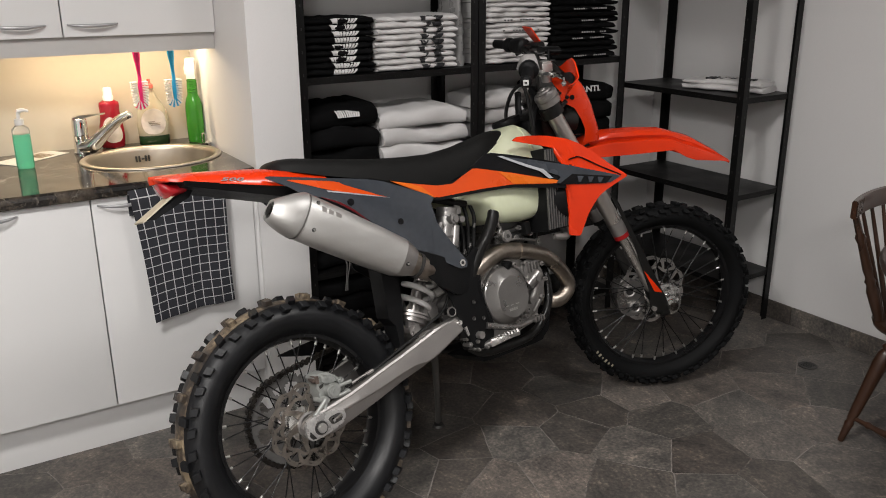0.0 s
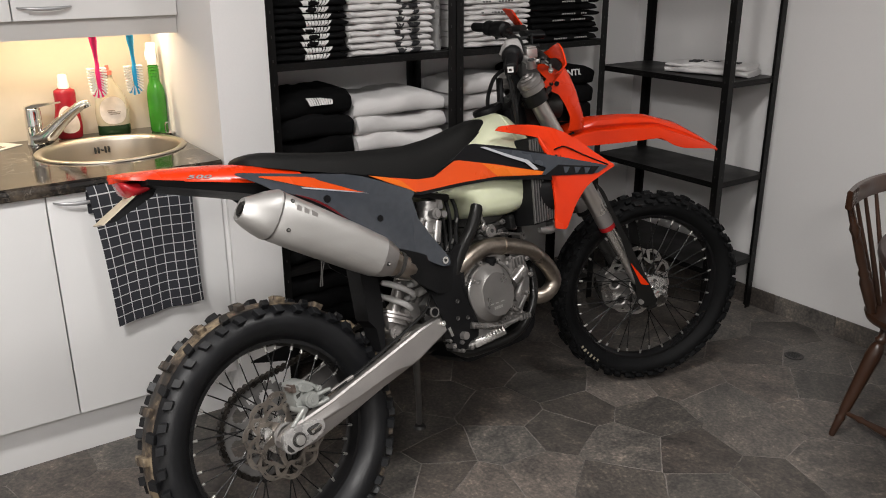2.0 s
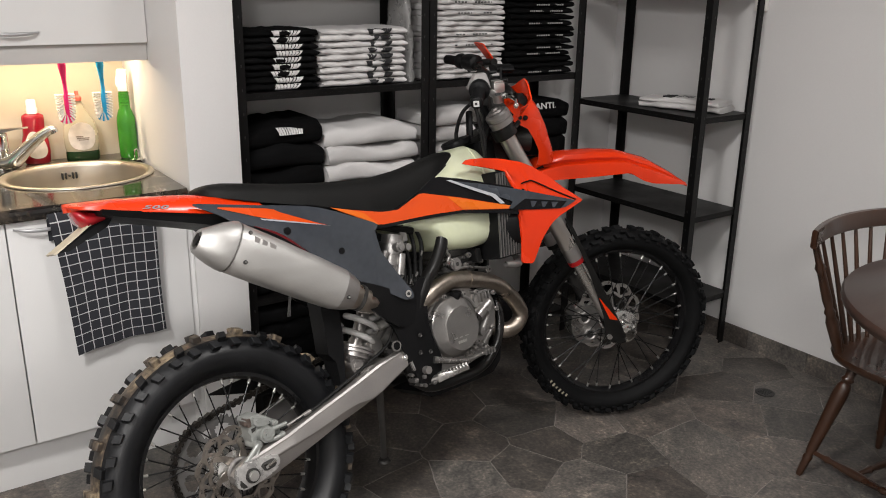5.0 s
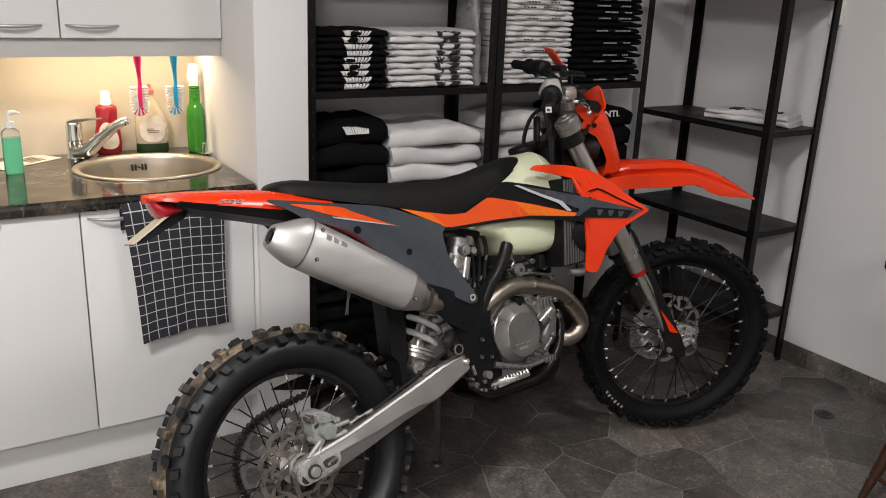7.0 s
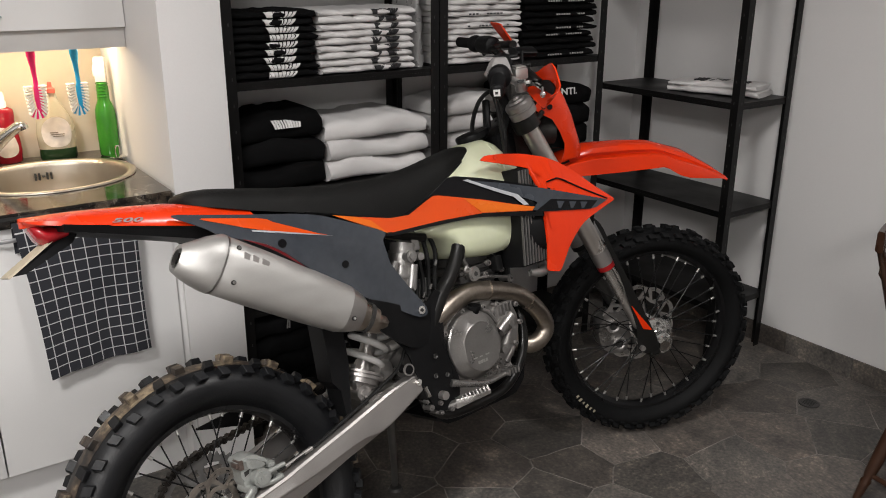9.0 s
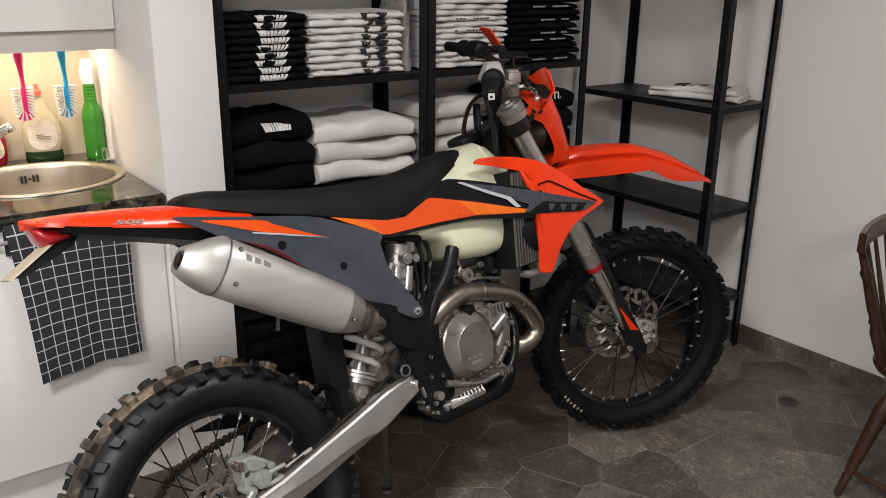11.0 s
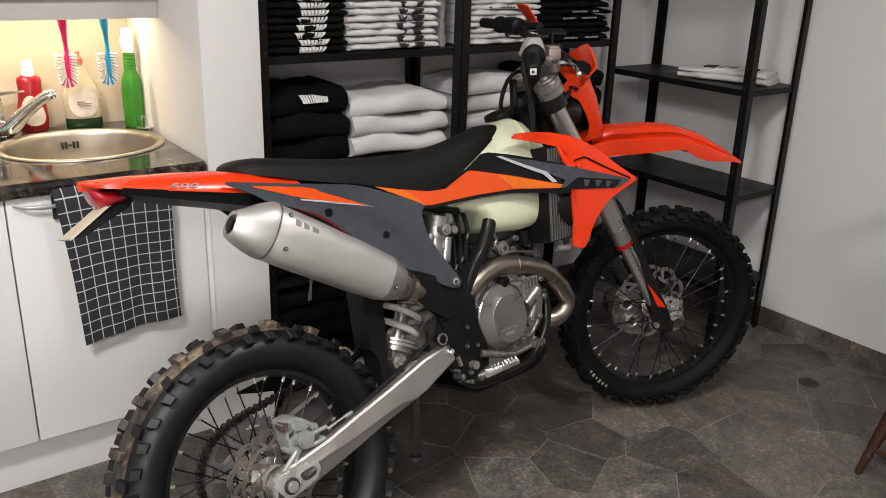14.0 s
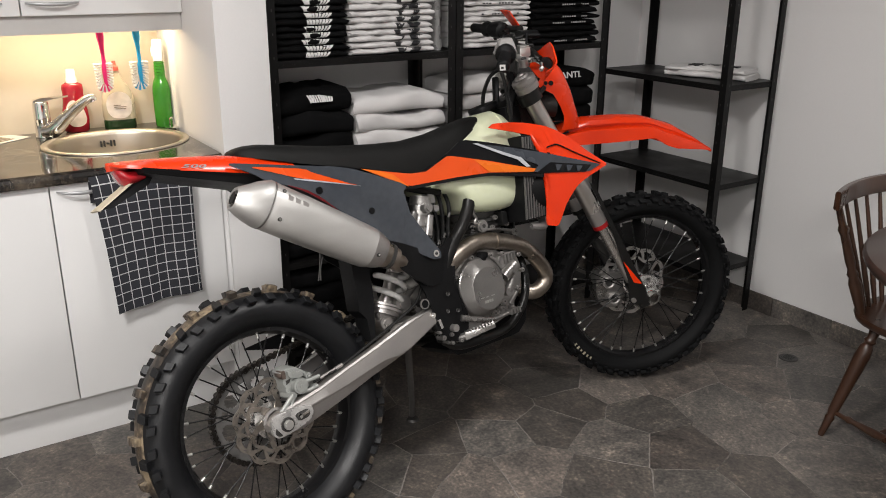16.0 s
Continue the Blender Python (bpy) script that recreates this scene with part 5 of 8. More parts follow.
# front end ------------------------------------------------------------------------
def fork_pt(h, y):
    """A point up the fork leg, h metres above the axle's height."""
    return Vector((1.450 - 0.500 * h, y, h))


FORK_TOP, FORK_LOW = 0.770, 0.262
for s in (-1, 1):
    y = 0.101 * s
    # the far leg is the near one's twin; its dark materials stand in for shade
    leg = bpart("fork_tube", rod(fork_pt(FORK_LOW + 0.045, y), fork_pt(FORK_TOP, y), 0.0262, n=26), M_FORK if s == -1 else M_CASTDARK, "silver anodised outer fork tube" if s == -1 else "outer fork tube with shade put into its colour", True)
    part("fork_cap", lathe([(0.026, 0.0), (0.038, 0.002), (0.039, 0.020), (0.036, 0.022), (0.036, 0.026), (0.039, 0.028), (0.039, 0.040), (0.034, 0.046), (0.024, 0.047), (0.022, 0.053), (0.012, 0.054), (0.010, 0.060), (0.0, 0.060)], 28,
                           Matrix.Translation(fork_pt(FORK_TOP - 0.012, y) + 0.008 * AHEAD) @ (fork_pt(1, 0) - fork_pt(0, 0)).to_track_quat("Z", "Y").to_matrix().to_4x4()), M_ALU, leg, "turned fork cap", 30)
    part("fork_wiper", rod(fork_pt(FORK_LOW + 0.020, y), fork_pt(FORK_LOW + 0.034, y), 0.0280, n=24), M_RED if s == -1 else M_FRAME, leg, "red dust seal ring" if s == -1 else "dust seal ring with shade put into its colour")
    part("fork_collar", rod(fork_pt(FORK_LOW + 0.034, y), fork_pt(FORK_LOW + 0.078, y), 0.0276, n=24), M_ALU, leg)
    part("stanchion", rod(fork_pt(0.03, y), fork_pt(FORK_LOW + 0.02, y), 0.0195, n=22), M_FORK if s == -1 else M_CASTDARK, leg, "bright inner fork tube" if s == -1 else "inner fork tube with shade put into its colour")
    lug = rod(fork_pt(-0.01, y), fork_pt(0.075, y), 0.030, 0.027, 20)
    part("axle_clamp", lathe([(0.010, 0.0), (0.024, 0.0), (0.026, 0.004), (0.034, 0.006), (0.036, 0.012), (0.036, 0.030), (0.020, 0.040)], 26, Matrix.Translation((1.483, 0.120 * s, 0.004)) @ (Y_AXIS.inverted() if s == -1 else Y_AXIS)), M_HUB, leg, "bright machined axle clamp")
    rod((1.44, y - 0.012, -0.022), (1.47, y - 0.012, -0.014), 0.014, n=12, bm=lug)
    part("axle_lug", lug, M_FRAME, leg, "black axle clamp")
    GP = [(1.255, 0.455), (1.285, 0.425), (1.316, 0.350), (1.340, 0.298), (1.412, 0.137), (1.442, 0.069), (1.458, 0.034), (1.450, 0.004), (1.425, -0.010), (1.400, -0.004), (1.395, 0.022), (1.392, 0.077), (1.368, 0.160), (1.335, 0.265), (1.290, 0.38)]
    g = panel(GP, lambda x, z: -0.134 + 3.0 * (x - (1.452 - 0.520 * z)) ** 2, 0.004, 2, 0.2, 2)
    gd = bpart("fork_guard", g if s == -1 else flip(g), M_FRAME, "black fork guard", True)
    d = panel([(1.369, 0.162), (1.439, 0.067), (1.408, 0.076), (1.394, 0.108)], lambda x, z: -0.137 + 3.0 * (x - (1.452 - 0.520 * z)) ** 2, 0.002, 2, 0.06, 1)
    part("decal", d if s == -1 else flip(d), M_ORANGE, gd, "orange arrow decal")
    for cx, cz in ((1.408, 0.010),):
        b = rod((cx, -0.139, cz), (cx, -0.12, cz), 0.0085, n=14)
        part("guard_bolt", b if s == -1 else flip(b), M_ALU, gd)
ax = rod((1.483, -0.130, 0.004), (1.483, 0.13, 0.004), 0.014, n=18)
rod((1.483, -0.132, 0.004), (1.483, -0.120, 0.004), 0.018, n=6, bm=ax)
bpart("front_axle", ax, M_CHROME, "bright front axle", True)
fc = loft([[Vector((x, y, z)) for x, z in rounded([(1.345, 0.045), (1.40, 0.06), (1.445, 0.04), (1.455, -0.03), (1.43, -0.085), (1.365, -0.08), (1.335, -0.02)], 0.25, 1)] for y in (0.04, 0.115)])
boss(1.385, 0.02, 0.03, 0.12, 0.026, 18, fc), boss(1.405, -0.045, 0.03, 0.12, 0.026, 18, fc), boss(1.36, -0.03, 0.03, 0.12, 0.010, 10, fc), boss(1.43, -0.08, 0.03, 0.12, 0.009, 10, fc)
fcal = bpart("front_caliper", fc, M_CAST, "cast front brake caliper", True, 30)
for cx, cz in ((1.385, 0.02), (1.405, -0.045)):
    ringm = Matrix.Translation((cx, 0.030, cz)) @ Y_AXIS
    part("piston_ring", lathe([(0.012, 0.0), (0.024, 0.0), (0.024, 0.004), (0.019, 0.006), (0.014, 0.003), (0.012, 0.001)], 22, ringm), M_ALU, fcal, "bright ring round a piston", 30)
    part("piston", boss(cx, cz, 0.0265, 0.034, 0.013, 16), M_CASTDARK, fcal, "dark piston face")
for h, th in ((0.742, 0.036), (0.565, 0.034)):
    cm = bmesh.new()
    c = fork_pt(h, 0)
    q = AXIS.to_track_quat("Z", "Y").to_matrix().to_4x4()
    for s in (-1, 1):
        bmesh.ops.create_cone(cm, cap_ends=True, segments=24, radius1=0.038, radius2=0.038, depth=th, matrix=Matrix.Translation(c + Vector((0, 0.101 * s, 0))) @ q)
    bmesh.ops.create_cube(cm, size=1, matrix=Matrix.Translation(c + AHEAD * -0.03) @ q @ Matrix.Diagonal((0.075, 0.20, th, 1)))
    bpart("triple_clamp", cm, M_FRAME, "black fork clamp", True, 30)
cl = bmesh.new()
for s in (-1, 1):
    box(1.055, 1.115, 0.045 * s - 0.018, 0.045 * s + 0.018, 0.745, 0.885, 0.006, cl)
bpart("bar_clamp", cl, M_CASTDARK, "dark cast bar clamps", True, 30)
BAR = [(0.931, -0.350, 0.873), (0.966, -0.26, 0.896), (1.003, -0.17, 0.911), (1.045, -0.08, 0.903), (1.07, 0.0, 0.898), (1.085, 0.08, 0.903), (1.08, 0.17, 0.918), (1.06, 0.27, 0.930), (1.03, 0.375, 0.932)]
bar = bpart("handlebar", tube(BAR, 0.012, 14), M_FRAME, "black tapered handlebar", True, 60)
for s, a, b in ((-1, BAR[0], BAR[1]), (1, BAR[8], BAR[7])):
    a, b = Vector(a), Vector(b)
    d = (b - a).normalized()
    q = Matrix.Translation(a - d * 0.004) @ d.to_track_quat("Z", "Y").to_matrix().to_4x4()
    prof = [(0.010, -0.002), (0.016, 0.0), (0.0185, 0.004)]
    for k in range(9):
        prof += [(0.0185, 0.008 + 0.009 * k), (0.0168, 0.012 + 0.009 * k)]
    prof += [(0.019, 0.088), (0.029, 0.092), (0.031, 0.102), (0.026, 0.122), (0.018, 0.128)]
    if s == 1:
        prof = [(r * 0.86, h) for r, h in prof]
    g = part("grip", lathe(prof, 20, q), M_BLACKPL, bar, "black rubber grip")
    if s == -1:
        part("grip_label", loft([[q @ Vector(p) for p in ((-0.008, -0.008, h), (0.008, -0.008, h), (0.008, 0.008, h), (-0.008, 0.008, h))] for h in (-0.002, -0.0045)]), M_WHITEDECAL, bar, "small white square mark", 0)
        part("grip_label_mark", loft([[q @ Vector(p) for p in ((-0.003, -0.003, h), (0.004, -0.003, h), (0.004, 0.003, h), (-0.003, 0.003, h))] for h in (-0.004, -0.0055)]), M_DARK, bar, smooth=0)
    hs = lathe([(0.015, 0.129), (0.024, 0.131), (0.027, 0.145), (0.028, 0.175), (0.026, 0.200), (0.018, 0.206), (0.013, 0.208)], 18, q)
    part("switch_housing", hs, M_BLACKPL, bar, "control housing inside the grip")
    e = a + d * 0.22
    if s == -1:
        rings = []
        for f, hw, hd in ((0.0, 0.026, 0.020), (0.12, 0.031, 0.024), (0.55, 0.025, 0.021), (0.92, 0.0175, 0.016), (1.0, 0.015, 0.013)):
            c = Vector((0.969, -0.238, 0.893)).lerp(Vector((0.979, -0.222, 0.938)), f)
            rings.append([c + Vector((hw * u, hd * v, 0)) for u, v in ((-1, -0.8), (-0.8, -1), (0.8, -1), (1, -0.8), (1, 0.8), (0.8, 1), (-0.8, 1), (-1, 0.8))])
        part("throttle_housing", loft(rings), M_HOUSING, bar, "grey tapered throttle housing", 35)
        mc = box(1.010, 1.043, -0.255, -0.205, 0.882, 0.909, 0.004)
        box(1.013, 1.040, -0.252, -0.208, 0.909, 0.914, 0.002, mc)
        rod((1.0, -0.232, 0.886), (1.035, -0.165, 0.894), 0.012, n=14, bm=mc)
        rod((1.000, -0.262, 0.884), (1.006, -0.286, 0.878), 0.010, n=12, bm=mc)
        part("lever_perch", mc, M_NIPPLE, bar, "bright front brake master cylinder")
        for hh, rr, mm in ((0.0, 0.0155, M_CAST), (0.002, 0.0085, M_DARK)):
            part("lever_pivot", rod((1.009, -0.300 - hh, 0.862), (1.005, -0.304 - hh, 0.884 + hh), rr, n=16), mm, bar)
        lv = tube([(1.012, -0.300, 0.874), (1.028, -0.330, 0.880), (1.036, -0.375, 0.873), (1.024, -0.415, 0.866)], [0.009, 0.0065, 0.0055, 0.0065], 8)
        bmesh.ops.create_uvsphere(lv, u_segments=12, v_segments=8, radius=0.0085, matrix=Matrix.Translation((1.022, -0.420, 0.865)))
        part("lever", lv, M_CHROME, bar, "bright brake lever")
    else:
        mc = rod(e + Vector((0.01, 0.02, 0.0)), e + Vector((0.03, -0.06, 0.005)), 0.013, n=14)
        part("lever_perch", mc, M_FRAME, bar, "lever clamp")
        lv = tube([e + Vector((0.030, 0.0, -0.004)), e + Vector((0.055, 0.045, -0.012)), e + Vector((0.040, 0.11, -0.022)), e + Vector((0.015, 0.175, -0.034)), e + Vector((0.010, 0.19, -0.038))], [0.008, 0.0065, 0.0055, 0.006, 0.008], 8)
        part("lever", lv, M_FRAME, bar, "control lever")
mt = rod((1.075, -0.11, 0.90), (1.08, -0.10, 0.935), 0.004, n=8)
loft([oval(1.07, -0.05, 0.93, 0.045, 0.012), oval(1.125, -0.05, 0.925, 0.045, 0.014)], mt)
bpart("instrument", mt, M_BLACKPL, "small black instrument", True)
# hand guards: the near one cupped in front of the grip, the far one a raised fin
GUARD_TOP = [(0.0, 0.888), (0.2, 0.897), (0.45, 0.916), (0.66, 0.928), (0.82, 0.920), (1.0, 0.890)]
GUARD_LOW = [(0.0, 0.868), (0.2, 0.846), (0.45, 0.833), (0.75, 0.825), (0.9, 0.834), (1.0, 0.858)]


def guard_shell(v0, v1, back, u0=0.0, u1=1.0):
    """A cupped shell across the bar: u runs outwards, v downwards."""
    out, rows = bmesh.new(), []
    for i in range(13):
        u = u0 + (u1 - u0) * i / 12
        hi, lo = lerp_table(GUARD_TOP, u), lerp_table(GUARD_LOW, u)
        row = []
        for k in range(9):
            v = v0 + (v1 - v0) * k / 8
            row.append(out.verts.new((1.068 - 0.028 * v + 0.012 * math.sin(math.pi * v) - 0.012 * u ** 3 - back, -0.212 - 0.222 * u, hi + (lo - hi) * v)))
        rows.append(row)
    for a, b in zip(rows, rows[1:]):
        for k in range(8):
            out.faces.new((a[k], b[k], b[k + 1], a[k + 1]))
    return thicken(out, 0.004, (1, 0, 0))


hg = bpart("hand_guard", guard_shell(0.0, 1.0, 0.0), M_ORANGE, "orange plastic hand guard", True, 40)
part("hand_guard_insert", guard_shell(0.40, 0.64, 0.007, 0.02, 0.90), M_BLACKPL, hg, "black insert across the guard", 40)
arm = tube([(1.020, -0.172, 0.908), (1.045, -0.195, 0.900), (1.058, -0.225, 0.884), (1.058, -0.300, 0.876)], [0.010, 0.012, 0.014, 0.008], 10)
part("hand_guard_mount", arm, M_FRAME, hg, "black mounting arm")
bm = bmesh.new()
grid = []
for i in range(9):
    u = i / 8
    grid.append([bm.verts.new((1.150 - 0.012 * u - 0.050 * v, 0.150 + 0.070 * u, 0.948 + (v - 0.5) * 2 * (0.040 - 0.016 * u ** 1.5) + 0.020 * u * v)) for v in (k / 6 for k in range(7))])
for a, b in zip(grid, grid[1:]):
    for j in range(6):
        bm.faces.new((a[j], a[j + 1], b[j + 1], b[j]))
thicken(bm, 0.004)
hg = bpart("hand_guard", bm, M_ORANGE, "orange plastic hand guard", True, 50)
part("hand_guard_mount", tube([(1.075, 0.15, 0.925), (1.11, 0.162, 0.928), (1.14, 0.17, 0.93)], 0.009, 8), M_FRAME, hg, "black mounting arm")

# headlight mask: a shell open to the rear
bm = bmesh.new()
grid = []
for z, w, xf, xs in ((0.618, 0.080, 1.262, 1.190), (0.640, 0.086, 1.262, 1.195), (0.665, 0.090, 1.256, 1.196), (0.70, 0.094, 1.246, 1.182), (0.74, 0.096, 1.236, 1.160), (0.760, 0.097, 1.230, 1.125), (0.776, 0.097, 1.224, 1.106), (0.790, 0.096, 1.218, 1.118), (0.812, 0.088, 1.205, 1.140), (0.83, 0.075, 1.19, 1.15)):
    row = []
    for k in range(15):
        a = math.pi * (k / 14 - 0.5)
        row.append(bm.verts.new((xs + (xf - xs) * abs(math.cos(a)) ** 0.7, w * math.copysign(abs(math.sin(a)) ** 0.6, math.sin(a)), z)))
    grid.append(row)
for a, b in zip(grid, grid[1:]):
    for j in range(14):
        bm.faces.new((a[j], a[j + 1], b[j + 1], b[j]))
thicken(bm, 0.004)
liner = bmesh.new()
grid = []
for z, w, xf, xs in ((0.622, 0.070, 1.250, 1.196), (0.665, 0.082, 1.244, 1.202), (0.70, 0.086, 1.234, 1.188), (0.74, 0.088, 1.224, 1.168), (0.776, 0.088, 1.212, 1.130), (0.80, 0.080, 1.198, 1.140), (0.82, 0.066, 1.180, 1.152)):
    row = []
    for k in range(15):
        a = math.pi * (k / 14 - 0.5)
        row.append(liner.verts.new((xs + (xf - xs) * abs(math.cos(a)) ** 0.7, w * math.copysign(abs(math.sin(a)) ** 0.6, math.sin(a)), z)))
    grid.append(row)
for a, b in zip(grid, grid[1:]):
    for j in range(14):
        liner.faces.new((a[j], a[j + 1], b[j + 1], b[j]))
thicken(liner, 0.003)
mask = bpart("headlight_mask", bm, M_ORANGE, "orange headlight mask", True, 45)
part("liner", liner, M_BLACKPL, mask, "black inside of the mask", 45)
part("headlight", loft([oval(1.185, 0, 0.70, 0.060, 0.050), oval(1.15, 0, 0.70, 0.045, 0.040), oval(1.12, 0, 0.70, 0.02, 0.02)]), M_CASTDARK, mask, "dark back of the headlight")
hb = bmesh.new()
for x, z, r in ((1.135, 0.778, 0.006), (1.152, 0.776, 0.0075)):
    rod((x, -0.101, z), (x, -0.085, z), r, n=12, bm=hb)
part("mask_hole", hb, M_GLOSSBLACK, mask)
part("mask_strap", rod(fork_pt(0.728, -0.101), fork_pt(0.750, -0.101), 0.035, n=20), M_FRAME, mask, "black rubber strap")
part("mask_bracket", tube([(1.085, -0.118, 0.738), (1.11, -0.112, 0.752), (1.13, -0.098, 0.765)], 0.008, 8), M_FRAME, mask)

# front fender: crowned top with side flanges, stepping in towards the tip
FT = [(1.06, 0.560), (1.15, 0.600), (1.216, 0.622), (1.289, 0.637), (1.405, 0.632), (1.488, 0.621), (1.594, 0.583), (1.690, 0.522), (1.745, 0.480)]
FL = [(1.06, 0.520), (1.15, 0.545), (1.226, 0.560), (1.371, 0.555), (1.516, 0.553), (1.560, 0.522), (1.600, 0.506), (1.700, 0.488), (1.745, 0.474)]
FW_ = [(1.06, 0.050), (1.2, 0.066), (1.4, 0.072), (1.52, 0.074), (1.58, 0.070), (1.69, 0.054), (1.745, 0.030)]
rings = []
for i in range(43):
    x = 1.06 + 0.685 * i / 42
    hi, lo, w = (lerp_table(q, x) for q in (FT, FL, FW_))
    lo = min(lo, hi - 0.006)
    step = hi - 0.42 * (hi - lo)
    lip = step + 0.16 * (hi - lo)
    fade = min(1.0, max(0.0, (x - 1.44) / 0.16))
    inner, outer = w * (0.52 + 0.10 * fade), w * (0.70 - 0.07 * fade)
    rings.append([Vector(p) for p in ((x, -w, lo), (x, -w * 0.99, lo + 0.4 * (step - lo)), (x, -w * 0.95, step - 0.003), (x, -w * 0.90, step), (x, -inner, step + 0.001), (x, -inner, lip), (x, -outer, lip + 0.001), (x, -outer + 0.0007, lip + 0.003), (x, -w * 0.58, hi - 0.005), (x, -w * 0.42, hi - 0.001), (x, 0, hi + 0.003), (x, w * 0.42, hi - 0.001), (x, w * 0.58, hi - 0.005),
                                      (x, outer - 0.0007, lip + 0.003), (x, outer, lip + 0.001), (x, inner, lip), (x, inner, step + 0.001), (x, w * 0.90, step), (x, w * 0.95, step - 0.003), (x, w * 0.99, lo + 0.4 * (step - lo)), (x, w, lo), (x, w - 0.004, lo), (x, w * 0.8, step - 0.009), (x, 0, hi - 0.009), (x, -w * 0.8, step - 0.009), (x, -w + 0.004, lo))])
bpart("front_fender", loft(rings), M_ORANGE, "long orange front fender", True, 38)

# cables at the steering head
for pts in (((0.985, -0.20, 0.86), (0.945, -0.14, 0.86), (0.930, -0.10, 0.83), (0.938, -0.10, 0.764), (0.945, -0.10, 0.70), (0.940, -0.09, 0.64)), ((0.975, -0.17, 0.89), (0.935, -0.12, 0.89), (0.925, -0.11, 0.83), (0.926, -0.11, 0.77), (0.935, -0.10, 0.70), (0.945, -0.09, 0.63))):
    bpart("control_cable", tube(pts, 0.0052, 8), M_HOSE, "black control cable", smooth=60)
fin = bmesh.new()
tube([(1.04, -0.02, 0.80), (1.02, -0.05, 0.76), (1.0, -0.04, 0.70), (1.0, -0.02, 0.62)], 0.014, 8, fin)
tube([(1.02, 0.03, 0.80), (1.0, 0.02, 0.74), (0.985, 0.02, 0.66)], 0.011, 8, fin)
box(0.965, 1.03, -0.05, 0.05, 0.60, 0.70, 0.01, fin)
bpart("wiring_boot", fin, M_BLACKPL, "black wiring at the steering head", smooth=40)

# ---- kitchen ----
def marble():
    """Glossy black-brown laminate with a cloudy ground and two sets of thin broken veins."""
    m, n, l, b = nodes_of("black_marble_laminate")
    co = n.new("ShaderNodeTexCoord")
    warp = n.new("ShaderNodeTexNoise")
    warp.inputs["Scale"].default_value, warp.inputs["Detail"].default_value = 6.0, 8
    l.new(co.outputs["Object"], warp.inputs["Vector"])
    cloud = n.new("ShaderNodeTexNoise")
    cloud.inputs["Scale"].default_value, cloud.inputs["Detail"].default_value, cloud.inputs["Roughness"].default_value = 14.0, 10, 0.65
    l.new(co.outputs["Object"], cloud.inputs["Vector"])
    ground = n.new("ShaderNodeValToRGB")
    ground.color_ramp.elements[0].position, ground.color_ramp.elements[0].color = 0.44, (0.010, 0.009, 0.009, 1)
    ground.color_ramp.elements[1].position, ground.color_ramp.elements[1].color = 0.78, (0.16, 0.125, 0.09, 1)
    l.new(cloud.outputs["Fac"], ground.inputs[0])
    colour = ground.outputs[0]
    for bend, scale, width, seed, tone in ((0.30, 9.0, 0.012, 0.0, (0.50, 0.45, 0.38)), (0.45, 24.0, 0.016, 3.7, (0.26, 0.23, 0.19))):
        mixv = n.new("ShaderNodeMix")
        mixv.data_type = "VECTOR"
        mixv.inputs[0].default_value = bend
        l.new(co.outputs["Object"], mixv.inputs[4]), l.new(warp.outputs["Color"], mixv.inputs[5])
        mp = n.new("ShaderNodeMapping")
        mp.inputs["Location"].default_value, mp.inputs["Scale"].default_value = (seed, seed, 0), (1.0, 1.8, 1.0)
        l.new(mixv.outputs[1], mp.inputs["Vector"])
        veins = n.new("ShaderNodeTexVoronoi")
        veins.feature = "DISTANCE_TO_EDGE"
        veins.inputs["Scale"].default_value = scale
        l.new(mp.outputs[0], veins.inputs["Vector"])
        thin = n.new("ShaderNodeMapRange")
        thin.inputs["From Min"].default_value, thin.inputs["From Max"].default_value = width, 0.0
        l.new(veins.outputs["Distance"], thin.inputs["Value"])
        gate = n.new("ShaderNodeTexNoise")
        gate.inputs["Scale"].default_value = scale * 0.5
        l.new(mp.outputs[0], gate.inputs["Vector"])
        g2 = n.new("ShaderNodeMapRange")
        g2.inputs["From Min"].default_value, g2.inputs["From Max"].default_value = 0.44, 0.58
        l.new(gate.outputs["Fac"], g2.inputs["Value"])
        mul = n.new("ShaderNodeMath")
        mul.operation = "MULTIPLY"
        l.new(thin.outputs[0], mul.inputs[0]), l.new(g2.outputs[0], mul.inputs[1])
        mix = n.new("ShaderNodeMix")
        mix.data_type = "RGBA"
        mix.inputs[7].default_value = (*tone, 1)
        l.new(mul.outputs[0], mix.inputs[0]), l.new(colour, mix.inputs[6])
        colour = mix.outputs[2]
    l.new(colour, b.inputs["Base Color"])
    b.inputs["Roughness"].default_value = 0.09
    b.inputs["Specular IOR Level"].default_value = 0.95
    return m


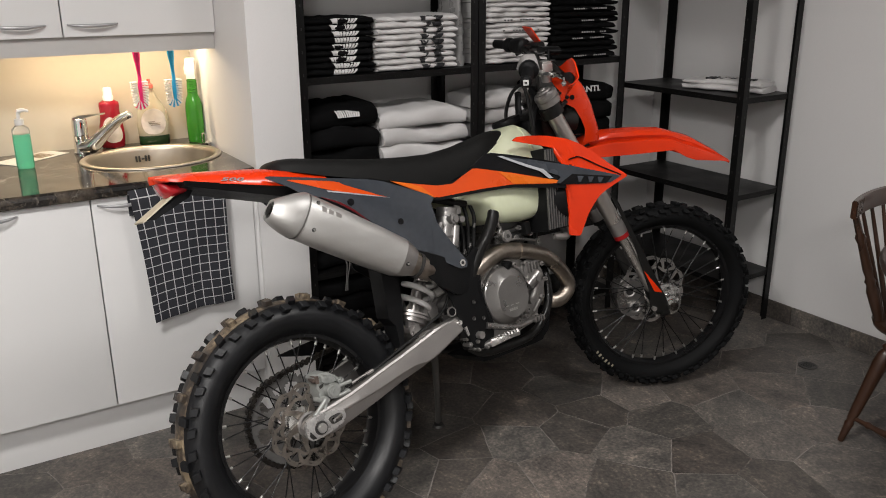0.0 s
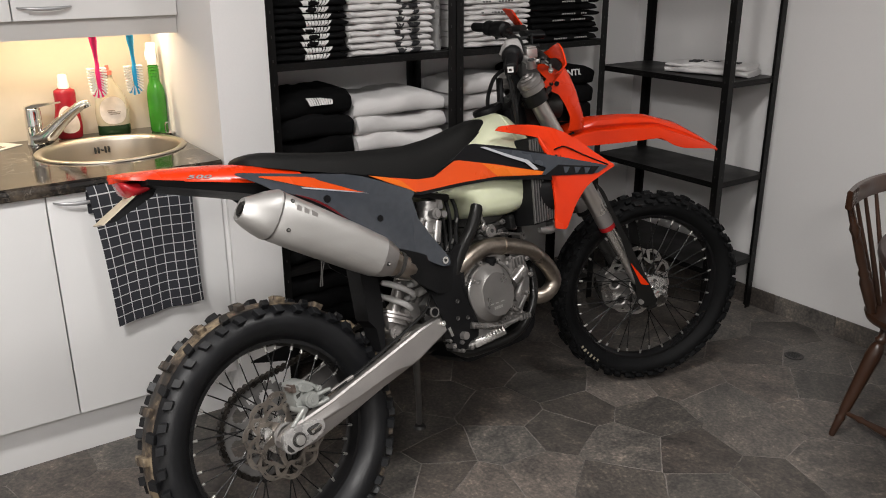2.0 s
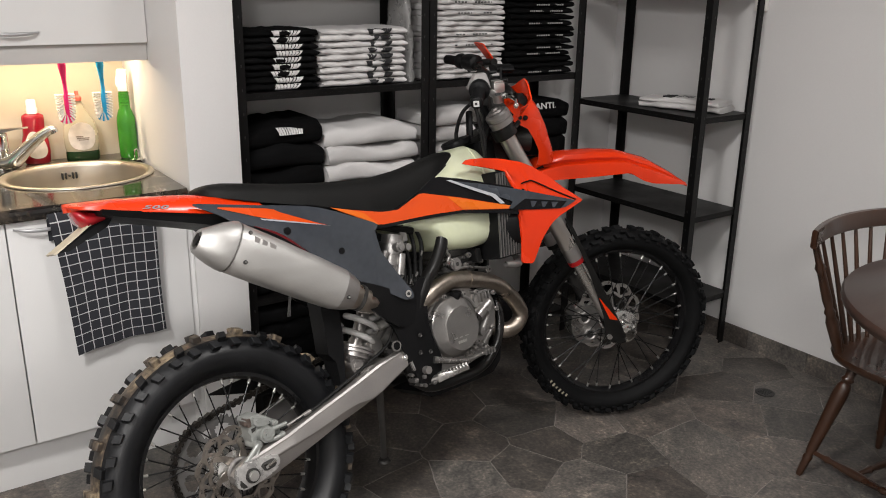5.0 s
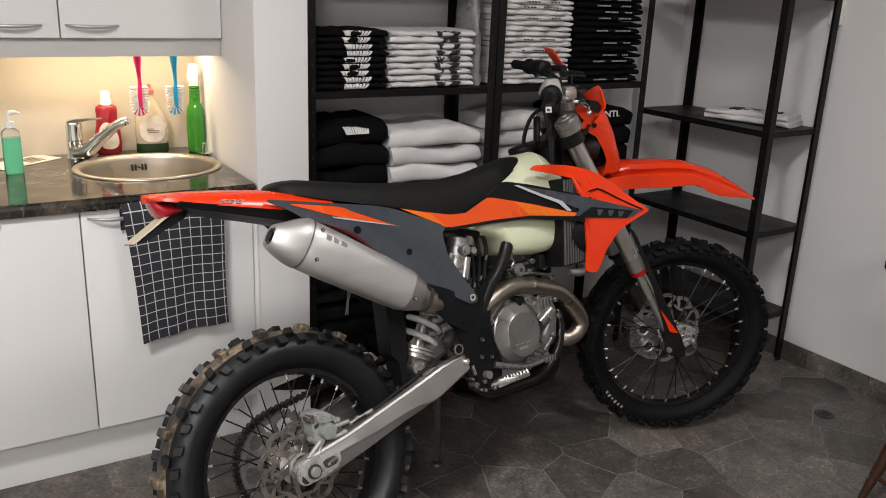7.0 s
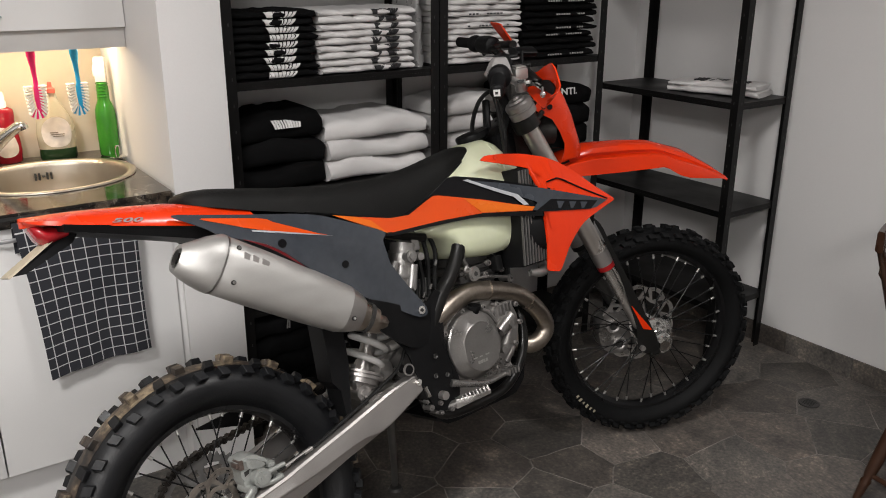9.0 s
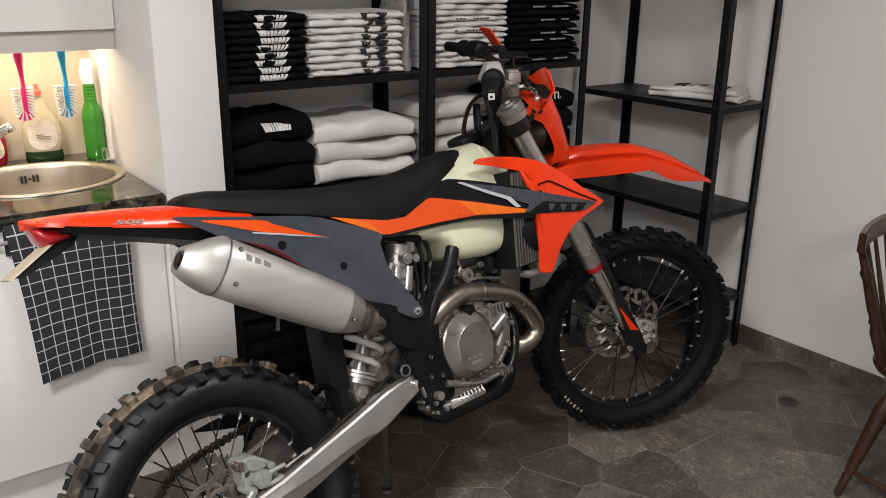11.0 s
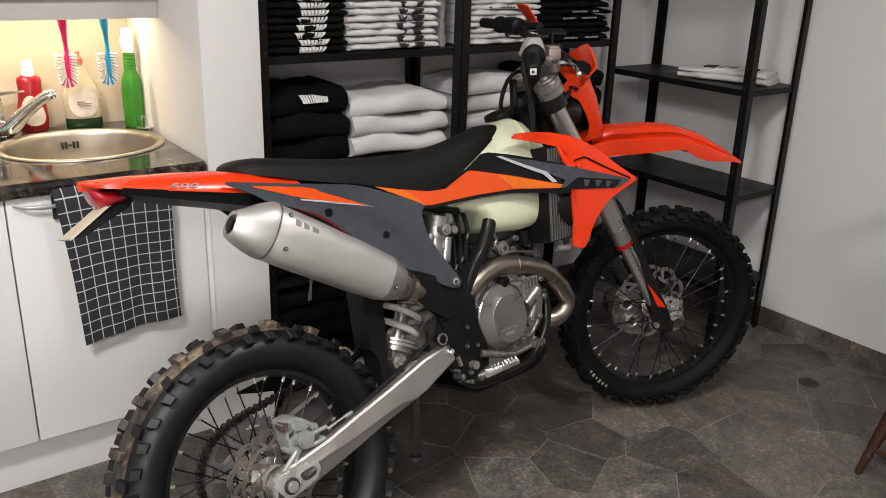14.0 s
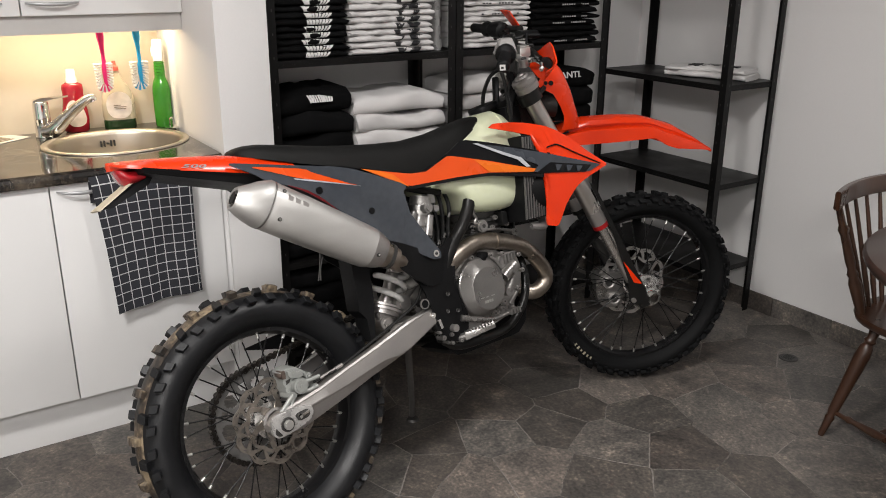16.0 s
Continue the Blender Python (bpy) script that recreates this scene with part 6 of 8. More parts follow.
def checked(name, base, line, pitch, width):
    """Woven cloth with a fine square check of its own, in the cloth's x and z."""
    m, n, l, b = nodes_of(name)
    co = n.new("ShaderNodeTexCoord")
    uv = n.new("ShaderNodeSeparateXYZ")
    l.new(co.outputs["UV"], uv.inputs[0])
    hits = []
    for k in (0, 1):
        d = n.new("ShaderNodeMath")
        d.operation, d.inputs[1].default_value = "DIVIDE", pitch
        l.new(uv.outputs[k], d.inputs[0])
        f = n.new("ShaderNodeMath")
        f.operation = "FRACT"
        l.new(d.outputs[0], f.inputs[0])
        c = n.new("ShaderNodeMath")
        c.operation, c.inputs[1].default_value = "LESS_THAN", width / pitch
        l.new(f.outputs[0], c.inputs[0])
        hits.append(c.outputs[0])
    mx = n.new("ShaderNodeMath")
    mx.operation = "MAXIMUM"
    l.new(hits[0], mx.inputs[0]), l.new(hits[1], mx.inputs[1])
    weave = n.new("ShaderNodeTexNoise")
    weave.inputs["Scale"].default_value, weave.inputs["Detail"].default_value = 500, 3
    l.new(co.outputs["UV"], weave.inputs["Vector"])
    mix = n.new("ShaderNodeMix")
    mix.data_type = "RGBA"
    mix.inputs[6].default_value, mix.inputs[7].default_value = (*base, 1), (*line, 1)
    soft = n.new("ShaderNodeMath")
    soft.operation = "MULTIPLY"
    l.new(mx.outputs[0], soft.inputs[0]), l.new(weave.outputs["Fac"], soft.inputs[1])
    s2 = n.new("ShaderNodeMath")
    s2.operation, s2.inputs[1].default_value, s2.use_clamp = "MULTIPLY", 1.7, True
    l.new(soft.outputs[0], s2.inputs[0]), l.new(s2.outputs[0], mix.inputs[0])
    l.new(mix.outputs[2], b.inputs["Base Color"])
    b.inputs["Roughness"].default_value = 0.9
    bp = n.new("ShaderNodeBump")
    bp.inputs["Strength"].default_value, bp.inputs["Distance"].default_value = 0.4, 0.001
    l.new(weave.outputs["Fac"], bp.inputs["Height"]), l.new(bp.outputs[0], b.inputs["Normal"])
    return m


M_MARBLE = marble()
M_TOWEL = checked("checked_towel", (0.020, 0.021, 0.027), (0.55, 0.55, 0.56), 0.0305, 0.0025)
M_LED = glow("led_strip", (1.0, 0.82, 0.56), 8.0)
M_SOAPGREEN = mat("clear_green_soap", (0.22, 0.84, 0.58), 0.06, trans=0.75, ior=1.36, rough_vary=0.02, vary=0.03)
M_CLEAR = mat("clear_plastic", (0.90, 0.90, 0.86), 0.10, trans=0.85, ior=1.30, rough_vary=0.02, vary=0.02)
M_REDSOAP = mat("red_liquid", (0.27, 0.008, 0.018), 0.10, vary=0.2, scale=25, coat=0.3)
M_GREENBOTTLE = mat("green_plastic", (0.055, 0.30, 0.030), 0.10, trans=0.35, vary=0.12, scale=12, coat=0.2)
M_WHITEPL = mat("white_plastic", (0.80, 0.78, 0.74), 0.35, vary=0.02)
M_LABEL = mat("bottle_label", (0.66, 0.60, 0.55), 0.4, vary=0.15, scale=40)
M_DARKGREEN = mat("dark_green_liquid", (0.012, 0.035, 0.012), 0.15)
M_MILKY = mat("milky_plastic", (0.72, 0.66, 0.52), 0.25, trans=0.45, vary=0.05)
M_PALERED = mat("pale_red_plastic", (0.62, 0.13, 0.10), 0.35)
M_PINK = mat("pink_plastic", (0.80, 0.02, 0.16), 0.3)
M_BLUE = mat("blue_plastic", (0.02, 0.34, 0.62), 0.3)
M_BRISTLE = mat("white_bristle", (0.75, 0.72, 0.66), 0.6)
M_PAPER = mat("printed_paper", (0.72, 0.70, 0.66), 0.6, vary=0.04)
M_PRINTBROWN = mat("brown_print", (0.20, 0.15, 0.10), 0.6, vary=0.3, scale=60)

DOOR_Z0, DOOR_Z1, TOP_Z = 0.165, 0.846, 0.885


def bow_handle(length):
    """A flat bowed pull with its ends drawn down to the door; x along it, -y away from the door."""
    rings = []
    for i in range(17):
        u = i / 16 * 2 - 1
        out = 0.026 * (1 - u * u) ** 0.7
        w = 0.0058 * (1 - 0.55 * u * u)
        c = Vector((u * length / 2, -out - 0.003, -0.004 * (1 - u * u)))
        rings.append([c + Vector((0, 0.0035 * math.sin(a), w * math.cos(a))) for a in (2 * math.pi * k / 12 for k in range(12))])
    return loft(rings)


def cabinet_unit(name, x0, x1, z0, z1, y0, y1, handle_x, handle_z, label):
    unit = thing(name, label, "cabinet", pose((x0 + x1) / 2, y0, z0), "kitchen cabinets")
    w, d, h = (x1 - x0) / 2, y1 - y0, z1 - z0
    body = bmesh.new()
    t = 0.016
    sides = [(-w, -w + t, 0.021, d, 0, h), (w - t, w, 0.021, d, 0, h), (-w + t, w - t, 0.021, d, 0, t), (-w + t, w - t, d - 0.006, d, t, h - t)]
    if z0 > 1:
        sides.append((-w + t, w - t, 0.021, d, h - t, h))
    for q in sides:
        box(*q, bm=body)
    part("body", body, M_CAB, unit, "white cabinet carcass", 0)
    door = part("door", box(-w + 0.0015, w - 0.0015, 0, 0.018, 0.0015, h - 0.0015, 0.0022), M_CAB, unit, "plain white laminate door", 30)
    hd = part("handle", bow_handle(0.150), M_HANDLE, door, "bowed satin grey handle", 60)
    hd.matrix_basis = Matrix.Translation((handle_x - (x0 + x1) / 2, 0, handle_z - z0))
    return unit


cabinet_unit("base_cabinet", -0.10, 0.452, DOOR_Z0, DOOR_Z1, FRONT_Y, 3.24, 0.180, 0.825, "white base cabinet with a bowed handle under the worktop")
cabinet_unit("base_cabinet", 0.453, 0.949, DOOR_Z0, DOOR_Z1, FRONT_Y, 3.24, 0.545, 0.825, "white base cabinet below the sink, towel on its handle")
cabinet_unit("wall_cabinet", -0.02, 0.487, 1.293, 2.02, 2.918, 3.252, 0.366, 1.332, "white wall cabinet with a bowed handle")
cabinet_unit("wall_cabinet", 0.488, 0.967, 1.293, 2.02, 2.918, 3.252, 0.577, 1.332, "white wall cabinet beside the partition")
whole("filler_strip", box(0.950, P0, FRONT_Y + 0.012, 3.2, 0.0, DOOR_Z1, 0.001), M_CAB, "narrow white filler strip beside the cabinet", kind="structure")
whole("toe_kick", box(-0.10, 0.950, 2.690, 2.706, 0.0, DOOR_Z0 - 0.002, 0.001), M_CAB, "white plinth board below the cabinets", kind="structure")
pelmet = thing("light_pelmet", "grey pelmet board with a warm strip light behind it", "pelmet", pose(0.47, 2.938, 1.238))
part("board", box(-0.50, 0.496, 0, 0.016, 0, 0.0552), M_CABGREY, pelmet)
part("strip_light", box(-0.50, 0.49, 0.156, 0.168, 0.044, 0.050), M_LED, pelmet, "thin glowing warm light strip")
area("strip_light_glow", pose(0.655, 3.10, 1.276), 0.58, 0.012, 2.9, (1.0, 0.79, 0.52))

# worktop with an oval opening
SINK = Vector((0.722, 2.955, TOP_Z))
SRX, SRY = 0.232, 0.208


def worktop():
    bm = bmesh.new()
    n = 64
    x0, x1, y0, y1 = -0.10, P0 - 0.012, 2.603, SPLASH_Y - 0.001
    inner, outer = [], []
    for i in range(n):
        a = 2 * math.pi * i / n
        c, s = math.cos(a), math.sin(a)
        inner.append((SINK.x + (SRX - 0.02) * c, SINK.y + (SRY - 0.02) * s))
        ks = []
        if c > 1e-6:
            ks.append((x1 - SINK.x) / c)
        if c < -1e-6:
            ks.append((x0 - SINK.x) / c)
        if s > 1e-6:
            ks.append((y1 - SINK.y) / s)
        if s < -1e-6:
            ks.append((y0 - SINK.y) / s)
        k = min(ks)
        outer.append((SINK.x + k * c, SINK.y + k * s))
    for cx, cy in ((x0, y0), (x0, y1), (x1, y0), (x1, y1)):
        i = min(range(n), key=lambda k: (outer[k][0] - cx) ** 2 + (outer[k][1] - cy) ** 2)
        outer[i] = (cx, cy)
    rows = []
    for ring, z in ((inner, TOP_Z - 0.037), (inner, TOP_Z), (outer, TOP_Z), (outer, TOP_Z - 0.037)):
        rows.append([bm.verts.new((x, y, z)) for x, y in ring])
    for a, b in zip(rows, rows[1:] + rows[:1]):
        for i in range(n):
            j = (i + 1) % n
            bm.faces.new((a[i], a[j], b[j], b[i]))
    edge = [e for e in bm.edges if all(abs(v.co.y - y0) < 1e-5 and abs(v.co.z - TOP_Z) < 1e-5 for v in e.verts)]
    bmesh.ops.bevel(bm, geom=edge, offset=0.006, segments=3, affect="EDGES")
    return bm


top = thing("worktop", "glossy black marble worktop with pale veins", "worktop", pose(0, 0, 0))
part("slab", worktop(), M_MARBLE, top, smooth=30)
part("front_edge", box(-0.0995, P0 - 0.0125, 2.6005, 2.6028, TOP_Z - 0.0365, TOP_Z - 0.0065, 0.0008), M_MARBLE, top, "veined edge strip along the front", 30)
sink = thing("sink", "oval brushed steel sink set in the worktop", "sink", pose(*SINK))
rings = []
for k, z in ((1.0, 0.001), (1.0, 0.004), (0.985, 0.0065), (0.93, 0.006), (0.90, 0.003), (0.885, -0.01), (0.875, -0.06), (0.862, -0.120), (0.80, -0.146), (0.62, -0.156), (0.2, -0.160), (0.1, -0.160)):
    rings.append([Vector((SRX * k * math.cos(2 * math.pi * i / 56), SRY * k * math.sin(2 * math.pi * i / 56), z)) for i in range(56)])
bowl = loft(rings, cap=False)
part("bowl", bowl, M_STEEL, sink, smooth=60)
part("drain", lathe([(0.001, -0.161), (0.03, -0.161), (0.034, -0.158), (0.024, -0.1585), (0.001, -0.1595)], 24), M_CHROME, sink, "chrome drain")
for k, dx in enumerate((-0.022, -0.011, 0.011, 0.022)):
    a = math.acos(0.03 + dx / SRX)
    y = SRY * 0.868 * math.sin(a)
    part("overflow_slot", box(0.006 + dx - 0.0024, 0.006 + dx + 0.0024, y - 0.010, y + 0.004, -0.047, -0.026, 0.001), M_DARK, sink)
part("overflow_slot", box(0.006 - 0.004, 0.006 + 0.004, 0.165, 0.182, -0.038, -0.034, 0.001), M_DARK, sink)

tap = thing("tap", "chrome single-lever mixer tap behind the sink", "tap", pose(0.536, 3.165, TOP_Z))
part("base", lathe([(0.0, 0.0), (0.028, 0.0), (0.029, 0.006), (0.026, 0.012), (0.0255, 0.060), (0.0265, 0.064), (0.0255, 0.068), (0.0255, 0.108), (0.024, 0.120), (0.0, 0.124)], 30), M_CHROME, tap, smooth=50)
part("spout", tube([(0.004, -0.006, 0.020), (0.03, -0.03, 0.030), (0.075, -0.06, 0.078), (0.115, -0.09, 0.118), (0.143, -0.105, 0.136), (0.150, -0.108, 0.124)], [0.028, 0.027, 0.020, 0.016, 0.0135, 0.012], 16), M_CHROME, tap, smooth=60)
part("lever", loft([[Vector((x, y, z + t)) for y, t in ((-w, 0), (w, 0), (w * 0.7, h), (-w * 0.7, h))] for x, z, w, h in ((-0.022, 0.116, 0.018, 0.010), (0.0, 0.121, 0.020, 0.012), (0.045, 0.127, 0.012, 0.007), (0.088, 0.130, 0.010, 0.005))]), M_CHROME, tap, smooth=40)


def flat_bottle(profile, depth, n=28, m=Matrix()):
    """A bottle of oval section; profile: half width and height."""
    return loft([[m @ Vector((w * math.cos(2 * math.pi * i / n), w * depth * math.sin(2 * math.pi * i / n), z)) for i in range(n)] for w, z in profile])


soap = thing("soap_dispenser", "clear pump bottle of green hand soap", "bottle", pose(0.334, 3.000, TOP_Z + 0.001, 0, 0, 8), "bottles by the sink")
part("bottle", flat_bottle([(0.0266, 0.111), (0.027, 0.116), (0.0255, 0.128), (0.013, 0.139), (0.012, 0.142)], 0.75), M_CLEAR, soap, smooth=50)
part("liquid", flat_bottle([(0.024, 0.0), (0.027, 0.004), (0.027, 0.106), (0.0265, 0.1105)], 0.75), M_SOAPGREEN, soap, "pale green liquid soap", 50)
part("pump", lathe([(0.0, 0.140), (0.014, 0.140), (0.014, 0.158), (0.006, 0.160), (0.005, 0.182), (0.0, 0.184)], 18), M_WHITEPL, soap, "white pump", 40)
part("nozzle", tube([(0.0, 0.0, 0.182), (0.014, -0.004, 0.186), (0.030, -0.008, 0.181)], [0.008, 0.006, 0.004], 10), M_WHITEPL, soap, smooth=60)
red = thing("detergent_bottle", "red washing-up liquid bottle with a white cap", "bottle", pose(0.650, 3.212, TOP_Z + 0.001, 0, 0, -8), "bottles by the sink")
part("bottle", flat_bottle([(0.035, 0.0), (0.040, 0.004), (0.0435, 0.04), (0.0415, 0.072), (0.036, 0.102), (0.0335, 0.128), (0.035, 0.150), (0.033, 0.162), (0.017, 0.171)], 0.60), M_REDSOAP, red, smooth=60)
part("cap", lathe([(0.0, 0.168), (0.0175, 0.168), (0.018, 0.184), (0.0155, 0.188), (0.0150, 0.210), (0.012, 0.214), (0.0, 0.215)], 20), M_WHITEPL, red, "white cap", 40)
part("label", panel([(-0.022, 0.024), (0.010, 0.018), (0.034, 0.030), (0.034, 0.062), (0.018, 0.100), (-0.006, 0.116), (-0.026, 0.096), (-0.034, 0.056)], lambda x, z: -0.0272 + 8.0 * x * x, 0.001, 2, 0.25, 2), M_LABEL, red, "pale oval label", 50)
milk = thing("detergent_bottle", "clear bottle with a pale label and a little dark green liquid", "bottle", pose(0.792, 3.192, TOP_Z + 0.001, 0, 0, -6), "bottles by the sink")
part("bottle", flat_bottle([(0.053, 0.0340), (0.055, 0.048), (0.056, 0.085), (0.052, 0.118), (0.040, 0.145), (0.022, 0.172), (0.015, 0.192), (0.012, 0.205)], 0.50), M_MILKY, milk, smooth=60)
part("liquid", flat_bottle([(0.050, 0.0), (0.0535, 0.003), (0.0545, 0.025), (0.0535, 0.0335)], 0.51), M_DARKGREEN, milk, "dark green liquid", 60)
part("label", panel([(-0.034, 0.046), (0.0, 0.038), (0.034, 0.046), (0.045, 0.085), (0.034, 0.122), (0.0, 0.138), (-0.034, 0.122), (-0.045, 0.085)], lambda x, z: -0.0298 + 4.6 * x * x, 0.001, 2, 0.25, 2), M_LABEL, milk, "pale round label", 50)
for k, (a, b, z) in enumerate(((-0.020, 0.004, 0.085), (-0.018, 0.022, 0.079), (-0.012, 0.020, 0.073))):
    part("label_print", box(a, b, -0.0312, -0.0295, z, z + 0.0024), M_PRINTBROWN, milk, smooth=0)
part("cap", lathe([(0.0, 0.204), (0.014, 0.204), (0.014, 0.216), (0.007, 0.222), (0.006, 0.236), (0.0, 0.237)], 18), M_PALERED, milk, "pale red cap", 40)
green = thing("spray_bottle", "green spray bottle with a white trigger head", "bottle", pose(0.936, 3.155, TOP_Z + 0.001, 0, 0, -25), "bottles by the sink")
part("bottle", flat_bottle([(0.027, 0.0), (0.030, 0.004), (0.031, 0.05), (0.0315, 0.12), (0.030, 0.142), (0.025, 0.160), (0.0185, 0.175), (0.018, 0.215), (0.016, 0.225), (0.015, 0.235)], 0.66), M_GREENBOTTLE, green, smooth=60)
for z in (0.182, 0.192, 0.202, 0.212, 0.222):
    part("neck_ring", lathe([(0.016, z), (0.0195, z + 0.002), (0.0195, z + 0.004), (0.016, z + 0.006)], 18, Matrix.Diagonal((1, 0.75, 1, 1))), M_GREENBOTTLE, green)
part("trigger_head", loft([[Vector((x * s, y, z)) for x, y in ((-w, -d), (w, -d), (w, d), (-w, d))] for s, w, d, z in ((1, 0.015, 0.012, 0.232), (1, 0.0155, 0.012, 0.258), (1, 0.0165, 0.0115, 0.285), (1, 0.015, 0.011, 0.302), (1, 0.012, 0.009, 0.306))]), M_WHITEPL, green, "white trigger head", 30)
part("trigger", tube([(-0.012, 0, 0.290), (-0.019, 0, 0.27), (-0.018, 0, 0.248)], 0.004, 8), M_WHITEPL, green)


def dish_brush(x, material, colour):
    b = thing("dish_brush", colour + " plastic dish brush hanging bristles down", "brush", pose(x, 3.075, 1.245, 0, 0, 4), "hanging dish brushes")
    part("handle", loft([[Vector((0.001 * k, 0, 0)) + Vector((w * math.cos(a), 0.55 * w * math.sin(a), z)) for a in (2 * math.pi * i / 12 for i in range(12))]
                         for k, (w, z) in enumerate(((0.009, 0.03), (0.012, 0.0), (0.0125, -0.03), (0.008, -0.06), (0.006, -0.09), (0.0065, -0.115), (0.0105, -0.125), (0.0115, -0.150), (0.0105, -0.180), (0.006, -0.192)))]), material, b, smooth=50)
    for r in range(9):
        z = -0.118 - 0.0078 * r
        droop = 0.002 + 0.016 * (r / 8) ** 1.5
        for s in (-1, 1):
            for k in range(3):
                part("bristle_tuft", rod((0.008 * s, -0.005 + 0.005 * k, z), (0.0285 * s - 0.006 * s * (r / 8) ** 2, -0.011 + 0.011 * k, z - droop), 0.0020, 0.0034, 6), M_BRISTLE, b, smooth=0)
    for k in range(8):
        a = radians(-60 + 17 * k)
        part("bristle_tuft", rod((0.008 * math.sin(a), 0, -0.184), (0.027 * math.sin(a), 0, -0.188 - 0.025 * math.cos(a)), 0.0020, 0.0034, 6), material if k % 2 else M_BRISTLE, b, smooth=0)
    return b


dish_brush(0.732, M_PINK, "pink")
dish_brush(0.848, M_BLUE, "blue")
leaflet = thing("leaflet", "white printed leaflet lying on the worktop", "paper", pose(0.375, 3.165, TOP_Z + 0.001, 0, 0, 36))
part("sheet", box(-0.12, 0.11, -0.052, 0.052, 0, 0.0012), M_PAPER, leaflet, smooth=0)
for k in range(4):
    part("print", box(0.0 + 0.001 * k, 0.062, -0.034 + 0.018 * k, -0.022 + 0.018 * k, 0.0012, 0.0018), M_PRINTBROWN, leaflet, "brown printed bar", 0)
plug = thing("sink_plug", "small steel sink plug on the worktop edge", "plug", pose(0.944, 3.092, TOP_Z + 0.001))
part("disc", lathe([(0.0, 0.0), (0.022, 0.0), (0.024, 0.006), (0.016, 0.010), (0.0, 0.011)], 20), M_CHROME, plug)
part("loop", tube([(-0.006, 0, 0.009), (-0.006, 0, 0.032), (0.0, 0, 0.040), (0.006, 0, 0.032), (0.006, 0, 0.009)], 0.0022, 6), M_CHROME, plug)


def towel():
    """A cloth folded over the handle: one sheet down the front, a shorter one behind."""
    bm = bmesh.new()
    uv = bm.loops.layers.uv.new("UVMap")
    nx, nz = 26, 48
    grid = []
    for j in range(nz + 1):
        row = []
        s = -0.07 + (0.07 + 0.415) * j / nz
        for i in range(nx + 1):
            u = i / nx
            x = -0.138 + 0.272 * u
            if s < 0:
                y, z = 0.018, s
            elif s < 0.0:
                y, z = 0, 0
            else:
                y, z = -0.012, -s
            f = min(1.0, max(0.0, (s + 0.02) / 0.04))
            y = 0.020 * (1 - f) - 0.013 * f
            z = -abs(s) + 0.012 * math.exp(-(s / 0.03) ** 2)
            drop = max(0.0, s)
            y += -0.006 * math.sin(6.5 * u + 0.8) * (drop / 0.435) - 0.004 * math.sin(15 * u + 5 * drop) * (drop / 0.435)
            x += 0.022 * drop / 0.435 * (1 - 0.6 * u) + 0.004 * math.sin(9 * drop + 2 * u)
            z += 0.026 * u * drop / 0.415 + 0.004 * math.sin(4 * u)
            x -= 0.014 * (1 - u) * (1 - drop / 0.415)
            row.append((bm.verts.new((x, y, z)), (0.272 * u + 0.5, s + 0.5)))
        grid.append(row)
    for a, b in zip(grid, grid[1:]):
        for i in range(nx):
            f = bm.faces.new((a[i][0], a[i + 1][0], b[i + 1][0], b[i][0]))
            for lp, q in zip(f.loops, (a[i], a[i + 1], b[i + 1], b[i])):
                lp[uv].uv = q[1]
    return bm


tw = whole("towel", towel(), M_TOWEL, "black towel with a white check hanging on the handle", "towel", smooth=80, m=pose(0.708, 2.590, 0.852))
sol = tw.modifiers.new("thickness", "SOLIDIFY")
sol.thickness = 0.003

# ---- shelving ----
def post(h):
    """An angle-section upright with slots in pairs, corner at the origin."""
    bm = box(0, 0.031, 0, 0.003, 0, h)
    box(0, 0.003, 0.003, 0.031, 0, h, bm=bm)
    return bm


M_SLOT = mat("slot_light", (0.04, 0.039, 0.038), 0.5)


def shelving(name, label, x0, x1, y0, y1, heights, h, faces):
    unit = thing(name, label, "shelf unit", pose(x0, y0, 0), "shelf units")
    w, d = x1 - x0, y1 - y0
    for cx, cy, sx, sy in ((0, 0, 1, 1), (w, 0, -1, 1), (0, d, 1, -1), (w, d, -1, -1)):
        p = part("upright", post(h), M_BLACKSTEEL, unit, smooth=0)
        p.matrix_basis = Matrix.Translation((cx, cy, 0)) @ Matrix.Diagonal((sx, sy, 1, 1))
        slots = bmesh.new()
        k = 0
        while 0.10 + 0.075 * k < h - 0.05:
            z = 0.10 + 0.075 * k
            box(0.017, 0.0205, -0.0006, 0.001, z, z + 0.009, bm=slots)
            box(-0.0006, 0.001, 0.017, 0.0205, z, z + 0.009, bm=slots)
            k += 1
        q = part("slots", slots, M_SLOT, p, "row of small pale slots", 0)
        q["kind"] = "stuff"
    for z in heights:
        tray = bmesh.new()
        box(0.004, w - 0.004, 0.004, d - 0.004, z - 0.012, z, bm=tray)
        box(0.003, w - 0.003, 0.0032, 0.006, z - 0.023, z - 0.012, bm=tray), box(0.003, w - 0.003, d - 0.006, d - 0.0032, z - 0.023, z - 0.012, bm=tray)
        box(0.0032, 0.006, 0.006, d - 0.006, z - 0.023, z - 0.012, bm=tray), box(w - 0.006, w - 0.0032, 0.006, d - 0.006, z - 0.023, z - 0.012, bm=tray)
        part("shelf_board", tray, M_SHELFTOP, unit, "black shelf board with a folded lip", 0)
    return unit


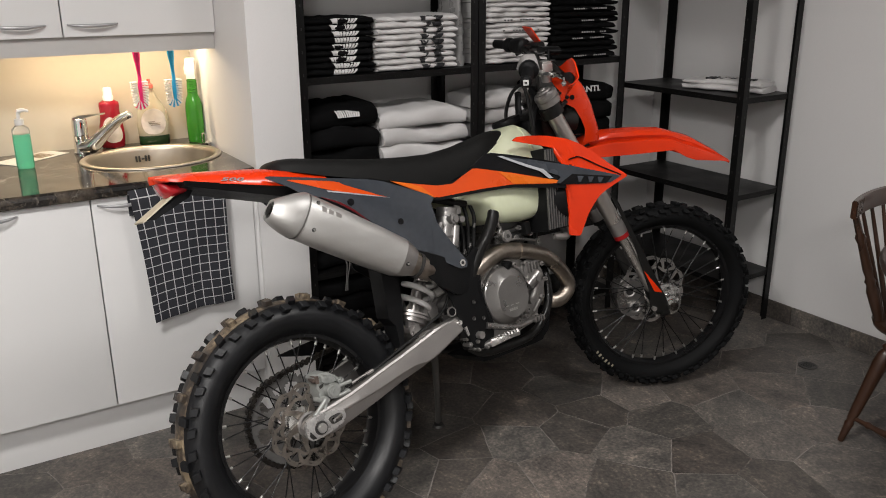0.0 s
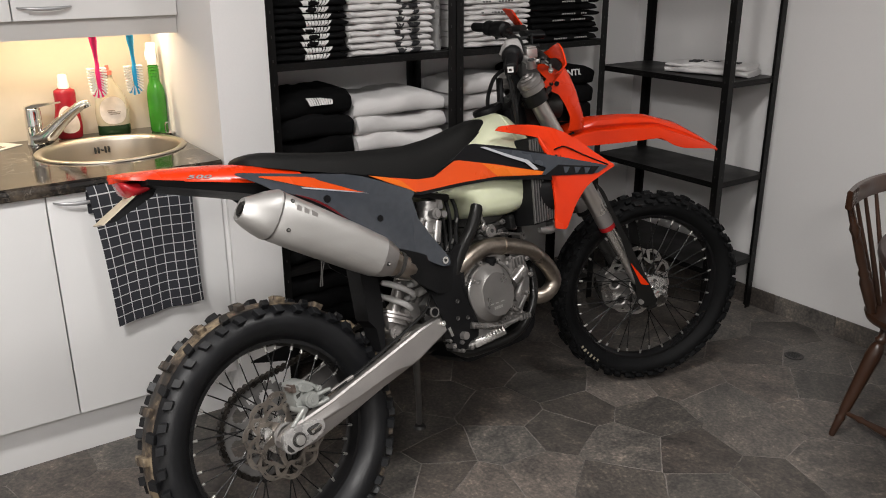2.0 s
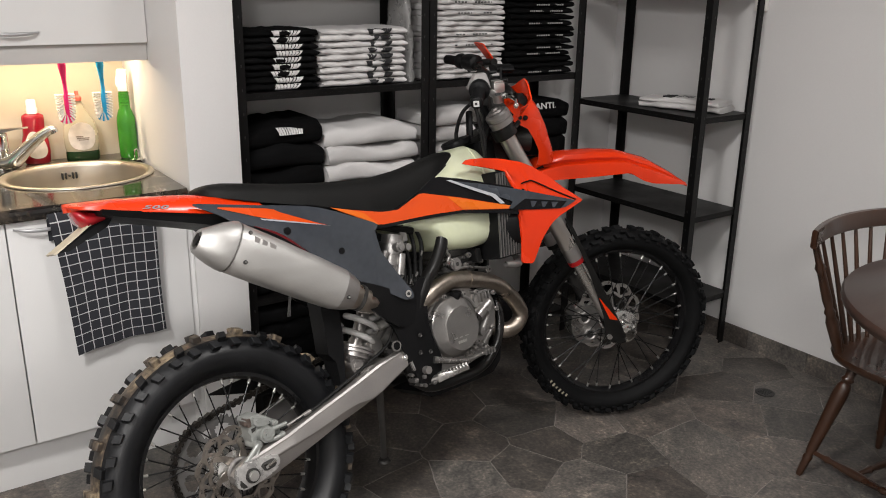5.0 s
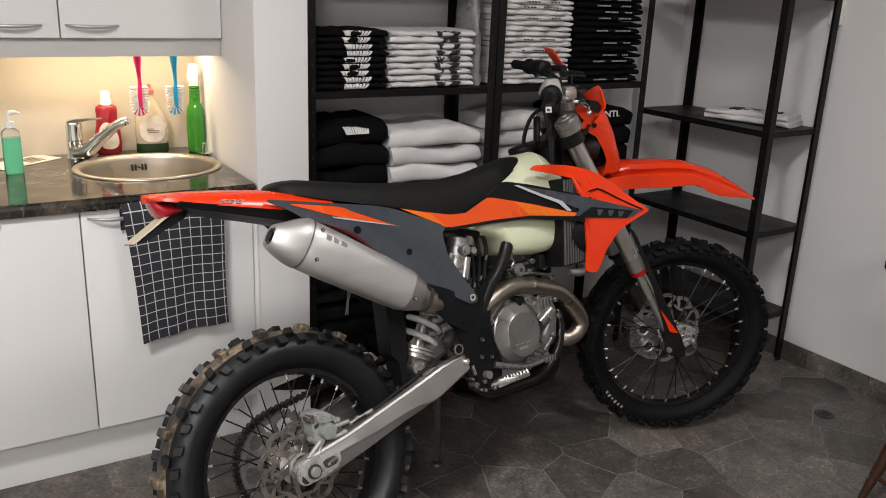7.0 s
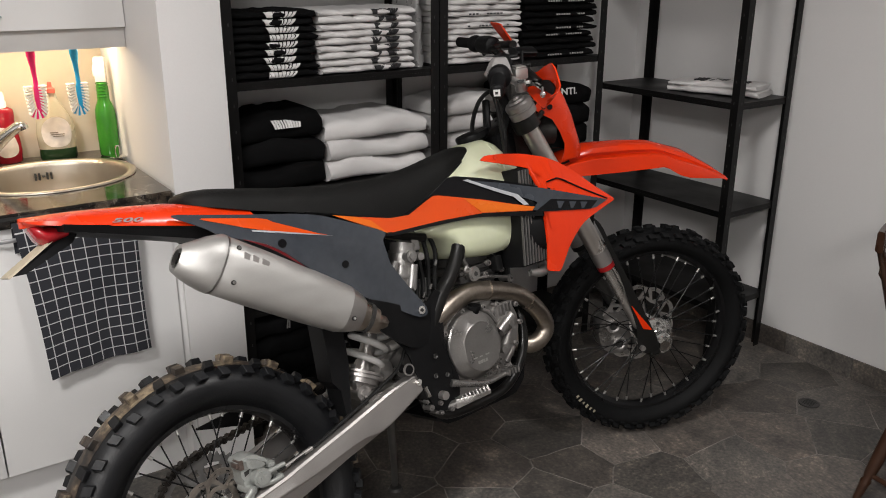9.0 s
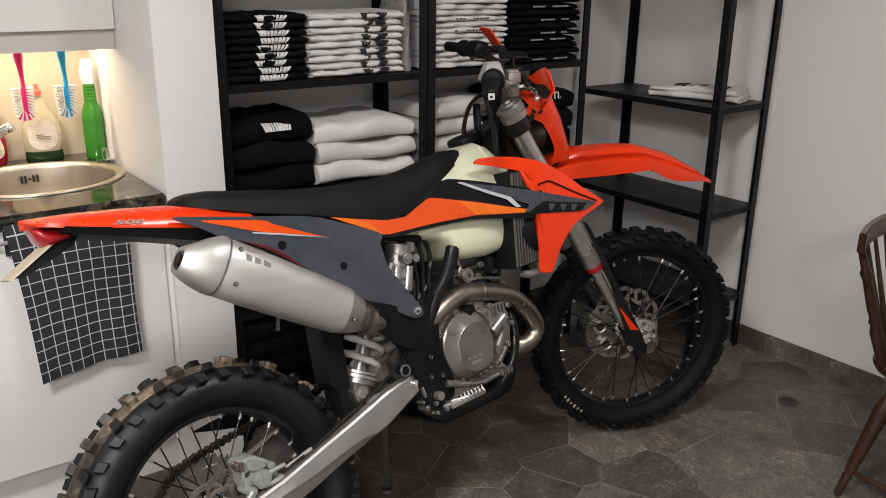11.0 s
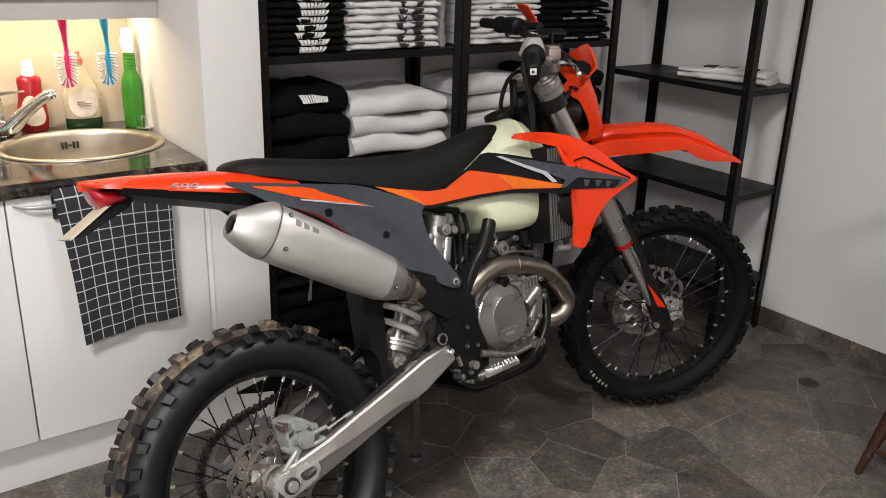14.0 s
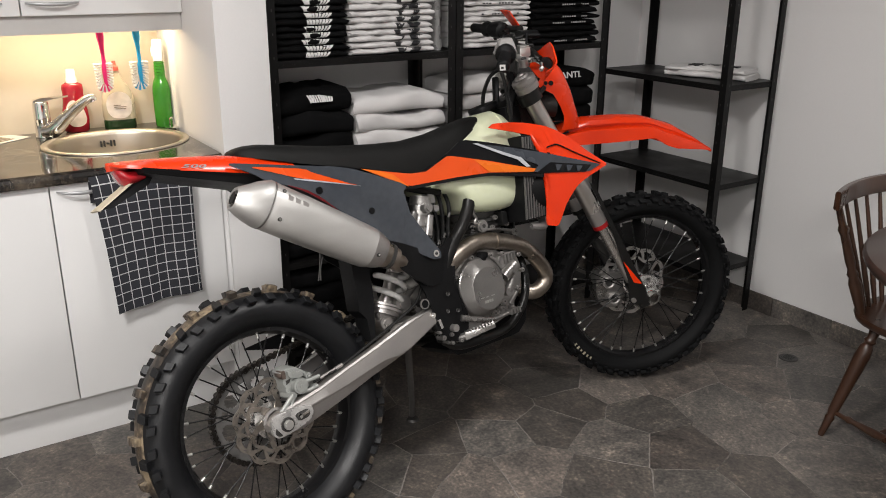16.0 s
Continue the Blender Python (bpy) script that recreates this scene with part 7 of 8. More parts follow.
SH_Y0, SH_Y1 = 2.695, 2.985
Z1, Z2, Z3 = 1.143, 0.800, 0.440
shelving("shelf_unit", "black steel shelf unit stacked with folded shirts", 1.165, 1.893, SH_Y0, SH_Y1, (0.10, Z3, Z2, Z1, 1.52, 1.90), 2.0, 0)
shelving("shelf_unit", "black steel shelf unit stacked with folded shirts", 1.897, 2.651, SH_Y0, SH_Y1, (0.10, Z3, Z2, Z1, 1.52, 1.90), 2.0, 0)
shelving("shelf_unit", "nearly empty black steel shelf unit against the wall", 2.832, 3.143, 2.212, 2.908, (0.235, 0.605, 1.004, 1.512), 2.0, 0)

# ---- folded clothes ----
M_BLACKCLOTH = mat("black_cotton", (0.0042, 0.0042, 0.0045), 0.95, vary=0.3, bump=0.4, bump_scale=500, spec=0.12, random_tone=0.2)
M_WHITECLOTH = mat("white_cotton", (0.66, 0.645, 0.64), 0.95, vary=0.05, bump=0.4, bump_scale=500, spec=0.2, random_tone=0.05)
M_DIMINK = mat("worn_white_ink", (0.38, 0.375, 0.37), 0.8, vary=0.3, scale=80)
M_INK = mat("black_ink", (0.02, 0.02, 0.022), 0.7)
M_WHITEINK = mat("white_ink", (0.70, 0.69, 0.68), 0.7)
M_FILM = mat("clear_film", (0.30, 0.295, 0.29), 0.3, trans=0.3, vary=0.1, scale=30, bump=0.6, bump_scale=40)
rnd = random.Random(7)


def fold_mesh(w, d, h, soft, seed):
    """A folded garment: round front fold, drooping top, uneven sides; origin at its front's middle, below."""
    r = random.Random(seed)
    ph = [r.uniform(0, 6.28) for _ in range(6)]
    rings = []
    nx = 22
    for i in range(nx + 1):
        u = i / nx * 2 - 1
        x = u * w / 2
        edge = max(0.0, 1 - ((abs(u) - 0.86) / 0.14) ** 2) ** 0.5 if abs(u) > 0.86 else 1.0
        hh = h * (0.88 + 0.12 * edge)
        yo = 0.004 * math.sin(3 * u + ph[0]) + 0.003 * (math.sin(9 * u + ph[1]) * (1 + soft * 8) if soft < 0.36 else math.sin(4.3 * u + ph[1]) * (1 + soft * 3.5))
        zo = soft * (0.36 * math.sin(2.1 * u + ph[2]) + 0.13 * math.sin(4.7 * u + ph[3]) + 0.06 * math.sin(11.0 * u + ph[4])) * h
        ring = []
        for k in range(20):
            a = 2 * math.pi * k / 20
            c, s = math.cos(a), math.sin(a)
            yy = d / 2 - d / 2 * math.copysign(abs(c) ** 0.28, c) * (0.99 if c > 0 else 1.0)
            zz = hh / 2 + hh / 2 * math.copysign(abs(s) ** (0.75 if c > 0 else 0.5), s)
            wob = 0.0018 * math.sin(14 * u + 3 * a + ph[4]) + 0.001 * math.sin(31 * u + ph[5])
            front = max(0.0, c)
            ring.append(Vector((x + 0.003 * math.sin(4 * a + ph[1]) * (1 - edge), yy + yo * front, zz + (zo + wob) * (1 if s > 0 else 0.25) + (h - hh) * 0.15)))
        rings.append(ring)
    return loft(rings)


def fan_print(parent, w, h, x0, x1, material, bars, seed, text=False, reach=(0.14, 0.90)):
    """A printed motif that shows on the front fold, as separate inked strokes."""
    r = random.Random(seed)
    bm = bmesh.new()
    for i in range(bars):
        u = (i + 0.5) / bars
        x = x0 + (x1 - x0) * u
        lean = 0.0 if text else (u - 0.35) * 0.034
        bw = (x1 - x0) / bars * (0.30 if text else (0.46 if i < 2 else 0.36) * r.uniform(0.75, 1.2))
        z0, z1 = (0.38, 0.62) if text else (reach[0], reach[1] + r.uniform(-0.04, 0.05))
        rows = []
        for k in range(5):
            f = z0 + (z1 - z0) * k / 4
            z = h * f
            y = -0.0032 + (0.012 if h < 0.035 else 0.03) * abs(2 * f - 1) ** 2.2 * (h / 0.03) ** 0.5
            g = 0.6 + 0.4 * f
            rows.append([Vector((x - bw * g - lean * (1 - f), y, z)), Vector((x + bw * g - lean * (1 - f), y, z))])
        pts = [q[0] for q in rows] + [q[1] for q in reversed(rows)]
        va = [bm.verts.new(p) for p in pts]
        vb = [bm.verts.new(p + Vector((0, 0.004, 0))) for p in pts]
        n = len(rows)
        for k in range(n - 1):
            bm.faces.new((va[k], va[2 * n - 1 - k], va[2 * n - 2 - k], va[k + 1]))
        for k in range(2 * n):
            j = (k + 1) % (2 * n)
            bm.faces.new((va[k], vb[k], vb[j], va[j]))
    ob = part("print", bm, material, parent, smooth=0)
    ob["kind"] = "stuff"
    return ob


def stack(name, label, category, group, x0, x1, z0, z1, count, material, soft=0.10, depth=0.24, y=2.712, prints=(), seed=0, jitter=0.006, sag=0.0):
    h = (z1 - z0) / count
    meshes = [mesh_from(name, fold_mesh(x1 - x0, depth, h * 1.04, soft, seed * 31 + k), material, 60) for k in range(min(count, 5))]
    out = []
    for i in range(count):
        ob = new(name, meshes[i % len(meshes)])
        ob.matrix_world = pose((x0 + x1) / 2 + rnd.uniform(-jitter, jitter), y + rnd.uniform(0, jitter), z0 + h * i + 0.0005, 0, 0, rnd.uniform(-1.2, 1.2))
        tagged(ob, label, category, group)
        for p0, p1, ink, bars, text in prints:
            if text and rnd.random() < 0.35:
                continue
            off = rnd.uniform(-0.008, 0.008)
            fan_print(ob, x1 - x0, h, p0 - (x0 + x1) / 2 + off, p1 - (x0 + x1) / 2 + off, ink, bars, seed * 97 + i, text)
        out.append(ob)
    return out


stack("folded_shirt", "folded black shirt with white print in a stack", "shirt", "folded shirts", 1.185, 1.462, Z1 + 0.001, 1.336, 9, M_BLACKCLOTH, 0.20, prints=((1.302, 1.410, M_WHITEINK, 8, False),), seed=1)
stack("folded_shirt", "folded white shirt with black print in a stack", "shirt", "folded shirts", 1.475, 1.806, Z1 + 0.001, 1.336, 9, M_WHITECLOTH, 0.22, prints=((1.655, 1.700, M_INK, 3, False), (1.702, 1.762, M_INK, 6, False)), seed=2)
stack("folded_shirt", "folded white shirt with a line of black print", "shirt", "folded shirts", 1.935, 2.258, Z1 + 0.001, 1.470, 17, M_WHITECLOTH, 0.34, prints=((2.02, 2.20, M_INK, 12, True),), seed=3, jitter=0.013)
stack("folded_shirt", "folded black shirt with a line of white print", "shirt", "folded shirts", 2.275, 2.610, Z1 + 0.001, 1.470, 14, M_BLACKCLOTH, 0.30, prints=((2.37, 2.55, M_DIMINK, 15, True),), seed=4, jitter=0.008)
stack("folded_hoodie", "thick folded black hooded sweater", "sweater", "folded sweaters", 1.185, 1.475, Z2 + 0.001, 1.030, 3, M_BLACKCLOTH, 0.42, 0.26, prints=(), seed=5)
stack("folded_hoodie", "thick folded white hooded sweater", "sweater", "folded sweaters", 1.487, 1.860, Z2 + 0.001, 0.995, 3, M_WHITECLOTH, 0.45, 0.26, seed=6)
stack("folded_hoodie", "thick folded white hooded sweater", "sweater", "folded sweaters", 1.935, 2.262, Z2 + 0.001, 1.025, 4, M_WHITECLOTH, 0.38, 0.26, seed=7)
crest = bpy.data.objects["folded_hoodie.002"]
stack_h = (1.030 - Z2) / 3
fan_print(crest, 0.29, stack_h, -0.022, 0.078, M_WHITEINK, 10, 3, reach=(0.58, 0.96)).location.y = -0.013
hood = stack("folded_hoodie", "thick folded black hooded sweater with white lettering", "sweater", "folded sweaters", 2.290, 2.612, Z2 + 0.001, 1.040, 3, M_BLACKCLOTH, 0.26, 0.26, seed=8)
word = lettering("ANTI.", 0.034)
word.transform(Matrix.Translation((0.024, -0.0055, 0.056)) @ Matrix.Diagonal((1.32, 1, 1, 1)))
for v in word.verts:
    v.co.y += 0.25 * max(0.0, v.co.z - 0.040) ** 1.2
part("lettering", word, M_WHITEINK, hood[-1], "white printed word", 0)
low = stack("folded_hoodie", "thick folded black hooded sweater", "sweater", "folded sweaters", 1.190, 1.520, Z3 + 0.001, 0.750, 4, M_BLACKCLOTH, 0.25, 0.26, seed=9)
M_CORD = mat("grey_cord", (0.16, 0.155, 0.15), 0.7)
foot = low[0].matrix_world.translation
for dx in (0.0, 0.012):
    part("drawstring", tube([Vector((1.312 + dx, 2.704, 0.476)) - foot, Vector((1.311 + dx, 2.688, 0.462)) - foot, Vector((1.307 + dx * 0.4, 2.687, 0.41)) - foot, Vector((1.301 + dx * 0.7, 2.687, 0.362)) - foot], [0.0022, 0.0022, 0.0022, 0.003], 6), M_CORD, low[0], "hanging grey drawstring", 60)
stack("folded_hoodie", "thick folded black hooded sweater", "sweater", "folded sweaters", 1.545, 1.865, Z3 + 0.001, 0.750, 4, M_BLACKCLOTH, 0.25, 0.26, seed=10)
stack("folded_hoodie", "thick folded black hooded sweater", "sweater", "folded sweaters", 1.190, 1.520, 0.101, 0.395, 4, M_BLACKCLOTH, 0.25, 0.26, seed=11)
rings = []
for i in range(13):
    z = Z1 + 0.001 + 0.30 * i / 12
    k = 1 - 0.35 * (i / 12) ** 2
    rings.append([Vector((1.852 + 0.030 * k * math.cos(a) + 0.004 * math.sin(3 * a + 5 * i), 2.83 + 0.09 * k * math.sin(a) + 0.006 * math.sin(4 * a + 3 * i), z)) for a in (2 * math.pi * j / 20 for j in range(20))])
whole("plastic_bag", loft(rings), M_FILM, "crumpled grey plastic bag of clothes on the shelf", "bag", smooth=60)


def lone_shirt():
    s = thing("folded_shirt", "single folded white shirt with black lettering", "shirt", pose(2.935, 2.412, 1.0048, 0, 0, -73), "folded shirts")
    part("cloth", fold_mesh(0.35, 0.155, 0.025, 0.30, 77), M_WHITECLOTH, s, smooth=60)
    top = part("cloth", fold_mesh(0.335, 0.150, 0.021, 0.55, 79), M_WHITECLOTH, s, smooth=60)
    top.matrix_basis = Matrix.Translation((-0.004, 0.004, 0.023))
    for row, (a, b, n) in enumerate(((-0.085, 0.115, 15), (-0.085, 0.0, 7))):
        for i in range(n):
            if i in (4, 9):
                continue
            x = a + (b - a) * (i + 0.5) / n
            hh = 0.020 + 0.007 * ((i * 7) % 3)
            y = 0.066 - 0.036 * row
            part("lettering", box(x - 0.0052, x + 0.0042, y, y + hh, 0.040, 0.0495), M_INK, s, smooth=0)
    return s


lone_shirt()

sensor = thing("wall_box", "small white plastic box on the wall", "wall box", pose(WALL_X - 0.0005, 2.236, 1.40))
part("housing", box(-0.022, 0, -0.020, 0.030, 0, 0.11, 0.004), M_WHITEPL, sensor)

# ---- chair and table ----
M_WOOD = mat("dark_stained_wood", (0.044, 0.019, 0.010), 0.32, vary=0.35, scale=7, bump=0.10, bump_scale=90, stretch=(1, 1, 0.15), coat=0.35)
M_TABLE = mat("dark_table_wood", (0.036, 0.021, 0.016), 0.40, vary=0.3, scale=6, bump=0.06, bump_scale=120, stretch=(0.2, 1, 1), coat=0.12)


def turned(p, q, profile, n=14):
    """A turned wooden stick from p to q; profile: (part of the length, radius)."""
    p, q = Vector(p), Vector(q)
    d = q - p
    m = Matrix.Translation(p) @ d.to_track_quat("Z", "Y").to_matrix().to_4x4()
    return lathe([(r, f * d.length) for f, r in profile], n, m)


LEG = ((0, 0.009), (0.02, 0.011), (0.14, 0.0135), (0.17, 0.016), (0.19, 0.0115), (0.22, 0.016), (0.27, 0.017), (0.55, 0.0215), (0.72, 0.024), (0.80, 0.021), (0.83, 0.0145), (0.855, 0.020), (0.88, 0.014), (0.94, 0.017), (1.0, 0.016))
STRETCH = ((0, 0.007), (0.16, 0.009), (0.2, 0.013), (0.235, 0.009), (0.5, 0.0145), (0.765, 0.009), (0.80, 0.013), (0.84, 0.009), (1, 0.007))
SPINDLE = ((0, 0.0065), (0.2, 0.0085), (0.5, 0.0075), (1, 0.0055))
POSTB = ((0, 0.012), (0.12, 0.016), (0.30, 0.019), (0.36, 0.0135), (0.39, 0.0175), (0.43, 0.012), (0.50, 0.015), (0.75, 0.0125), (0.80, 0.0165), (0.84, 0.011), (1.0, 0.010))
chair = thing("wooden_chair", "dark-stained spindle-back wooden chair pushed in to the table", "chair", pose(2.655, 1.210, 0, 0, 0, -6))
ring = []
seat_pts = []
for i in range(40):
    a = 2 * math.pi * i / 40
    c, s = math.cos(a), math.sin(a)
    seat_pts.append((0.198 * math.copysign(abs(c) ** 0.75, c), 0.215 * math.copysign(abs(s) ** 0.8, s)))
SEAT_Z = 0.430
rows = []
for k, z in ((0.86, SEAT_Z - 0.034), (0.97, SEAT_Z - 0.024), (1.0, SEAT_Z - 0.008), (0.985, SEAT_Z), (0.90, SEAT_Z + 0.001), (0.6, SEAT_Z - 0.007), (0.2, SEAT_Z - 0.009)):
    rows.append([Vector((x * k, y * k, z)) for x, y in seat_pts])
part("seat", loft(rows), M_WOOD, chair, "saddled dark wooden seat", 50)
FEET = ((-0.205, 0.170, 0), (0.175, 0.155, 0), (-0.205, -0.170, 0), (0.175, -0.170, 0))
TOPS = ((-0.108, 0.105, SEAT_Z - 0.03), (0.108, 0.105, SEAT_Z - 0.03), (-0.108, -0.115, SEAT_Z - 0.03), (0.108, -0.115, SEAT_Z - 0.03))
for f, t in zip(FEET, TOPS):
    part("leg", turned(f, t, LEG), M_WOOD, chair, smooth=50)


def along(i, f):
    return Vector(FEET[i]).lerp(Vector(TOPS[i]), f)


part("stretcher", turned(along(0, 0.22), along(2, 0.22), STRETCH), M_WOOD, chair, smooth=50)
part("stretcher", turned(along(1, 0.22), along(3, 0.22), STRETCH), M_WOOD, chair, smooth=50)
part("stretcher", turned(along(0, 0.22).lerp(along(2, 0.22), 0.5), along(1, 0.22).lerp(along(3, 0.22), 0.5), STRETCH), M_WOOD, chair, smooth=50)
RAIL_Z = 0.804


def rail_pt(u):
    """u from -1 to 1 along the curved back rail."""
    return Vector((0.306 * u, 0.255 - 0.085 * u * u, RAIL_Z))


rows = []
for i in range(25):
    u = i / 24 * 2 - 1
    p = rail_pt(u)
    w = 0.011
    hh = 0.030
    rows.append([p + Vector((0, sy * w, -hh + z)) for sy, z in ((-1, 0.004), (-1, 0.050), (-0.6, 0.056), (0.6, 0.056), (1, 0.050), (1, 0.004), (0.6, 0), (-0.6, 0))])
part("back_rail", loft(rows), M_WOOD, chair, "curved top rail", 40)
for i in range(9):
    u = -0.9 + 1.8 * i / 8
    base = Vector((0.168 * u, 0.180 - 0.050 * u * u, SEAT_Z - 0.004))
    top = rail_pt(u) + Vector((0, 0, -0.026))
    part("back_post" if i in (0, 8) else "spindle", turned(base, top, POSTB if i in (0, 8) else SPINDLE, 12), M_WOOD, chair, smooth=50)

table = thing("round_table", "round dark brown wooden table with a worn edge", "table", pose(2.505, 0.785, 0))
part("tabletop", lathe([(0.0, 0.706), (0.50, 0.706), (0.522, 0.710), (0.528, 0.720), (0.528, 0.730), (0.522, 0.739), (0.510, 0.742), (0.25, 0.7422), (0.0, 0.7422)], 72), M_TABLE, table, "round dark wooden top", 40)
M_CHIP = mat("bare_wood_chip", (0.30, 0.24, 0.17), 0.6, vary=0.3, scale=80)
for k, (deg, wide) in enumerate(((196, 0.010), (203, 0.005), (214, 0.012), (221, 0.006), (229, 0.015), (240, 0.007), (188, 0.004))):
    a = radians(deg)
    chip = box(-0.0022, 0.0014, -wide / 2, wide / 2, -0.0022, 0.0016, 0.0007)
    chip.transform(Matrix.Translation((0.5235 * math.cos(a), 0.5235 * math.sin(a), 0.7375)) @ Matrix.Rotation(a, 4, "Z"))
    part("worn_chip", chip, M_CHIP, table, "pale chip in the worn edge", 30)
part("pedestal", lathe([(0.0, 0.06), (0.06, 0.06), (0.07, 0.10), (0.045, 0.16), (0.04, 0.34), (0.06, 0.40), (0.04, 0.46), (0.05, 0.60), (0.12, 0.69), (0.12, 0.705), (0.0, 0.705)], 28), M_TABLE, table)
for k in range(4):
    a = radians(45 + 90 * k)
    part("foot", tube([(0.04 * math.cos(a), 0.04 * math.sin(a), 0.12), (0.18 * math.cos(a), 0.18 * math.sin(a), 0.07), (0.30 * math.cos(a), 0.30 * math.sin(a), 0.022)], [0.03, 0.026, 0.021], 12), M_TABLE, table, smooth=60)

# ---- floor ----
def stone(name, low, high):
    """Printed stone: brown-grey mottle with drawn-out streaks, one tone for each tile."""
    m, n, l, b = nodes_of(name)
    co = n.new("ShaderNodeTexCoord")
    info = n.new("ShaderNodeObjectInfo")
    geo = n.new("ShaderNodeNewGeometry")
    rot = n.new("ShaderNodeVectorRotate")
    ang = n.new("ShaderNodeMath")
    ang.operation, ang.inputs[1].default_value = "MULTIPLY", 6.283
    l.new(info.outputs["Random"], ang.inputs[0])
    rot.inputs["Axis"].default_value = (0, 0, 1)
    l.new(geo.outputs["Position"], rot.inputs["Vector"])
    l.new(ang.outputs[0], rot.inputs["Angle"])
    shift = n.new("ShaderNodeVectorMath")
    shift.operation = "ADD"
    cmb = n.new("ShaderNodeCombineXYZ")
    l.new(ang.outputs[0], cmb.inputs[2])
    l.new(rot.outputs[0], shift.inputs[0]), l.new(cmb.outputs[0], shift.inputs[1])
    mp = n.new("ShaderNodeMapping")
    mp.inputs["Scale"].default_value = (1.0, 1.6, 1.0)
    l.new(shift.outputs[0], mp.inputs["Vector"])
    streak = n.new("ShaderNodeTexNoise")
    streak.inputs["Scale"].default_value, streak.inputs["Detail"].default_value, streak.inputs["Roughness"].default_value = 8.0, 12, 0.80
    l.new(mp.outputs[0], streak.inputs["Vector"])
    speck = n.new("ShaderNodeTexNoise")
    speck.inputs["Scale"].default_value, speck.inputs["Detail"].default_value = 100.0, 6
    l.new(shift.outputs[0], speck.inputs["Vector"])
    blend = n.new("ShaderNodeMath")
    blend.operation, blend.inputs[1].default_value = "MULTIPLY_ADD", 0.50
    l.new(speck.outputs["Fac"], blend.inputs[0]), l.new(streak.outputs["Fac"], blend.inputs[2])
    ramp = n.new("ShaderNodeValToRGB")
    e = ramp.color_ramp.elements
    e[0].position, e[0].color = 0.52, (0.030, 0.029, 0.028, 1)
    e[1].position, e[1].color = 0.98, (0.30, 0.255, 0.21, 1)
    k = e.new(0.72)
    k.color = (0.084, 0.077, 0.071, 1)
    k = e.new(0.84)
    k.color = (0.134, 0.119, 0.105, 1)
    l.new(blend.outputs[0], ramp.inputs[0])
    tone = n.new("ShaderNodeMapRange")
    tone.inputs["To Min"].default_value, tone.inputs["To Max"].default_value = low, high
    l.new(info.outputs["Random"], tone.inputs["Value"])
    sc = n.new("ShaderNodeVectorMath")
    sc.operation = "SCALE"
    l.new(ramp.outputs[0], sc.inputs[0]), l.new(tone.outputs[0], sc.inputs["Scale"])
    tint = n.new("ShaderNodeValToRGB")
    tint.color_ramp.elements[0].color, tint.color_ramp.elements[1].color = (0.98, 1.0, 1.0, 1), (1.05, 0.985, 0.95, 1)
    spread = n.new("ShaderNodeMath")
    spread.operation, spread.inputs[1].default_value = "PINGPONG", 0.23
    stretch = n.new("ShaderNodeMath")
    stretch.operation, stretch.inputs[1].default_value = "DIVIDE", 0.23
    l.new(info.outputs["Random"], spread.inputs[0]), l.new(spread.outputs[0], stretch.inputs[0]), l.new(stretch.outputs[0], tint.inputs[0])
    hue = n.new("ShaderNodeVectorMath")
    hue.operation = "MULTIPLY"
    l.new(sc.outputs[0], hue.inputs[0]), l.new(tint.outputs[0], hue.inputs[1]), l.new(hue.outputs[0], b.inputs["Base Color"])
    rr = n.new("ShaderNodeMapRange")
    rr.inputs["To Min"].default_value, rr.inputs["To Max"].default_value = 0.36, 0.62
    l.new(streak.outputs["Fac"], rr.inputs["Value"]), l.new(rr.outputs[0], b.inputs["Roughness"])
    bp = n.new("ShaderNodeBump")
    bp.inputs["Strength"].default_value, bp.inputs["Distance"].default_value = 0.25, 0.0015
    l.new(blend.outputs[0], bp.inputs["Height"]), l.new(bp.outputs[0], b.inputs["Normal"])
    return m


M_STONE = stone("stone_tile", 0.75, 1.25)
M_STONE_DARK = stone("slate_tile", 0.72, 0.86)
M_STONE_PALE = stone("pale_stone_tile", 1.20, 1.45)
M_GROUT = mat("pale_joint", (0.18, 0.164, 0.15), 0.7, vary=0.85, scale=4)
floor = whole("floor", box(XW, WALL_X, YS, SPLASH_Y, -0.10, -0.0010), M_GROUT, "dark grey stone-pattern floor with irregular pieces and pale joints", kind="structure")


# centres of the pieces that lie open round the motorcycle, and their tone
PAVING = [(1.80, 2.44, -1), (1.54, 2.36, -1), (1.69, 2.12, 0), (1.37, 2.06, -1), (1.58, 1.97, 0), (1.76, 1.93, 0), (1.93, 2.00, -1), (2.12, 2.00, 1), (2.09, 1.82, -1), (1.87, 1.74, 1), (2.03, 1.57, -1), (2.34, 1.91, 0), (2.34, 1.74, 0),
          (2.26, 1.54, 1), (2.10, 1.36, -1), (1.56, 1.76, 1), (1.69, 1.60, -1), (1.30, 1.93, 0), (1.37, 1.81, 1), (1.20, 2.02, 0), (2.62, 1.72, 0), (2.56, 1.49, 0), (2.31, 1.29, 1), (2.72, 1.61, -1), (1.95, 2.16, 0), (1.35, 2.19, -1)]


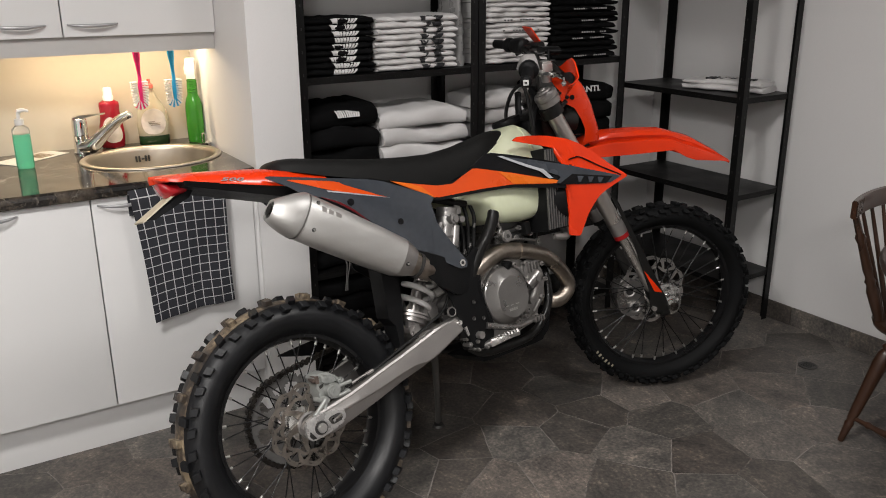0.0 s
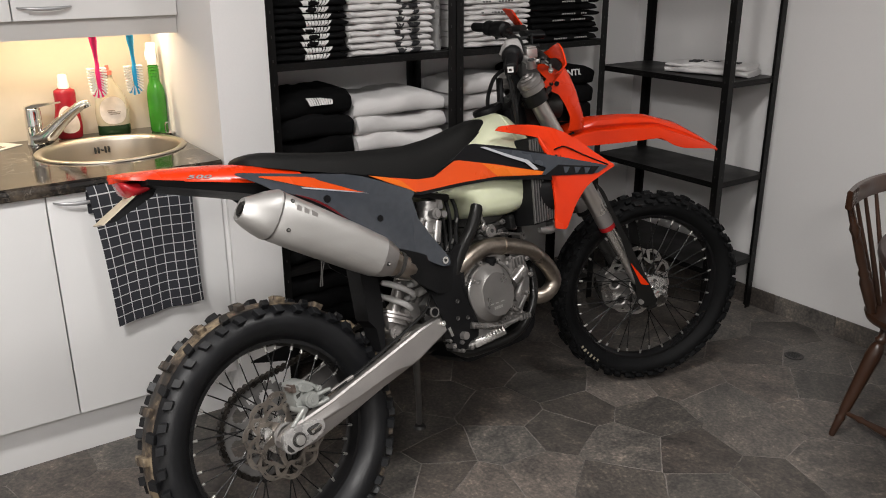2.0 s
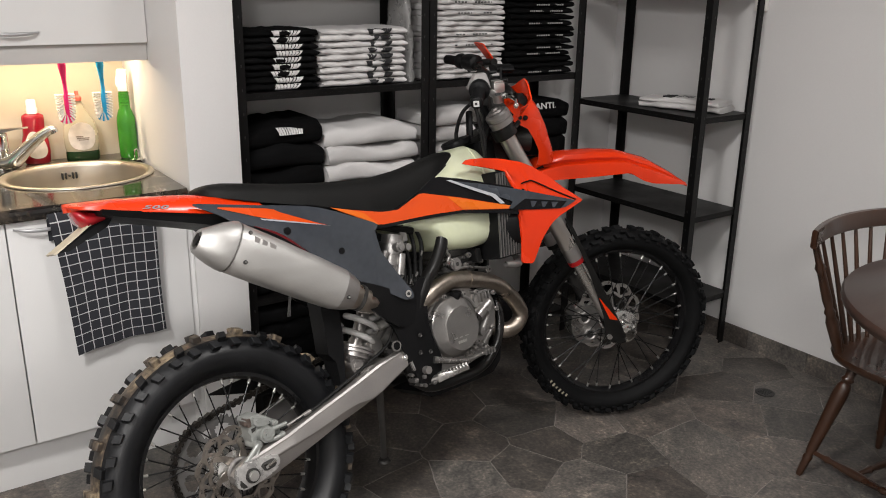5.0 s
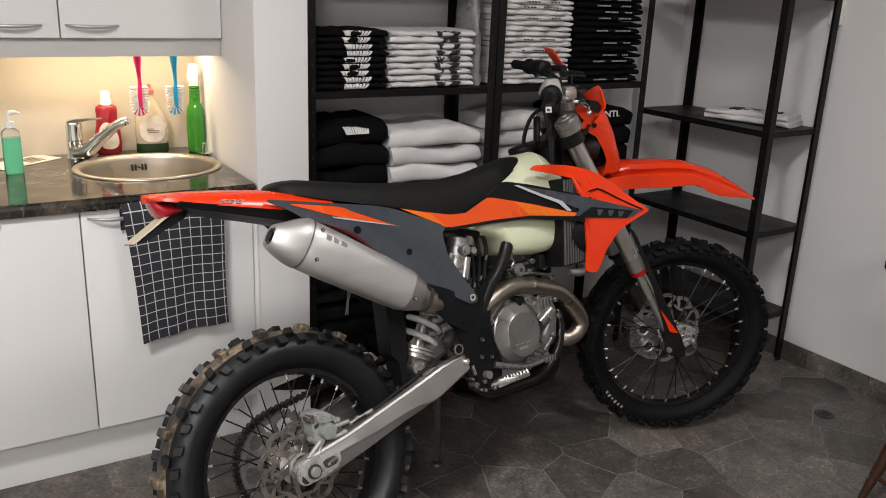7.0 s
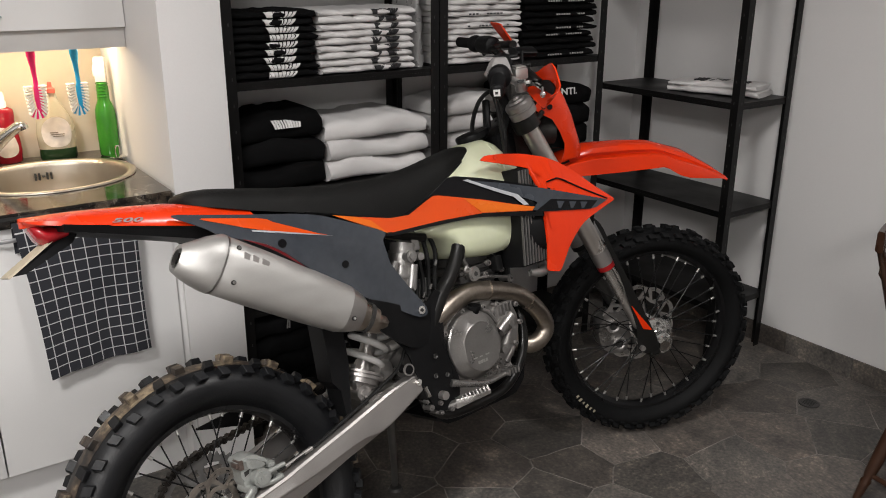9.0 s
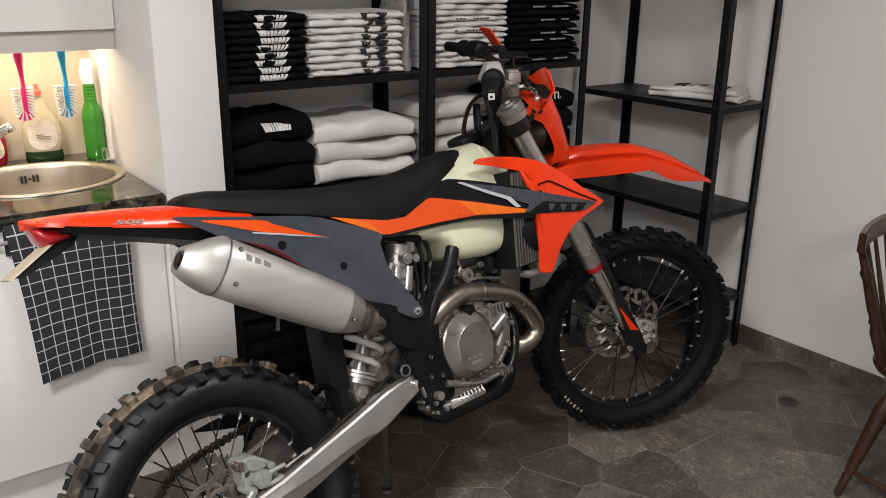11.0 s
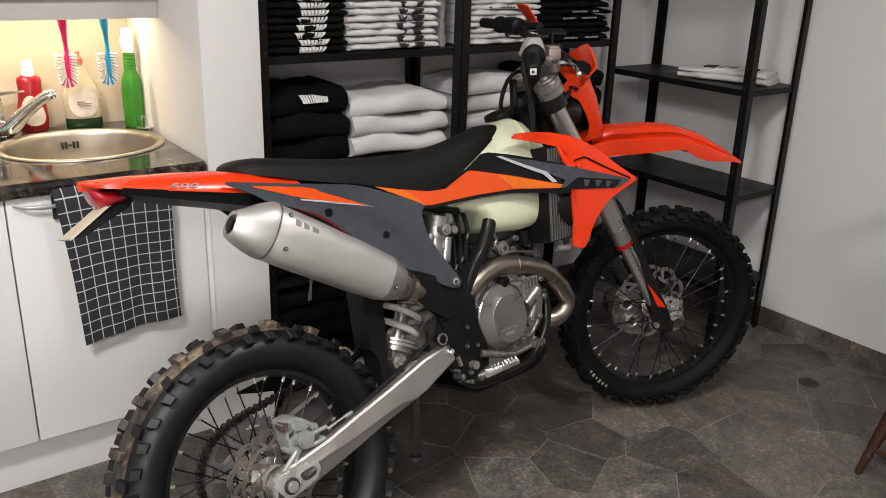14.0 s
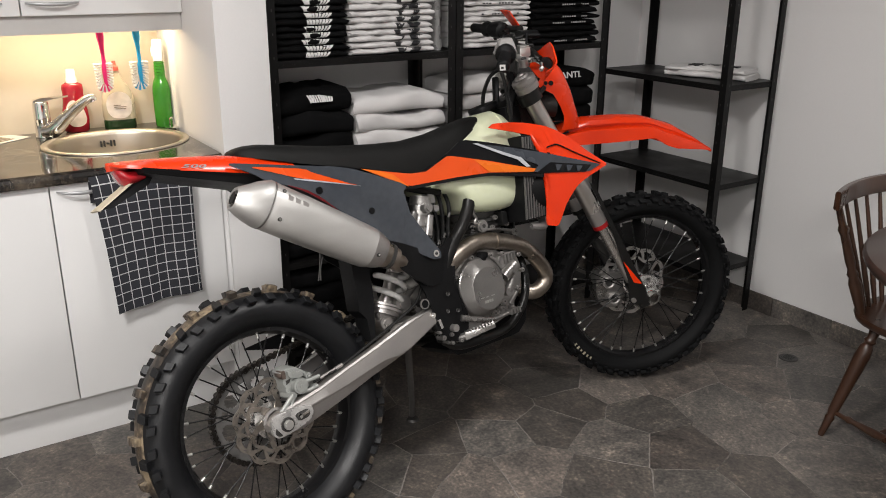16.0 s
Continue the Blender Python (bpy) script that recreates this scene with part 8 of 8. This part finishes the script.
def cells(x0, x1, y0, y1, step, seed):
    """Irregular paving: the ground nearest to each of many scattered points."""
    r = random.Random(seed)
    pts = []
    nx, ny = int((x1 - x0) / step) + 3, int((y1 - y0) / (step * 0.8)) + 3
    for j in range(ny):
        for i in range(nx):
            pts.append(Vector((x0 + (i - 1 + 0.5 * (j % 2) + r.uniform(-0.30, 0.30)) * step, y0 + (j - 1 + r.uniform(-0.30, 0.30)) * step * 0.8)))
    pts = [p for p in pts if all((p - Vector(q[:2])).length > step * 0.62 for q in PAVING)] + [Vector(q[:2]) for q in PAVING]
    out = []
    for p in pts:
        poly = [Vector(q) for q in ((x0, y0), (x1, y0), (x1, y1), (x0, y1))]
        for q in pts:
            if q is p or (q - p).length > step * 3:
                continue
            mid, nrm = (p + q) / 2, q - p
            cut = []
            for a, b in zip(poly, poly[1:] + poly[:1]):
                da, db = (a - mid).dot(nrm), (b - mid).dot(nrm)
                if da <= 0:
                    cut.append(a)
                if da * db < 0:
                    cut.append(a.lerp(b, da / (da - db)))
            poly = cut
            if len(poly) < 3:
                break
        if len(poly) >= 3:
            out.append((p, poly))
    return out


def tile_mesh(bm, p, poly, gap):
    inset = []
    n = len(poly)
    for i in range(n):
        a, b, c = poly[i - 1], poly[i], poly[(i + 1) % n]
        d1, d2 = (b - a).normalized(), (c - b).normalized()
        n1, n2 = Vector((-d1.y, d1.x)), Vector((-d2.y, d2.x))
        s = n1 + n2
        inset.append(b + s * (gap / max(0.4, s.dot(n1))))
    edge = []
    for a, b in zip(inset, inset[1:] + inset[:1]):
        steps = max(1, round((b - a).length / 0.035))
        for k in range(steps):
            q = a.lerp(b, k / steps)
            w = noise.noise_vector((q.x * 9, q.y * 9, 0.0)) * 0.006 + noise.noise_vector((q.x * 31, q.y * 31, 4.0)) * 0.0022
            edge.append(q + Vector((w.x, w.y)))
    inset, n = edge, len(edge)
    lo = [bm.verts.new((q.x, q.y, -0.0035)) for q in inset]
    hi = [bm.verts.new((q.x, q.y, -0.0003)) for q in inset]
    top = [bm.verts.new((q.x + (p.x - q.x) * 0.008, q.y + (p.y - q.y) * 0.008, 0.0)) for q in inset]
    bm.faces.new(top)
    for i in range(n):
        j = (i + 1) % n
        bm.faces.new((lo[i], lo[j], hi[j], hi[i])), bm.faces.new((hi[i], hi[j], top[j], top[i]))


rest = bmesh.new()
for p, poly in cells(XW, WALL_X - 0.012, YS, 3.0, 0.26, 5):
    clean = [q for k, q in enumerate(poly) if (q - poly[k - 1]).length > 0.004]
    if len(clean) < 3:
        continue
    if -0.2 < p.x and 0.1 < p.y:
        bm = bmesh.new()
        tile_mesh(bm, p, clean, 0.0019)
        tone = [q[2] for q in PAVING if (Vector(q[:2]) - p).length < 0.001]
        part("tile", bm, (M_STONE, M_STONE_PALE, M_STONE_DARK)[tone[0]] if tone else M_STONE, floor, smooth=0)
    else:
        tile_mesh(rest, p, clean, 0.0013)
far = part("tile_field", rest, M_STONE, floor, smooth=0)
far["kind"] = "stuff"

skirt = whole("baseboard_east", box(WALL_X - 0.006, WALL_X - 0.0005, YS, SHELF_WALL_Y, 0.0, 0.078), M_GROUT, "dark stone skirting along the wall", kind="structure")
y = SHELF_WALL_Y - 0.003
k = 0
while y > YS + 0.05:
    w = (0.31, 0.24, 0.36, 0.28)[k % 4]
    y1 = max(YS, y - w)
    part("skirting_tile", box(WALL_X - 0.011, WALL_X - 0.005, y1 + 0.0015, y - 0.0015, 0.0, 0.083, 0.0012), M_STONE, skirt, smooth=0)
    y, k = y1, k + 1
skirt = whole("baseboard_north", box(P1, WALL_X - 0.012, SHELF_WALL_Y - 0.006, SHELF_WALL_Y - 0.0005, 0.0, 0.078), M_GROUT, "dark stone skirting behind the shelves", kind="structure")
x = P1 + 0.002
k = 0
while x < WALL_X - 0.03:
    x1 = min(WALL_X - 0.013, x + (0.33, 0.27, 0.30)[k % 3])
    part("skirting_tile", box(x + 0.0015, x1 - 0.0015, SHELF_WALL_Y - 0.011, SHELF_WALL_Y - 0.005, 0.0, 0.083, 0.0012), M_STONE, skirt, smooth=0)
    x, k = x1, k + 1
fd = thing("floor_drain", "small round dark floor drain with a metal rim", "drain", pose(2.872, 1.808, 0.0005))
part("rim", lathe([(0.028, 0.0), (0.036, 0.0), (0.036, 0.002), (0.033, 0.0030), (0.029, 0.002)], 28), M_CASTDARK, fd, smooth=50)
part("grate", lathe([(0.0, 0.0005), (0.028, 0.0005), (0.028, 0.0015), (0.0, 0.0015)], 24), M_DARK, fd)
for k in range(5):
    x = -0.017 + 0.0085 * k
    part("bar", box(x - 0.0016, x + 0.0016, -0.019, 0.019, 0.001, 0.003), M_DARK, fd, smooth=0)
